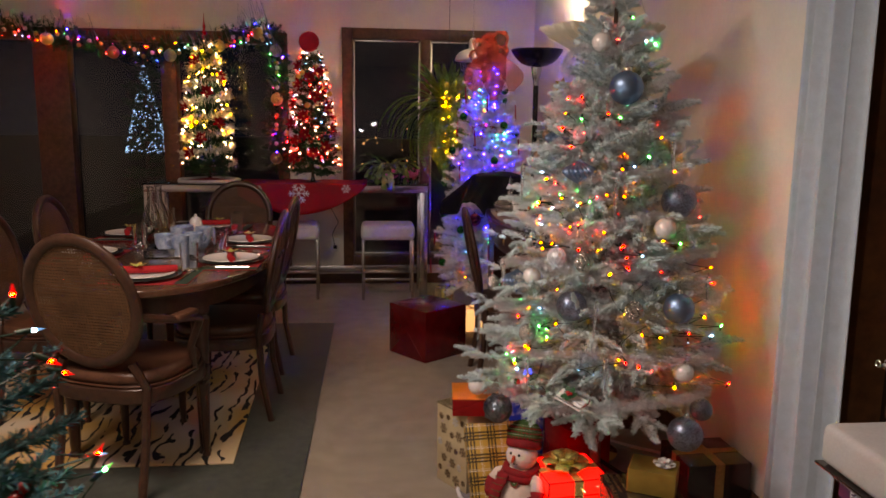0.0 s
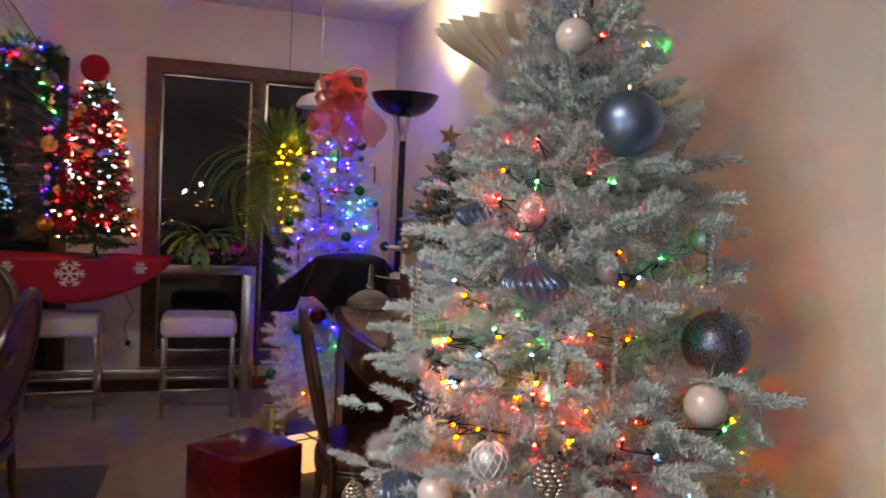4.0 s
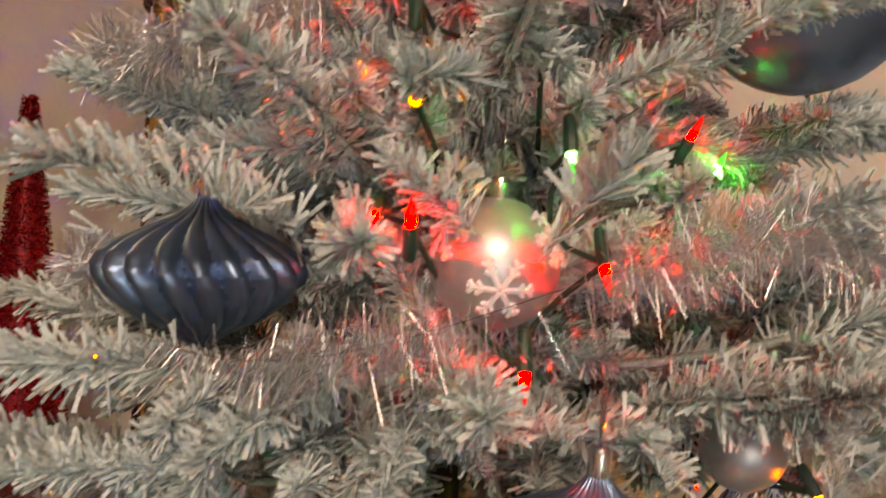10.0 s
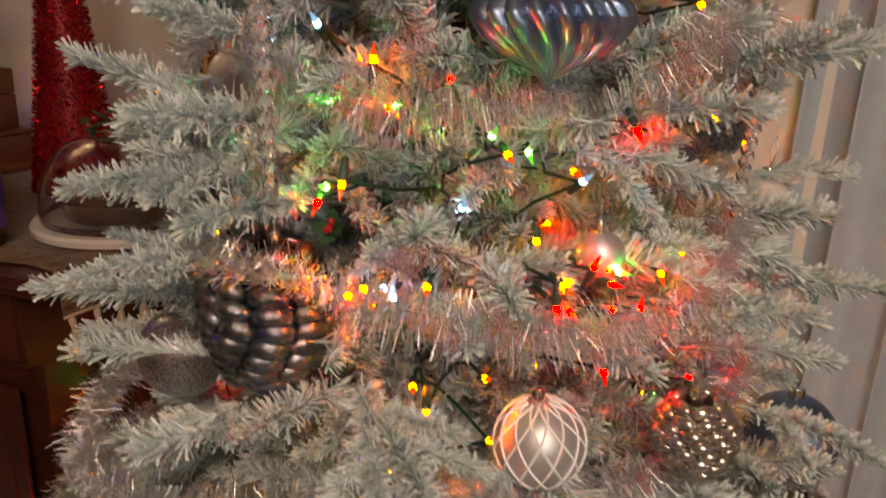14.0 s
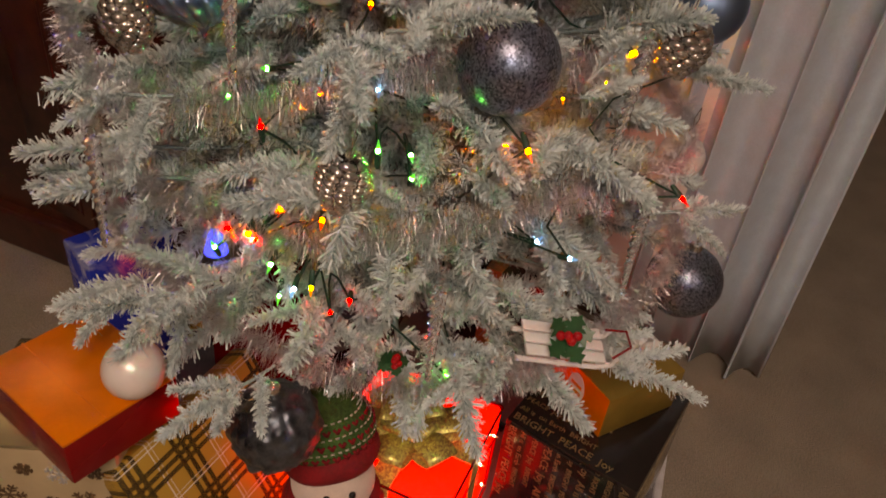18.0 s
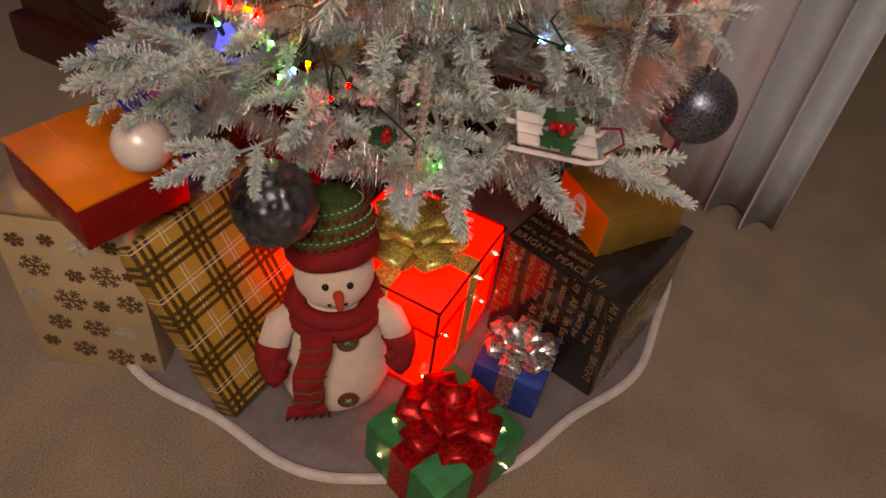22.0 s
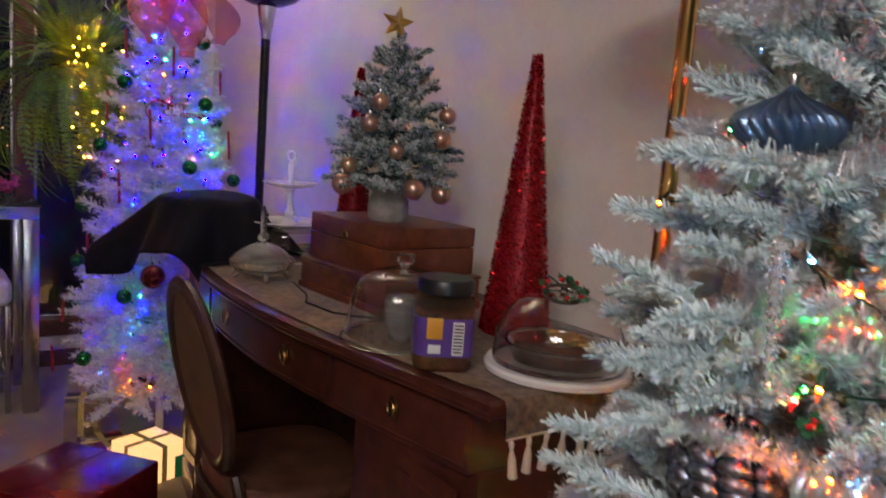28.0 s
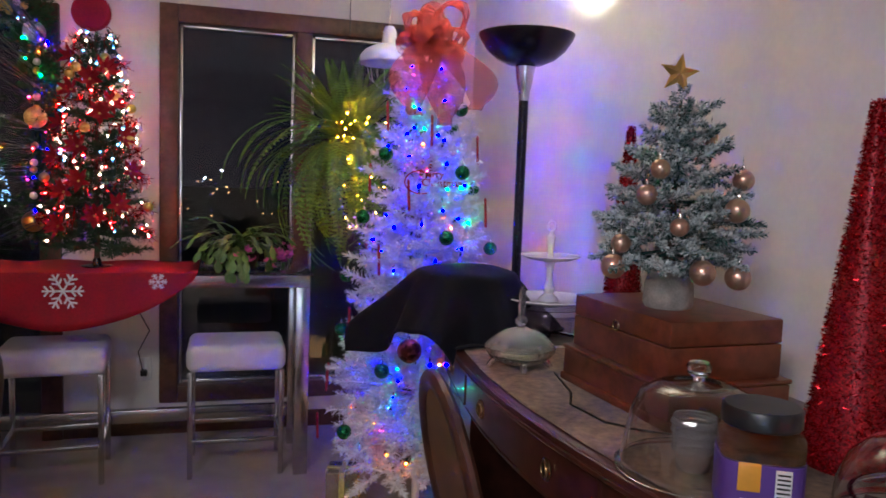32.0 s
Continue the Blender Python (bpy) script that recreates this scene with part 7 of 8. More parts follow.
# black cloth over a stand
blk = thing("black_cloth", (0, 0, 0), "black cloth draped over a stand at the desk's far end", "cloth")
grid = []
for i in range(49):
    row = []
    for j in range(49):
        u, w = 0.33 * (-1 + i / 24), 0.33 * (-1 + j / 24)
        ca, sa = math.cos(0.55), math.sin(0.55)
        u, w = u * ca - w * sa, u * sa + w * ca
        rad, ang = math.hypot(u, w), math.atan2(w, u)
        over_ = max(0.0, rad - 0.15)
        fold = math.sin(5 * ang + 0.6) + 0.5 * math.sin(9 * ang + 2)
        k = (min(rad, 0.15) + over_ * (0.55 + 0.16 * fold)) / (rad + 1e-6)
        z = 1.052 - 0.02 * (rad / 0.15) ** 2 * (rad < 0.15) - 0.02 * (rad >= 0.15) - over_ * (0.86 - 0.12 * fold) + 0.004 * math.sin(23 * u) * math.cos(19 * w)
        x, y = 0.955 + u * k, 4.37 + w * k
        row.append((x, y, max(z, DZ + 0.012) if x > bow(y) - 0.01 else z))
    grid.append(row)
solid(part("drape", sheet(B(), grid), M_BLACKCLOTH, blk), 0.002)
part("stand", lathe(B(), [(0.09, ZT), (0.092, ZT + 0.01), (0.03, ZT + 0.02), (0.02, ZT + 0.1), (0.13, 1.015), (0.135, 1.024), (0.002, 1.026)], 32, (0.955, 4.37, 0)), M_BLACKMET, blk)
# cable on the desk
cab = thing("cable", (0, 0, 0), "thin black lamp cable lying on the runner", "cable")
part("cord", tube(B(), [(1.02, 3.86, ZT + 0.003), (0.985, 3.7, ZT + 0.003), (0.945, 3.62, ZT + 0.003), (0.96, 3.5, ZT + 0.003), (1.02, 3.44, ZT + 0.003), (1.10, 3.38, ZT + 0.003), (1.2, 3.42, ZT + 0.003)], 0.0022, 6), M_BLACK, cab)

# ---- white tree, console, windows: the far end of the room ----
M_GREENBALL = glitter("green_glitter", (0.02, 0.22, 0.06), 0.25, 380)
M_REDSTICK = mat("red_twisted_stick", (0.40, 0.012, 0.03), 0.3, vary=0.3, grain=60, coat=0.5)
sites = []
for k in range(46):
    z = 0.3 + 1.3 * (k + 0.5) / 46
    a = 2.39996 * k + 0.4
    sites.append((wt_r(z) * 1.02, a, z))
for k, (r, a, z) in enumerate(sites):
    at = (WTX + r * math.cos(a), WTY + r * math.sin(a), z)
    if k % 2 == 0:
        bauble(at, 0.026 if k % 8 else 0.034, M_GREENBALL, "green glitter ball on the white tree", "balls on the white tree", 0.02)
    else:
        s = thing("twisted_stick", pose(*at, rnd.uniform(-4, 4), rnd.uniform(-4, 4), 0), "red twisted stick ornament on the white tree", "ornament", "red sticks on the white tree")
        part("stick", lathe(B(), [(0.001, -0.055)] + [(0.0045 + 0.001 * (i % 2), -0.05 + 0.1 * i / 16) for i in range(17)] + [(0.001, 0.055)], 8), M_REDSTICK, s)
bauble((0.862, 4.672, 0.722), 0.042, glitter("red_green_mosaic", (0.25, 0.05, 0.03), 0.3, 60), "large red and green mosaic ball on the white tree", "balls on the white tree")
sp = []
for k in range(150):
    z = rnd.uniform(0.25, 1.72)
    a = rnd.uniform(0, 2 * math.pi)
    r = wt_r(z) * rnd.uniform(0.35, 0.8)
    sp.append((rnd.choice(("deep_blue",) * 7 + ("amber", "pink", "ice_blue", "green")), r * math.cos(a), r * math.sin(a), z))
lights("string_lights", (WTX, WTY, 0), sp, "mostly blue mini lights on white wire in the white tree", 1.15, 0.0012, M_WHITEMET)
M_ORGANZA = mat("orange_organza", (0.88, 0.10, 0.03), 0.6, vary=0.1, grain=300, alpha=0.36)
ow = thing("organza_bow", (WTX, WTY - 0.02, 1.79), "large sheer orange-red organza bow on the white tree's top", "bow")


def organza_loop(angle, lean, length, width, ph):
    """A puffed loop of crinkled sheer ribbon, its plane fanned round the y axis."""
    g = []
    for i in range(25):
        t = 2 * math.pi * i / 24
        along, out = length * 0.5 * (1 - math.cos(t)), length * 0.30 * math.sin(t)
        pinch = 0.25 + 0.75 * (along / length) ** 0.7
        row = []
        for j in range(9):
            e = -1 + j / 4
            rip = 0.011 * math.sin(5 * e + ph + 2 * t) * pinch
            row.append((out + rip, e * width * 0.5 * pinch, along + 0.012 * math.cos(7 * e + ph) * pinch))
        g.append(row)
    ob = part("bow_loop", sheet(B(), g), M_ORGANZA, ow)
    solid(ob, 0.0006)
    ob.matrix_basis = pose(0, -0.03, -0.02) @ pose(0, 0, 0, 0, angle, 0) @ pose(0, 0, 0, lean, 0, 0)
    return ob


for k, (an, le, ln, wd) in enumerate(((28, 5, 0.21, 0.09), (-8, -8, 0.17, 0.1), (-42, 10, 0.17, 0.12), (-80, 5, 0.15, 0.12), (62, 18, 0.14, 0.1), (-20, 40, 0.13, 0.1), (20, 45, 0.12, 0.1), (-60, 45, 0.14, 0.11), (100, 30, 0.12, 0.1), (-110, 30, 0.12, 0.1), (0, 80, 0.10, 0.09))):
    organza_loop(an, le, ln * 0.88, wd * 0.9, 1.3 * k)
for s, l in ((-0.8, 0.27), (1.0, 0.24), (0.1, 0.3)):
    g = []
    for i in range(21):
        u = i / 20
        wd = 0.03 + 0.05 * math.sin(math.pi * min(1, 0.1 + u)) ** 0.8
        g.append([(s * (0.02 + 0.12 * math.sin(u * 2.2)) + e * wd, -0.07 - 0.10 * u ** 0.8 - 0.014 * math.sin(7 * u + 4 * e), 0.0 - l * u) for e in (-1, -0.5, 0, 0.5, 1)])
    solid(part("tail", sheet(B(), g), M_ORGANZA, ow), 0.0006)
sg = thing("merry_sign", pose(0.905, 4.755, 1.281, 0, 0, 4), "small red ornament spelling Merry Christmas on the white tree", "ornament")
words("Merry", 0.036, pose(-0.008, 0, 0.030, 90, 0, 0), sg, M_BERRY, "script")
words("Christmas", 0.036, pose(0.0, 0, 0.0, 90, 0, 0), sg, M_BERRY, "script")
part("flourish", tube(B(), [(0.06 * math.cos(k * 0.3), 0, 0.012 + 0.04 * math.sin(k * 0.3)) for k in range(5, 18)], 0.0022, 6), M_BERRY, sg)
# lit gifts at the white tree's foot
# no bulb inside: the cream paper itself is made to glow
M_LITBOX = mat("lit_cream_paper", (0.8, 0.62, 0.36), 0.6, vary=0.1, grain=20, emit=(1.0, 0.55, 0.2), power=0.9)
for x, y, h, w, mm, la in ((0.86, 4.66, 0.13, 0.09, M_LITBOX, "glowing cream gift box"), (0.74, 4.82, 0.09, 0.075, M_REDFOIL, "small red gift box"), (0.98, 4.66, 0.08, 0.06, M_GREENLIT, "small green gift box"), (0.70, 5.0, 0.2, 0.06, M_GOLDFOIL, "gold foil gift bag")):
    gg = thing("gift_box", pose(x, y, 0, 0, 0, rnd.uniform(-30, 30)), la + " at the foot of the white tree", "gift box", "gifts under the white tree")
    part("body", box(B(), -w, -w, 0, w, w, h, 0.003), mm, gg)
    ribboned(gg, w, w, h, M_GLGOLD, 0.01)

# pendant lamp on a chain
pn = thing("pendant_lamp", (0.945, 5.56, 0), "white metal pendant plant lamp on a chain, unlit", "lamp")
shell("shade", [(0.135, 1.805), (0.135, 1.813), (0.128, 1.838), (0.105, 1.866), (0.065, 1.886), (0.034, 1.894), (0.03, 1.945), (0.02, 1.968), (0.006, 1.972)], pn, M_WHITEMET, 0.002, "white enamel shade")
part("lamp_bulb", ball(B(), 0.03, (0, 0, 1.835), 16), M_WHITEMET, pn)
links = (ZC - 1.975) / 0.027
lm = tube(B(), [(0.0055 * math.cos(k * 0.7854), 0, 0.0165 * math.sin(k * 0.7854)) for k in range(8)], 0.0014, 5, True)
lk = part("link", lm, M_CAP, pn)
lk.matrix_basis = pose(0, 0, 1.985)
for k in range(1, int(links)):
    sub("link", lk.data, pn, pose(0, 0, 1.985 + 0.027 * k, 0, 0, 90 * (k % 2)))
part("cord", tube(B(), [(0.02, 0, 1.965), (0.045, 0, 1.955), (0.05, 0, 1.92), (0.035, 0, 1.90)], 0.003, 6), M_BLACK, pn)
fl_ = thing("wire_cage", (0.945, 5.56, 0), "white wire cage under the pendant lamp", "lamp guard")
for k in range(8):
    a = k * math.pi / 4
    part("wire", tube(B(), [(0.1 * math.cos(a), 0.1 * math.sin(a), 1.814), (0.085 * math.cos(a), 0.085 * math.sin(a), 1.74), (0.04 * math.cos(a), 0.04 * math.sin(a), 1.70)], 0.0014, 4), M_WHITEMET, fl_)

# hanging fern and potted plant
M_FERN = mat("fern_green", (0.16, 0.32, 0.05), 0.6, vary=0.35, grain=20, random=0.25)
M_CACTUS = mat("plant_green", (0.17, 0.31, 0.08), 0.5, vary=0.3, grain=30, random=0.2)
M_PINK = mat("pink_petals", (0.55, 0.10, 0.30), 0.6, vary=0.25, grain=40)
M_POT = mat("dark_plastic_pot", (0.03, 0.03, 0.028), 0.5, vary=0.2)


def frond(length, droop, n=34, leaf=0.045, rise=0.5):
    """A fern frond along +x: midrib with paired leaflets."""
    P = []
    x, z, a = 0.0, 0.0, rise
    for i in range(n + 1):
        P.append((x, 0, z))
        x += length / n * math.cos(a)
        z += length / n * math.sin(a)
        a -= droop / n
    bm = B()
    tube(bm, P[::3] + [P[-1]], 0.0016, 4)
    for i in range(2, n):
        u = i / n
        l = leaf * math.sin(math.pi * min(1, 0.15 + 0.85 * u)) ** 0.7 * (1 - 0.5 * u)
        p = Vector(P[i])
        d = (Vector(P[i + 1]) - p).normalized()
        for s in (-1, 1):
            w = d * 0.0065
            tip_ = p + Vector((d.x * l * 0.3, s * l, d.z * l * 0.3 - 0.12 * l))
            mid = p.lerp(tip_, 0.45)
            vs = [bm.verts.new(q) for q in (p, mid - w * 0.8, tip_, mid + w)]
            bm.faces.new(vs if s > 0 else list(reversed(vs)))
    return bm


fern = thing("hanging_fern", (0.76, 5.50, 1.46), "large green hanging fern with yellow lights in front of the window", "plant")
part("basket", lathe(B(), [(0.06, -0.09), (0.10, -0.04), (0.115, 0.0), (0.11, 0.0), (0.05, -0.02)], 24), M_POT, fern)
fm = []
for l, d in ((0.38, 1.0), (0.46, 1.5), (0.58, 1.9), (0.68, 2.2), (0.38, 0.7)):
    tmp = part("frond", frond(l, d, 28, 0.05), M_FERN, smooth=False)
    fm.append(tmp.data)
    bpy.data.objects.remove(tmp)
for k in range(230):
    a = 360 * k / 230 * 7 + rnd.uniform(-14, 14)
    up_ = k % 3 == 0
    sub("frond", rnd.choice(fm[4:] if up_ else fm[:4]), fern, pose(0.04 * math.cos(radians(a)), 0.04 * math.sin(radians(a)), 0.01, 0, -rnd.uniform(10, 55) if up_ else rnd.uniform(-15, 75), a) @ Matrix.Scale(rnd.uniform(0.75, 1.05), 4))
part("hanger", tube(B(), [(0.1, 0, 0), (0.0, 0, 0.4), (0, 0, ZC - 1.5)], 0.002, 5), M_POT, fern)
lights("string_lights", (0.80, 5.40, 1.15), [("yellow", rnd.uniform(-0.10, 0.12), rnd.uniform(-0.16, 0.05), rnd.uniform(-0.1, 0.42)) for _ in range(44)], "small warm yellow lights hung in the fern", 0.9, 0.001)
low = thing("floor_plant", (1.16, 5.72, 0), "dark leafy plant on the floor under the fern", "plant")
part("pot", lathe(B(), [(0.09, 0), (0.12, 0.2), (0.125, 0.22), (0.11, 0.21)], 24), M_POT, low)
for k in range(16):
    sub("leaf", rnd.choice(fm), low, pose(0, 0, 0.2, 0, -rnd.uniform(10, 60), 22.5 * k + rnd.uniform(-9, 9)) @ Matrix.Scale(0.7, 4))
pc = thing("potted_plant", (0.32, 5.62, CZ), "leafy potted cactus with pink flowers on the console", "plant")
part("pot", lathe(B(), [(0.06, 0), (0.085, 0.07), (0.09, 0.075), (0.07, 0.06)], 24), M_POT, pc)
seg_m = []
for t in range(3):
    bm = B()
    x, z, a = 0.0, 0.0, 1.1
    for i in range(6):
        l = 0.036
        nx, nz = x + l * math.cos(a), z + l * math.sin(a)
        row = []
        for j in range(4):
            u = j / 3
            w = 0.012 * math.sin(math.pi * (0.12 + 0.76 * u))
            px, pz = x + (nx - x) * u, z + (nz - z) * u
            row.append([(px, -w, pz), (px, 0, pz + 0.002), (px, w, pz)])
        sheet(bm, row)
        x, z, a = nx, nz, a - 0.34 - 0.1 * t
    tmp = part("stem", bm, M_CACTUS, smooth=False)
    seg_m.append(tmp.data)
    bpy.data.objects.remove(tmp)
for k in range(70):
    r = 0.05 * math.sqrt(rnd.random())
    sub("stem", rnd.choice(seg_m), pc, pose(r * math.cos(k), r * math.sin(k), 0.06, 0, -rnd.uniform(-35, 25), k * 137.5) @ Matrix.Scale(rnd.uniform(0.95, 1.5), 4))
bl_m = B()
for k in range(6):
    row = []
    for j in range(4):
        u = j / 3
        w = 0.006 * math.sin(math.pi * (0.1 + 0.85 * u))
        row.append([(0.022 * u, -w, 0.006 * u), (0.022 * u, w, 0.006 * u)])
    n0 = len(bl_m.verts)
    sheet(bl_m, row)
    bl_m.verts.ensure_lookup_table()
    bmesh.ops.transform(bl_m, matrix=pose(0, 0, 0, 0, -25, 60 * k), verts=bl_m.verts[n0:])
tmp = part("blossom", bl_m, M_PINK)
blm = tmp.data
bpy.data.objects.remove(tmp)
for k in range(26):
    a = rnd.uniform(-2.6, 0.5)
    r = rnd.uniform(0.11, 0.2)
    sub("blossom", blm, pc, pose(r * math.cos(a) + 0.05, r * math.sin(a), rnd.uniform(0.01, 0.1), rnd.uniform(-60, 60), rnd.uniform(-60, 60), rnd.uniform(0, 360)) @ Matrix.Scale(rnd.uniform(0.8, 1.4), 4))

# two decorated trees on the console
def small_tree(name_at, h, rb, label, tin, tin_label, balls, bl_, bulbs, seed, taper=0.66, fibres=3600):
    x, y = name_at
    ob = thing("tabletop_tree", (x, y, CZ), label, "christmas tree")
    part("trunk", tube(B(), [(0, 0, 0.0), (0, 0, h)], 0.012, 8, r1=0.004), M_BARK, ob)
    part("base", lathe(B(), [(0.06, 0.0), (0.062, 0.008), (0.02, 0.014), (0.014, 0.04)], 20), M_BLACKMET, ob)
    rf = interp([0.1, 0.2, h * 0.6, h * 0.9, h], [rb, rb, rb * taper, rb * 0.42, 0.03])
    ks = [sprig(rng.uniform(0.06, 0.08), 60, 0.026, 0.0013) for _ in range(4)]
    foliage(ob, (0, 0), rf, 0.09, h - 0.03, 0.06, lambda z: max(5, round(9 * rf(z) / rb + 1)), ks, M_PINE, 5, 1.0, (0.0, 0.5))
    pts = []
    for i in range(200):
        u = i / 199
        z = 0.14 + (h - 0.2) * u
        a = 2 * math.pi * 7 * u
        pts.append((rf(z) * 0.95 * math.cos(a), rf(z) * 0.95 * math.sin(a), z))
    tinsel("tinsel_garland", (x, y, CZ), pts, fibres, 0.036, tin, tin_label, 0.0013, loose=0.014)
    ls = []
    for k in range(bulbs):
        z = rnd.uniform(0.12, h - 0.05)
        a = rnd.uniform(math.pi, 2 * math.pi) if k % 4 else rnd.uniform(0, math.pi)
        r = rf(z) * rnd.uniform(0.8, 1.08)
        ls.append((rnd.choice(seed), r * math.cos(a), r * math.sin(a), z))
    lights("string_lights", (x, y, CZ), ls, "warm mini lights wound through a small tree", 1.2, 0.001)
    for k in range(balls):
        z = rnd.uniform(0.15, h - 0.1)
        a = rnd.uniform(math.pi * 0.9, 2.1 * math.pi)
        r = rf(z) * 1.05
        bauble((x + r * math.cos(a), y + r * math.sin(a), CZ + z), 0.02, bl_, "small ball on a console tree", "balls on the console trees", 0.012)
    return ob, rf


M_GOLDTIN = mat("pale_gold_tinsel", (0.80, 0.77, 0.60), 0.35, 0.6, vary=0.1)
M_REDVEL = mat("red_velvet", (0.34, 0.003, 0.012), 0.75, vary=0.15, grain=120, bump=0.2)
gt, gt_r = small_tree((-1.04, 5.70), 1.08, 0.185, "narrow green tree with pale gold tinsel and red bows", M_GOLDTIN, "pale gold mesh garland on a narrow tree", 6, M_GOLD, 140, ("white", "white", "white", "yellow"), 0.85, 8000)
rt, rt_r = small_tree((-0.26, 5.66), 1.02, 0.215, "small green tree thick with red tinsel and lights", M_TINSELRED, "thick red tinsel garland on a small tree", 10, M_GOLD, 120, ("white", "white", "red", "white", "ice_blue"))


def poinsettia(m, size, group):
    ob = thing("poinsettia", m, "red fabric poinsettia on a console tree", "flower", group)
    bm = B()
    for k in range(10):
        row = []
        for j in range(5):
            u = j / 4
            w = size * 0.2 * math.sin(math.pi * (0.06 + 0.92 * u))
            row.append([(size * u, -w, 0.2 * size * u), (size * u, 0, 0.14 * size * u), (size * u, w, 0.2 * size * u)])
        n0 = len(bm.verts)
        sheet(bm, row)
        bm.verts.ensure_lookup_table()
        bmesh.ops.transform(bm, matrix=pose(0, 0, 0, 0, -12 - 20 * (k % 2), 36 * k), verts=bm.verts[n0:])
    part("petals", bm, M_REDVEL, ob)
    part("centre", ball(B(), size * 0.1, (0, 0, 0.03 * size), 8), M_GOLD, ob)
    return ob


for (x, y, rf, h, n) in ((-1.04, 5.70, gt_r, 1.08, 7), (-0.26, 5.66, rt_r, 1.02, 16)):
    for k in range(n):
        z = 0.16 + (h - 0.3) * (k + 0.5) / n
        a = -math.pi / 2 + (k % 3 - 1) * 0.75 + rnd.uniform(-0.3, 0.3)
        r = rf(z) * 1.0
        poinsettia(pose(x + r * math.cos(a), y + r * math.sin(a), CZ + z) @ pose(0, 0, 0, 0, 0, math.degrees(a)) @ pose(0, 0, 0, 0, 75, 0), 0.058, "poinsettias on the console trees")
fin = thing("finial", (-1.04, 5.70, CZ + 1.08), "pointed dark red finial on the narrow tree", "finial")
part("spike", lathe(B(), [(0.01, 0), (0.018, 0.02), (0.008, 0.04), (0.012, 0.06), (0.004, 0.1), (0.001, 0.16)], 14), M_BERRY, fin)
rbw = thing("velvet_bow", (-0.27, 5.62, CZ + 1.04), "round red velvet bow on the red tree's top", "bow")
part("velvet_puff", slab(B(), oval(0.075, 0.075, 24), -0.02, 0.02, 0.012), M_REDVEL, rbw).rotation_euler = (radians(80), 0, 0)
# skirts on the console
sk1 = thing("tree_skirt", (0, 0, 0), "red velvet tree skirt with a white snowflake hanging over the console", "tree skirt")
g = []
for i in range(25):
    u = i / 24
    x = -0.80 + 0.95 * u
    row = []
    d = 0.225 * math.sin(math.pi * min(1.0, max(0.0, 0.08 + 0.9 * u))) ** 0.75
    for j in range(15):
        w = j / 14
        if w < 0.5:
            row.append((x, 5.86 - (5.86 - 5.445) * (w / 0.5), CZ + 0.004 + 0.004 * math.sin(20 * u)))
        else:
            s = (w - 0.5) / 0.5
            row.append((x + 0.03 * s * (0.5 - u), 5.44 - 0.014 * s - 0.012 * math.sin(17 * u) * s, CZ + 0.002 - d * s))
    g.append(row)
solid(part("velvet", sheet(B(), g), M_REDVEL, sk1), 0.003, 1.0)
for x, y, dz, r, w in ((-0.345, 5.418, 0.065, 0.075, 0.007), (-0.64, 5.427, 0.035, 0.03, 0.004), (0.0, 5.427, 0.03, 0.035, 0.004)):
    sf = B()
    snowflake(sf, face_pose((x, y, CZ - dz), (1, 0, 0), (0, 0, 1)), r, w, 0.002)
    part("snowflake", sf, M_FROST, sk1, "white embroidered snowflake", smooth=False)
sk2 = thing("tree_skirt", (-1.04, 5.66, CZ), "small red felt skirt with a white fur edge on the console", "tree skirt")
part("felt", lathe(B(), [(0.03, 0.03), (0.12, 0.018), (0.2, 0.008), (0.21, 0.003)], 40, wob=lambda a, n: 1 + 0.04 * math.sin(7 * a)), M_RED, sk2)
part("fur", tube(B(), [(0.215 * (1 + 0.04 * math.sin(7 * a)) * math.cos(a), 0.215 * (1 + 0.04 * math.sin(7 * a)) * math.sin(a), 0.014) for a in (2 * math.pi * k / 60 for k in range(60))], 0.013, 8, True), M_FUR, sk2)

# garland over the doors
gl = thing("garland", (0, 0, 0), "green pine garland with beads, balls and coloured lights over the doors", "garland")
path = [(-3.55, 1.99), (-3.0, 2.02), (-2.6, 2.03), (-2.3, 1.99), (-2.0, 1.94), (-1.67, 1.87), (-1.41, 1.87), (-1.15, 1.90), (-0.93, 1.96), (-0.72, 2.03), (-0.60, 2.0), (-0.55, 1.85), (-0.555, 1.6), (-0.57, 1.3), (-0.575, 1.0)]
px = np.interp(np.linspace(0, 14, 110), range(15), [p[0] for p in path])
pz = np.interp(np.linspace(0, 14, 110), range(15), [p[1] for p in path])
GK = [sprig(0.075, 60, 0.024, 0.0011) for _ in range(4)]
A5 = [[], [], [], [], []]
for i in range(110):
    for s in range(4):
        d = np.array([rng.normal(0, 1), -abs(rng.normal(0, 0.6)) - 0.1, rng.normal(0, 0.8)])
        o = branch_arrays((px[i], YF - 0.05, pz[i]), d, 0.05, GK, 1, 1.0)
        for n_, q_ in zip(A5, o):
            n_.append(q_)
o = [np.concatenate(q_) for q_ in A5]
v, q, fl_v = needle_mesh(*o)
ft = fast("pine_foliage", v, q, 4, M_PINE, gl, attr=fl_v)
ft["kind"] = "stuff"
part("core", tube(B(), [(px[i], YF - 0.045, pz[i]) for i in range(0, 110, 3)], 0.012, 6), M_PINE, gl)
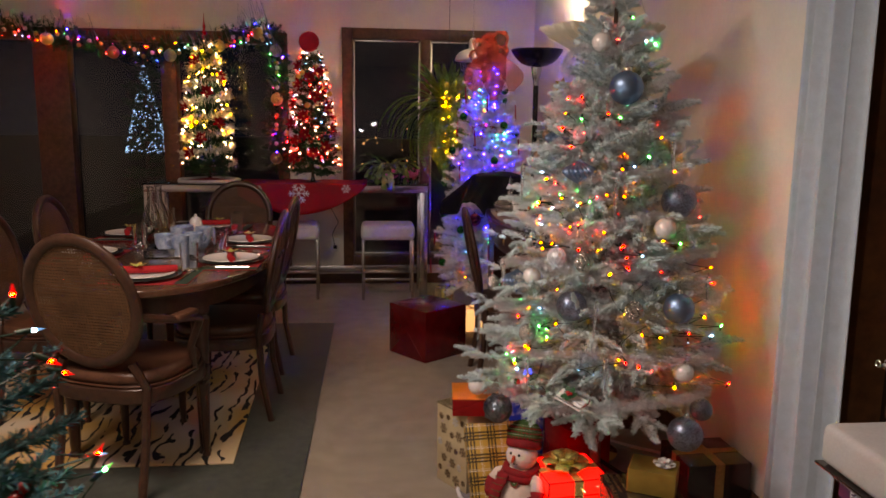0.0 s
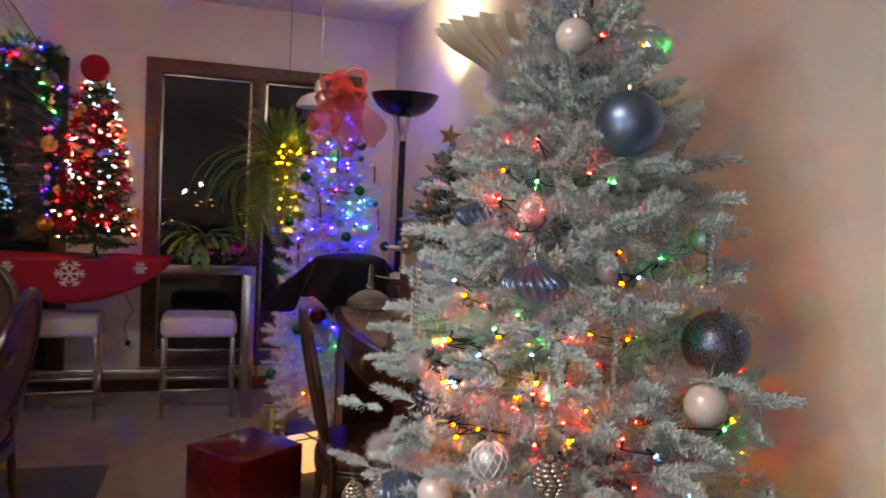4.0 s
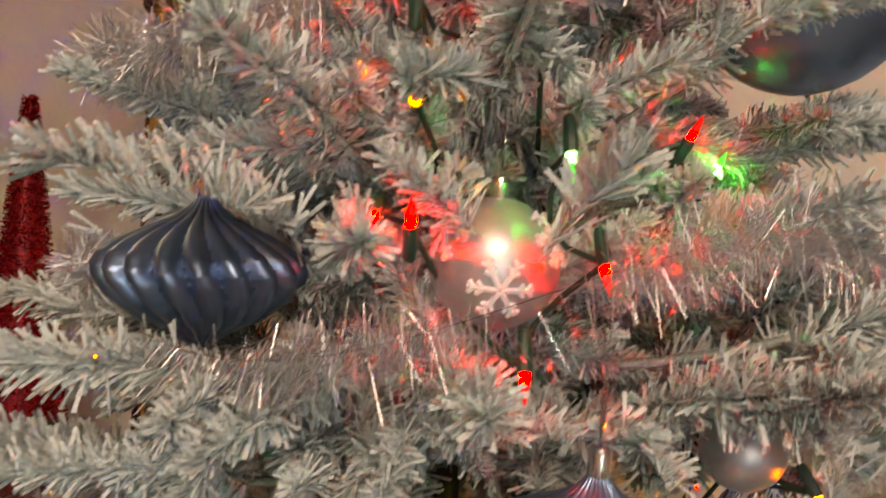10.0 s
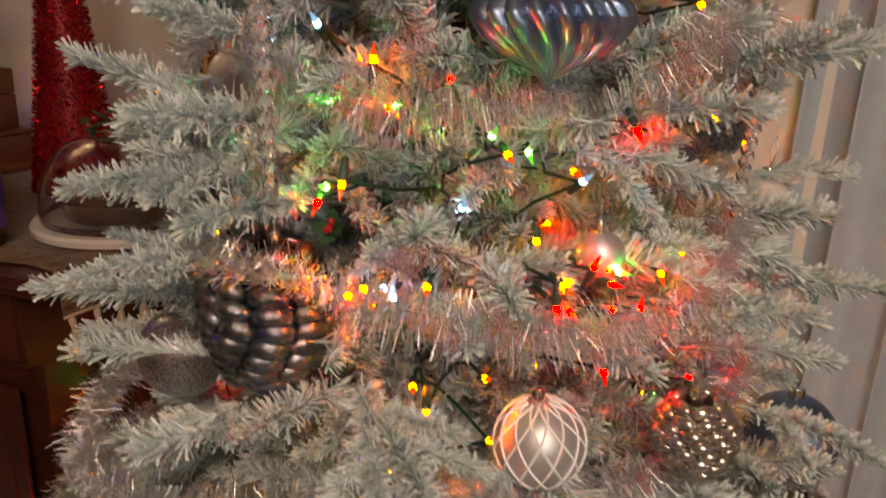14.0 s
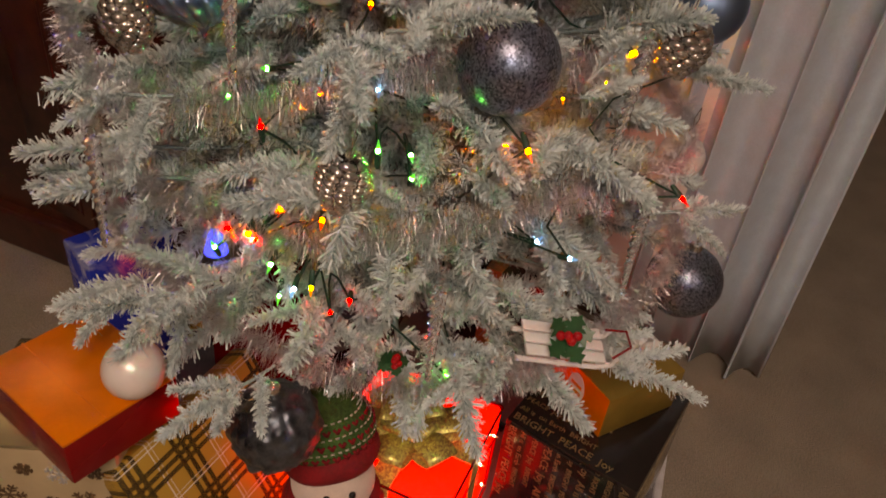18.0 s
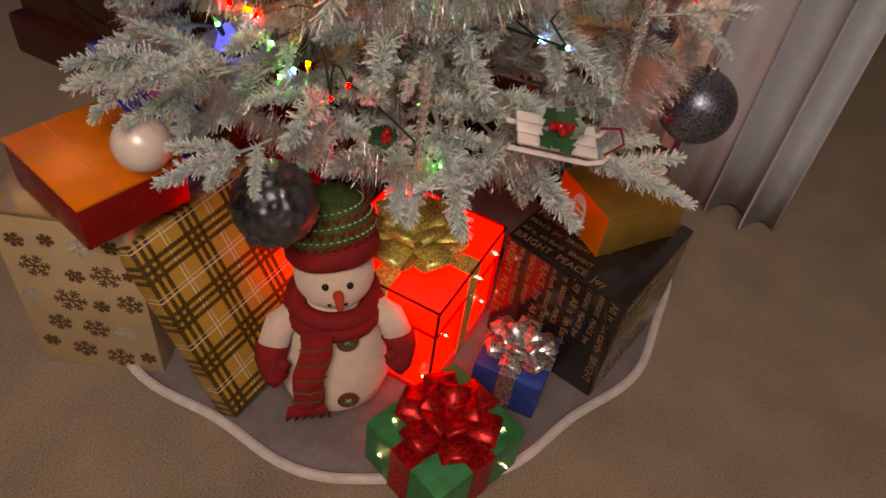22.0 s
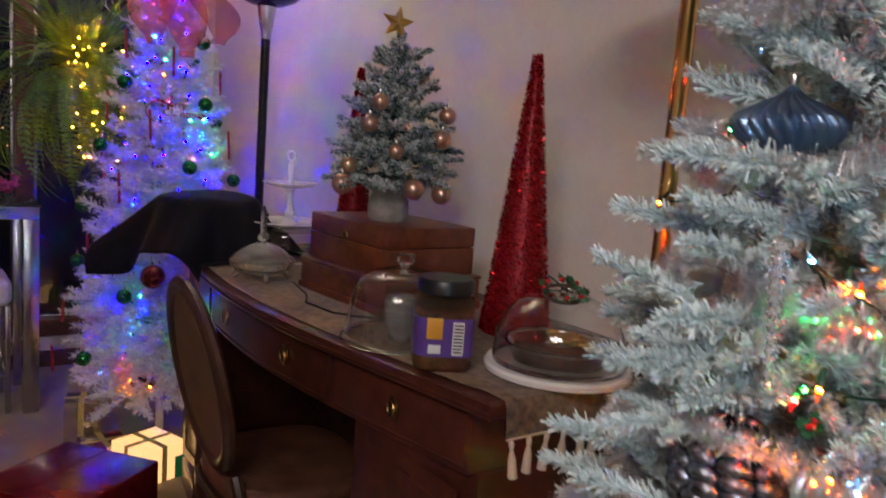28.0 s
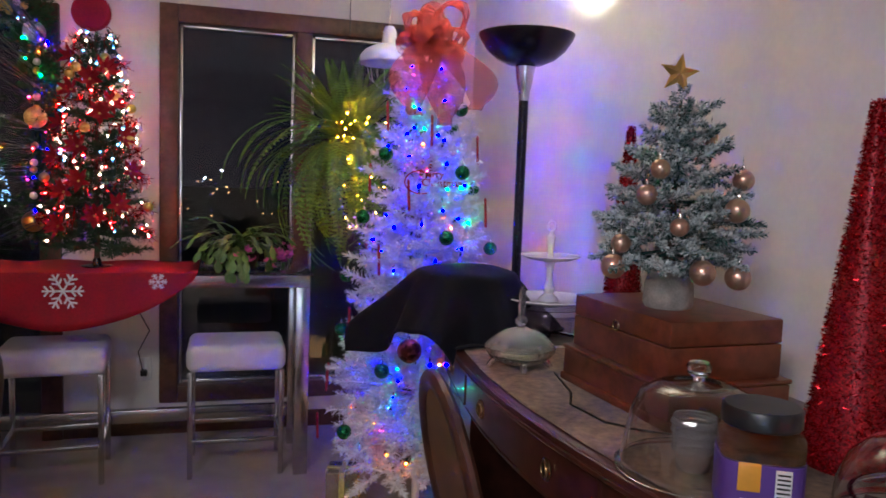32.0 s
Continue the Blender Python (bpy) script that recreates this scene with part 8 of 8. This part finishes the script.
for i in range(0, 110, 2):
    big = i % 12 == 0
    at = (px[i], YF - 0.115, pz[i] - 0.015 + 0.03 * math.sin(i))
    if big:
        bauble(at, 0.047, (M_GOLD, M_GLSIL, M_GLGOLD)[(i // 12) % 3], "gold or silver ball hung on the door garland", "balls on the garland", 0.01)
    else:
        part("bead", ball(B(), 0.017, at, 10), M_GOLD if i % 4 else M_PEARL, gl)
gls = []
for i in range(0, 110):
    gls.append((rnd.choice(("red", "green", "amber", "ice_blue", "pink", "deep_blue")), px[i] + rnd.uniform(-0.05, 0.05), YF - 0.12, pz[i] + rnd.uniform(-0.07, 0.06)))
lights("string_lights", (0, 0, 0), gls, "coloured mini lights along the door garland", 1.35, 0.001, None, 0.15)

# outside: lit trees and far lights in the dark
lawn = part("ground", box(B(), -40, YF + 0.16, -0.4, 40, 90, -0.3), mat("dark_lawn", (0.02, 0.025, 0.015), 0.95, vary=0.3, grain=3), smooth=False)
tagged(lawn, "dark lawn outside the windows at night", "ground", kind="structure")


def dots(name, pts, size, material, label, category):
    pts = np.asarray(pts, float)
    n = len(pts)
    o = np.array([[1, 0, 0], [-1, 0, 0], [0, 1, 0], [0, -1, 0], [0, 0, 1], [0, 0, -1]], float) * size
    v = (pts[:, None] + o[None]).reshape(-1, 3)
    f = np.array([[0, 2, 4], [2, 1, 4], [1, 3, 4], [3, 0, 4], [2, 0, 5], [1, 2, 5], [3, 1, 5], [0, 3, 5]])
    ob = fast(name, v, (f[None] + (np.arange(n) * 6)[:, None, None]).reshape(-1, 3), 3, material)
    return tagged(ob, label, category, kind="stuff")


M_DOTB = glow("ice_blue_dots", (0.30, 0.62, 1.0), 1.6)
M_DOTA = glow("amber_far_lamp", (1.0, 0.5, 0.15), 3)
for tx_, ty_, h, r in ((-2.63, 9.6, 1.9, 0.26), (-2.05, 10.6, 2.0, 0.24)):
    pts = []
    for k in range(330):
        u = rnd.random() ** 1.5
        a = rnd.uniform(0, 6.28)
        pts.append((tx_ + r * (1 - u) * math.cos(a), ty_ + r * (1 - u) * math.sin(a), 0.95 + 1.1 * u))
    dots("outdoor_tree_lights", pts, 0.008, M_DOTB, "icy blue lights on a fir outside", "outdoor lights")
    ft = thing("fir_tree", (tx_, ty_, -0.3), "dark fir outside the doors, hung with blue lights", "tree")
    part("trunk", tube(B(), [(0, 0, 0), (0, 0, 2.4)], 0.05, 8, r1=0.01), M_BARK, ft)
    fr_ = interp([0.4, 2.5], [r * 0.9, 0.05])
    foliage(ft, (0, 0), fr_, 0.6, 2.4, 0.2, lambda z: 8, [sprig(0.2, 30, 0.06, 0.004)], M_PINE, 4, 1.0, (-0.1, 0.3))
dots("far_house_lights", [(rnd.uniform(-2.2, 3.2), 30, rnd.uniform(-1.2, 1.2)) for _ in range(34)], 0.028, M_DOTA, "scattered amber lights of far houses", "house lights")

# cable and outlet under the console
ou = thing("wall_outlet", (-0.12, YF - 0.004, 0.33), "white wall outlet with a plugged-in cable", "outlet")
part("plate", box(B(), -0.035, -0.004, -0.057, 0.035, 0.003, 0.057, 0.003), M_WHITEMET, ou)
part("plug", box(B(), -0.015, -0.035, -0.03, 0.015, -0.004, 0.0, 0.004), M_BLACK, ou)
part("cable", tube(B(), [(0, -0.03, -0.02), (-0.02, -0.06, 0.1), (0.03, -0.05, 0.2), (-0.03, -0.06, 0.32), (-0.09, -0.08, 0.42), (-0.12, -0.1, 0.53)], 0.003, 6), M_BLACK, ou)

# ---- the set table ----
ZB = 0.7425
M_PLATE = mat("white_plate", (0.75, 0.74, 0.73), 0.2, vary=0.03, coat=0.4)
M_CHARGER = mat("black_charger", (0.012, 0.012, 0.013), 0.25, vary=0.1, coat=0.4)
M_NAPKIN = mat("red_napkin", (0.40, 0.010, 0.014), 0.85, vary=0.15, grain=180, bump=0.4)
M_MATRED = mat("red_placemat", (0.28, 0.012, 0.016), 0.9, vary=0.15, grain=200, bump=0.4)
M_MATGRN = mat("dark_green_placemat", (0.015, 0.035, 0.022), 0.9, vary=0.15, grain=200, bump=0.4)
M_STEEL = mat("table_steel", (0.66, 0.65, 0.63), 0.15, 1.0, vary=0.05)
M_BLUEWHITE = mat("blue_white_print", (0.55, 0.62, 0.72), 0.7, vary=0.1, grain=40, second=(0.09, 0.16, 0.33), detail=2)


def setting(x, y, a):
    m = pose(x, y, ZB, 0, 0, a)
    pm = thing("placemat", m, "red placemat with dark green edges on the table", "placemat", "place settings")
    part("cloth", box(B(), -0.19, -0.135, 0, 0.19, 0.135, 0.0025, 0.0008), M_MATRED, pm)
    for s in (-1, 1):
        part("border", box(B(), s * 0.165 - 0.024, -0.1345, 0.0026, s * 0.165 + 0.024, 0.1345, 0.0034), M_MATGRN, pm)
    ch = thing("charger", m @ pose(0, 0, 0.0036), "round black charger plate under a dinner plate", "plate", "place settings")
    part("plate", lathe(B(), [(0.09, 0), (0.13, 0.006), (0.14, 0.011), (0.138, 0.013), (0.09, 0.005), (0.002, 0.004)], 40), M_CHARGER, ch)
    dp = thing("dinner_plate", m @ pose(0, 0, 0.0088), "white dinner plate on a black charger", "plate", "place settings")
    part("plate", lathe(B(), [(0.06, 0), (0.095, 0.006), (0.115, 0.012), (0.114, 0.014), (0.075, 0.006), (0.002, 0.004)], 40), M_PLATE, dp)
    nk = thing("napkin", m @ pose(0.0, 0, 0.0165, 0, 0, 14), "rolled red napkin in a gold leaf ring on a plate", "napkin", "place settings")
    part("roll", tube(B(), [(-0.115, 0, 0.0145), (-0.06, 0.006, 0.0165), (0, 0, 0.015), (0.06, -0.006, 0.0165), (0.12, 0, 0.0145)], 0.014, 10), M_NAPKIN, nk)
    lf = B()
    for k in range(5):
        row = []
        for j in range(5):
            u = j / 4
            w = 0.013 * math.sin(math.pi * (0.1 + 0.85 * u))
            row.append([(0.045 * u, -w, 0.012 * u), (0.045 * u, w, 0.012 * u)])
        n0 = len(lf.verts)
        sheet(lf, row)
        lf.verts.ensure_lookup_table()
        bmesh.ops.transform(lf, matrix=pose(-0.02, 0, 0.028, 0, -5, 72 * k) @ Matrix.Scale(0.75, 4), verts=lf.verts[n0:])
    part("leaf_ring", lf, M_GLGOLD, nk, "gold leaf napkin ring")
    for dx, kind in ((-0.15, "fork"), (0.15, "knife")):
        cu = thing(kind, m @ pose(dx, 0, 0.0036), "steel " + kind + " on a placemat", kind, "place settings")
        bm = B()
        tube(bm, [(0, -0.1, 0.002), (0, -0.03, 0.003), (0, 0.03, 0.003)], 0.0035, 6)
        if kind == "fork":
            for k in (-1, 0, 1):
                tube(bm, [(0, 0.028, 0.003), (k * 0.007, 0.045, 0.005), (k * 0.007, 0.085, 0.004)], 0.0015, 5)
        else:
            box(bm, -0.007, 0.03, 0.0015, 0.007, 0.11, 0.0035, 0.001)
        part("blade" if kind == "knife" else "tines", bm, M_STEEL, cu)


for x, y, a in ((-0.66, 2.74, 0), (-0.40, 3.07, 90), (-0.41, 3.60, 90), (-0.68, 4.13, 180), (-1.06, 3.84, -90), (-1.04, 3.24, -90)):
    setting(x, y, a)


def tumbler(x, y, z=ZB):
    ob = thing("drinking_glass", (x, y, z), "clear drinking glass on the dining table", "glass", "glasses on the table")
    part("glass", lathe(B(), [(0.030, 0), (0.032, 0.004), (0.0365, 0.115), (0.0345, 0.115), (0.030, 0.012), (0.002, 0.01)], 28), M_GLASS, ob)


for x, y in ((-0.519, 2.86), (-0.488, 3.314), (-0.527, 3.93), (-0.934, 4.13), (-0.891, 3.468), (-0.95, 2.95)):
    tumbler(x, y)
for x, y in ((-0.921, 3.765), (-0.915, 3.885)):
    cf = thing("carafe", (x, y, ZB), "clear glass water carafe with a narrow neck", "carafe", "carafes on the table")
    part("glass", lathe(B(), [(0.045, 0), (0.05, 0.005), (0.05, 0.07), (0.036, 0.13), (0.018, 0.18), (0.016, 0.24), (0.019, 0.262), (0.016, 0.262), (0.013, 0.235), (0.014, 0.18), (0.03, 0.13), (0.045, 0.07), (0.04, 0.012), (0.002, 0.01)], 32), M_GLASS, cf)
tray = thing("tray", pose(-0.675, 3.48, ZB, 0, 0, 4), "long glass tray holding blue and white china", "tray")
part("base", box(B(), -0.13, -0.32, 0, 0.13, 0.32, 0.006, 0.002), M_GLASS, tray)
for s in (-1, 1):
    part("side", box(B(), s * 0.127 - 0.003, -0.32, 0.0063, s * 0.127 + 0.003, 0.32, 0.04, 0.001), M_GLASS, tray)
    part("side", box(B(), -0.1235, s * 0.317 - 0.003, 0.0063, 0.1235, s * 0.317 + 0.003, 0.04, 0.001), M_GLASS, tray)
for k, (x, y, r, h) in enumerate(((-0.745, 3.336, 0.042, 0.075), (-0.635, 3.407, 0.048, 0.07), (-0.715, 3.50, 0.044, 0.085), (-0.62, 3.58, 0.042, 0.075), (-0.735, 3.66, 0.046, 0.07), (-0.655, 3.26, 0.04, 0.08))):
    cp_ = thing("china_cup", pose(x, y, ZB + 0.0065, 0, 0, 40 * k), "blue and white patterned china cup on the glass tray", "cup", "china on the tray")
    part("cup", lathe(B(), [(0.6 * r, 0), (0.62 * r, 0.004), (0.92 * r, 0.4 * h), (r, h), (0.95 * r, h), (0.86 * r, 0.42 * h), (0.5 * r, 0.008), (0.002, 0.008)], 28), M_BLUEWHITE, cp_)
    part("handle", tube(B(), [(0.93 * r, 0, 0.82 * h), (1.32 * r, 0, 0.8 * h), (1.4 * r, 0, 0.55 * h), (1.15 * r, 0, 0.34 * h), (0.86 * r, 0, 0.34 * h)], 0.0035, 6), M_BLUEWHITE, cp_)
shk = thing("lidded_jar", (-0.73, 3.884, ZB), "white china jar with a domed lid", "jar")
part("body", lathe(B(), [(0.026, 0), (0.034, 0.008), (0.038, 0.04), (0.03, 0.07), (0.028, 0.075)], 28), M_PLATE, shk)
part("lid", lathe(B(), [(0.03, 0.0755), (0.029, 0.08), (0.018, 0.092), (0.005, 0.096), (0.008, 0.104), (0.001, 0.109)], 28), M_PLATE, shk)

# tiger-print rug
def tiger(nt, vec, base):
    mp = nt.nodes.new("ShaderNodeMapping")
    mp.inputs["Scale"].default_value = (1.0, 0.55, 1.0)
    nt.links.new(vec, mp.inputs["Vector"])
    wv = node(nt, "ShaderNodeTexWave", Scale=5.2, Distortion=9.0, Detail=2.0)
    wv.inputs["Detail Scale"].default_value = 1.6
    nt.links.new(mp.outputs[0], wv.inputs["Vector"])
    nz = node(nt, "ShaderNodeTexNoise", Scale=7.0, Detail=2.0)
    nt.links.new(vec, nz.inputs["Vector"])
    mu = nt.nodes.new("ShaderNodeMath")
    mu.operation = "MULTIPLY"
    nt.links.new(wv.outputs["Fac"], mu.inputs[0])
    nt.links.new(nz.outputs["Fac"], mu.inputs[1])
    gt = nt.nodes.new("ShaderNodeMath")
    gt.operation = "GREATER_THAN"
    gt.inputs[1].default_value = 0.42
    nt.links.new(mu.outputs[0], gt.inputs[0])
    tone = nt.nodes.new("ShaderNodeValToRGB")
    e = tone.color_ramp.elements
    e[0].color, e[1].color = rgb((0.62, 0.55, 0.42)), rgb((0.50, 0.30, 0.08))
    e[0].position, e[1].position = 0.4, 0.62
    n2 = node(nt, "ShaderNodeTexNoise", Scale=2.2, Detail=1.0)
    nt.links.new(vec, n2.inputs["Vector"])
    nt.links.new(n2.outputs["Fac"], tone.inputs["Fac"])
    return over(nt, tone.outputs["Color"], gt.outputs[0], (0.012, 0.010, 0.008))


M_TIGER = pattern_mat("tiger_print_pile", (0.5, 0.4, 0.2), tiger, 0.95, 0.0, 0.4)
tg = part("rug", slab(B(), [(-1.75, 2.67), (-0.34, 2.67), (-0.42, 4.40), (-1.75, 4.40)], 0.0115, 0.019, 0.003), M_TIGER)
tagged(tg, "tiger-print rug lying on the dark green rug", "rug")

# small blue-green tree by the doorway
M_TEAL = flocked("teal_flocked_needles", (0.015, 0.08, 0.085), (0.09, 0.23, 0.25), 0.5)
et = thing("christmas_tree", (-0.41, 0.74, 0), "blue-green artificial tree with berries beside the hall", "christmas tree")
part("trunk", tube(B(), [(0, 0, 0.02), (0, 0, 1.18)], 0.016, 8, r1=0.005), M_BARK, et)
part("base", lathe(B(), [(0.12, 0), (0.125, 0.01), (0.03, 0.02), (0.02, 0.05)], 24), M_BLACKMET, et)
et_r = interp([0.3, 0.84, 1.0, 1.14, 1.20], [0.42, 0.31, 0.26, 0.19, 0.03])
EK = [sprig(rng.uniform(0.08, 0.11), 200, 0.02, 0.0011, 0.1, 52, 0.8, 3.0, 22.0) for _ in range(5)]
foliage(et, (0, 0), et_r, 0.32, 1.15, 0.085, lambda z: max(5, round(11 * et_r(z) / 0.42)), EK, M_TEAL, 4, 1.0, (0.0, 0.5), jitter=0.15)
holly(pose(-0.16, 0.66, 0.93, 60, 0, -40), "holly sprig with red berries on the blue-green tree", 6, 5, 0.04)
holly(pose(-0.13, 0.68, 0.86, 60, 0, -40), "red berry cluster on the blue-green tree", 4, 8, 0.03)
es = [(rnd.choice(("amber", "blue", "green", "red")), et_r(z) * 0.95 * math.cos(a), et_r(z) * 0.95 * math.sin(a), z) for z, a in ((rnd.uniform(0.4, 1.12), rnd.uniform(-2.4, 0.9)) for _ in range(30))]
lights("string_lights", (-0.41, 0.74, 0), es, "coloured mini lights in the blue-green tree")

# books on a side table, and the dark wooden doorway behind the curtain
M_DARKW = mat("dark_door_wood", (0.055, 0.022, 0.012), 0.5, vary=0.3, grain=20, bump=0.1)
M_OAK = mat("oak_jamb", (0.22, 0.09, 0.03), 0.45, vary=0.25, grain=20, bump=0.1)
dr = thing("door_2", (0, 0, 0), "dark wooden door beside the curtain", "door", kind="structure")
part("panel", box(B(), 1.84, 2.08, 0, 2.9, 2.13, 2.2, 0.004), M_DARKW, dr)
part("jamb", box(B(), 1.725, 2.03, 0, 1.84, 2.15, ZC, 0.005), M_OAK, dr)
part("door_handle", tube(B(), [(1.93, 2.08, 1.0), (1.93, 2.03, 1.0), (2.0, 2.025, 1.0)], 0.009, 8), M_BRASS, dr)
M_PAGES = mat("book_pages", (0.40, 0.40, 0.40), 0.8, vary=0.06, grain=200, bump=0.2)
BX, BY, BZ = 0.975, 1.02, 0.765
sd = thing("side_table", (0, 0, 0), "small dark side table stacked with books", "table")
part("top", box(B(), BX - 0.02, BY - 0.5, 0.64, BX + 0.5, BY + 0.02, 0.66, 0.004), M_DARKW, sd)
for x in (BX, BX + 0.44):
    for y in (BY - 0.48, BY - 0.04):
        part("leg", box(B(), x, y, 0, x + 0.04, y + 0.04, 0.64, 0.003), M_DARKW, sd)
for k, (z0, z1, mm, la, dx) in enumerate(((0.6005, 0.65, mat("black_cover", (0.012, 0.011, 0.014), 0.4, vary=0.2), "thick black book on the side table", 0.03), (0.6505, 0.685, mat("purple_cover", (0.05, 0.02, 0.09), 0.4, vary=0.2), "purple cookery book under an open book", 0.025), (0.6855, 0.700, M_PAGES, "thin pale paperback in the stack", 0.01))):
    bk_ = thing("book", (0, 0, 0.06), la, "book", "books on the side table")
    part("page_block", box(B(), BX + dx + 0.008, BY - 0.34, z0 + 0.003, BX + 0.3, BY - 0.026, z1 - 0.003), M_PAGES, bk_)
    part("cover", box(B(), BX + dx, BY - 0.345, z0, BX + dx + 0.0075, BY - 0.02, z1, 0.001), mm, bk_)
    part("front_board", box(B(), BX + dx, BY - 0.345, z1 - 0.0028, BX + 0.3, BY - 0.02, z1, 0.001), mm, bk_)
    part("back_board", box(B(), BX + dx, BY - 0.345, z0, BX + 0.3, BY - 0.02, z0 + 0.0028, 0.001), mm, bk_)
    if k == 1:
        words("FONDUE COOKERY", 0.022, face_pose((BX + dx - 0.0006, BY - 0.05, z0 + 0.009), (0, -1, 0), (0, 0, 1)), bk_, M_FROST)
op = thing("book", (0, 0, 0.06), "thick open book lying face up on a stack", "book", "books on the side table")
part("page_block", box(B(), BX - 0.004, BY - 0.33, 0.706, BX + 0.36, BY + 0.001, 0.777, 0.014, 3), M_PAGES, op)
part("cover", box(B(), BX - 0.008, BY - 0.335, 0.7005, BX + 0.365, BY + 0.004, 0.7055, 0.001), M_BLACKWRAP, op, "dark cover board")
part("ribbon_marker", box(B(), BX + 0.15, BY - 0.33, 0.7772, BX + 0.156, BY + 0.0005, 0.7776), M_NAPKIN, op)
# a dark block added to carry the notebook at its height
tb_ = thing("book", (0, 0, 0.06), "thick dark block added under a spiral notebook", "book", "books on the side table")
part("cover", box(B(), BX + 0.11, BY - 0.26, 0.7785, BX + 0.37, BY + 0.005, 0.868, 0.004), M_DARKW, tb_)
part("page_block", box(B(), BX + 0.118, BY - 0.255, 0.784, BX + 0.371, BY + 0.0065, 0.862), M_DARKW, tb_)
sn_ = thing("notebook", (0, 0, 0.06), "spiral-bound notebook on top of the books", "notebook")
part("cover", box(B(), BX + 0.095, BY - 0.25, 0.8685, BX + 0.36, BY + 0.012, 0.872, 0.001), M_BLACKWRAP, sn_)
part("sheet", box(B(), BX + 0.1, BY - 0.245, 0.8722, BX + 0.355, BY + 0.008, 0.875), M_PAGES, sn_)
for k in range(16):
    part("coil", tube(B(), [(BX + 0.095 + 0.0158 * k, BY + 0.012 + 0.006 * math.cos(q_ * 0.785), 0.8735 + 0.006 * math.sin(q_ * 0.785)) for q_ in range(8)], 0.0012, 4, True), M_CAP, sn_)
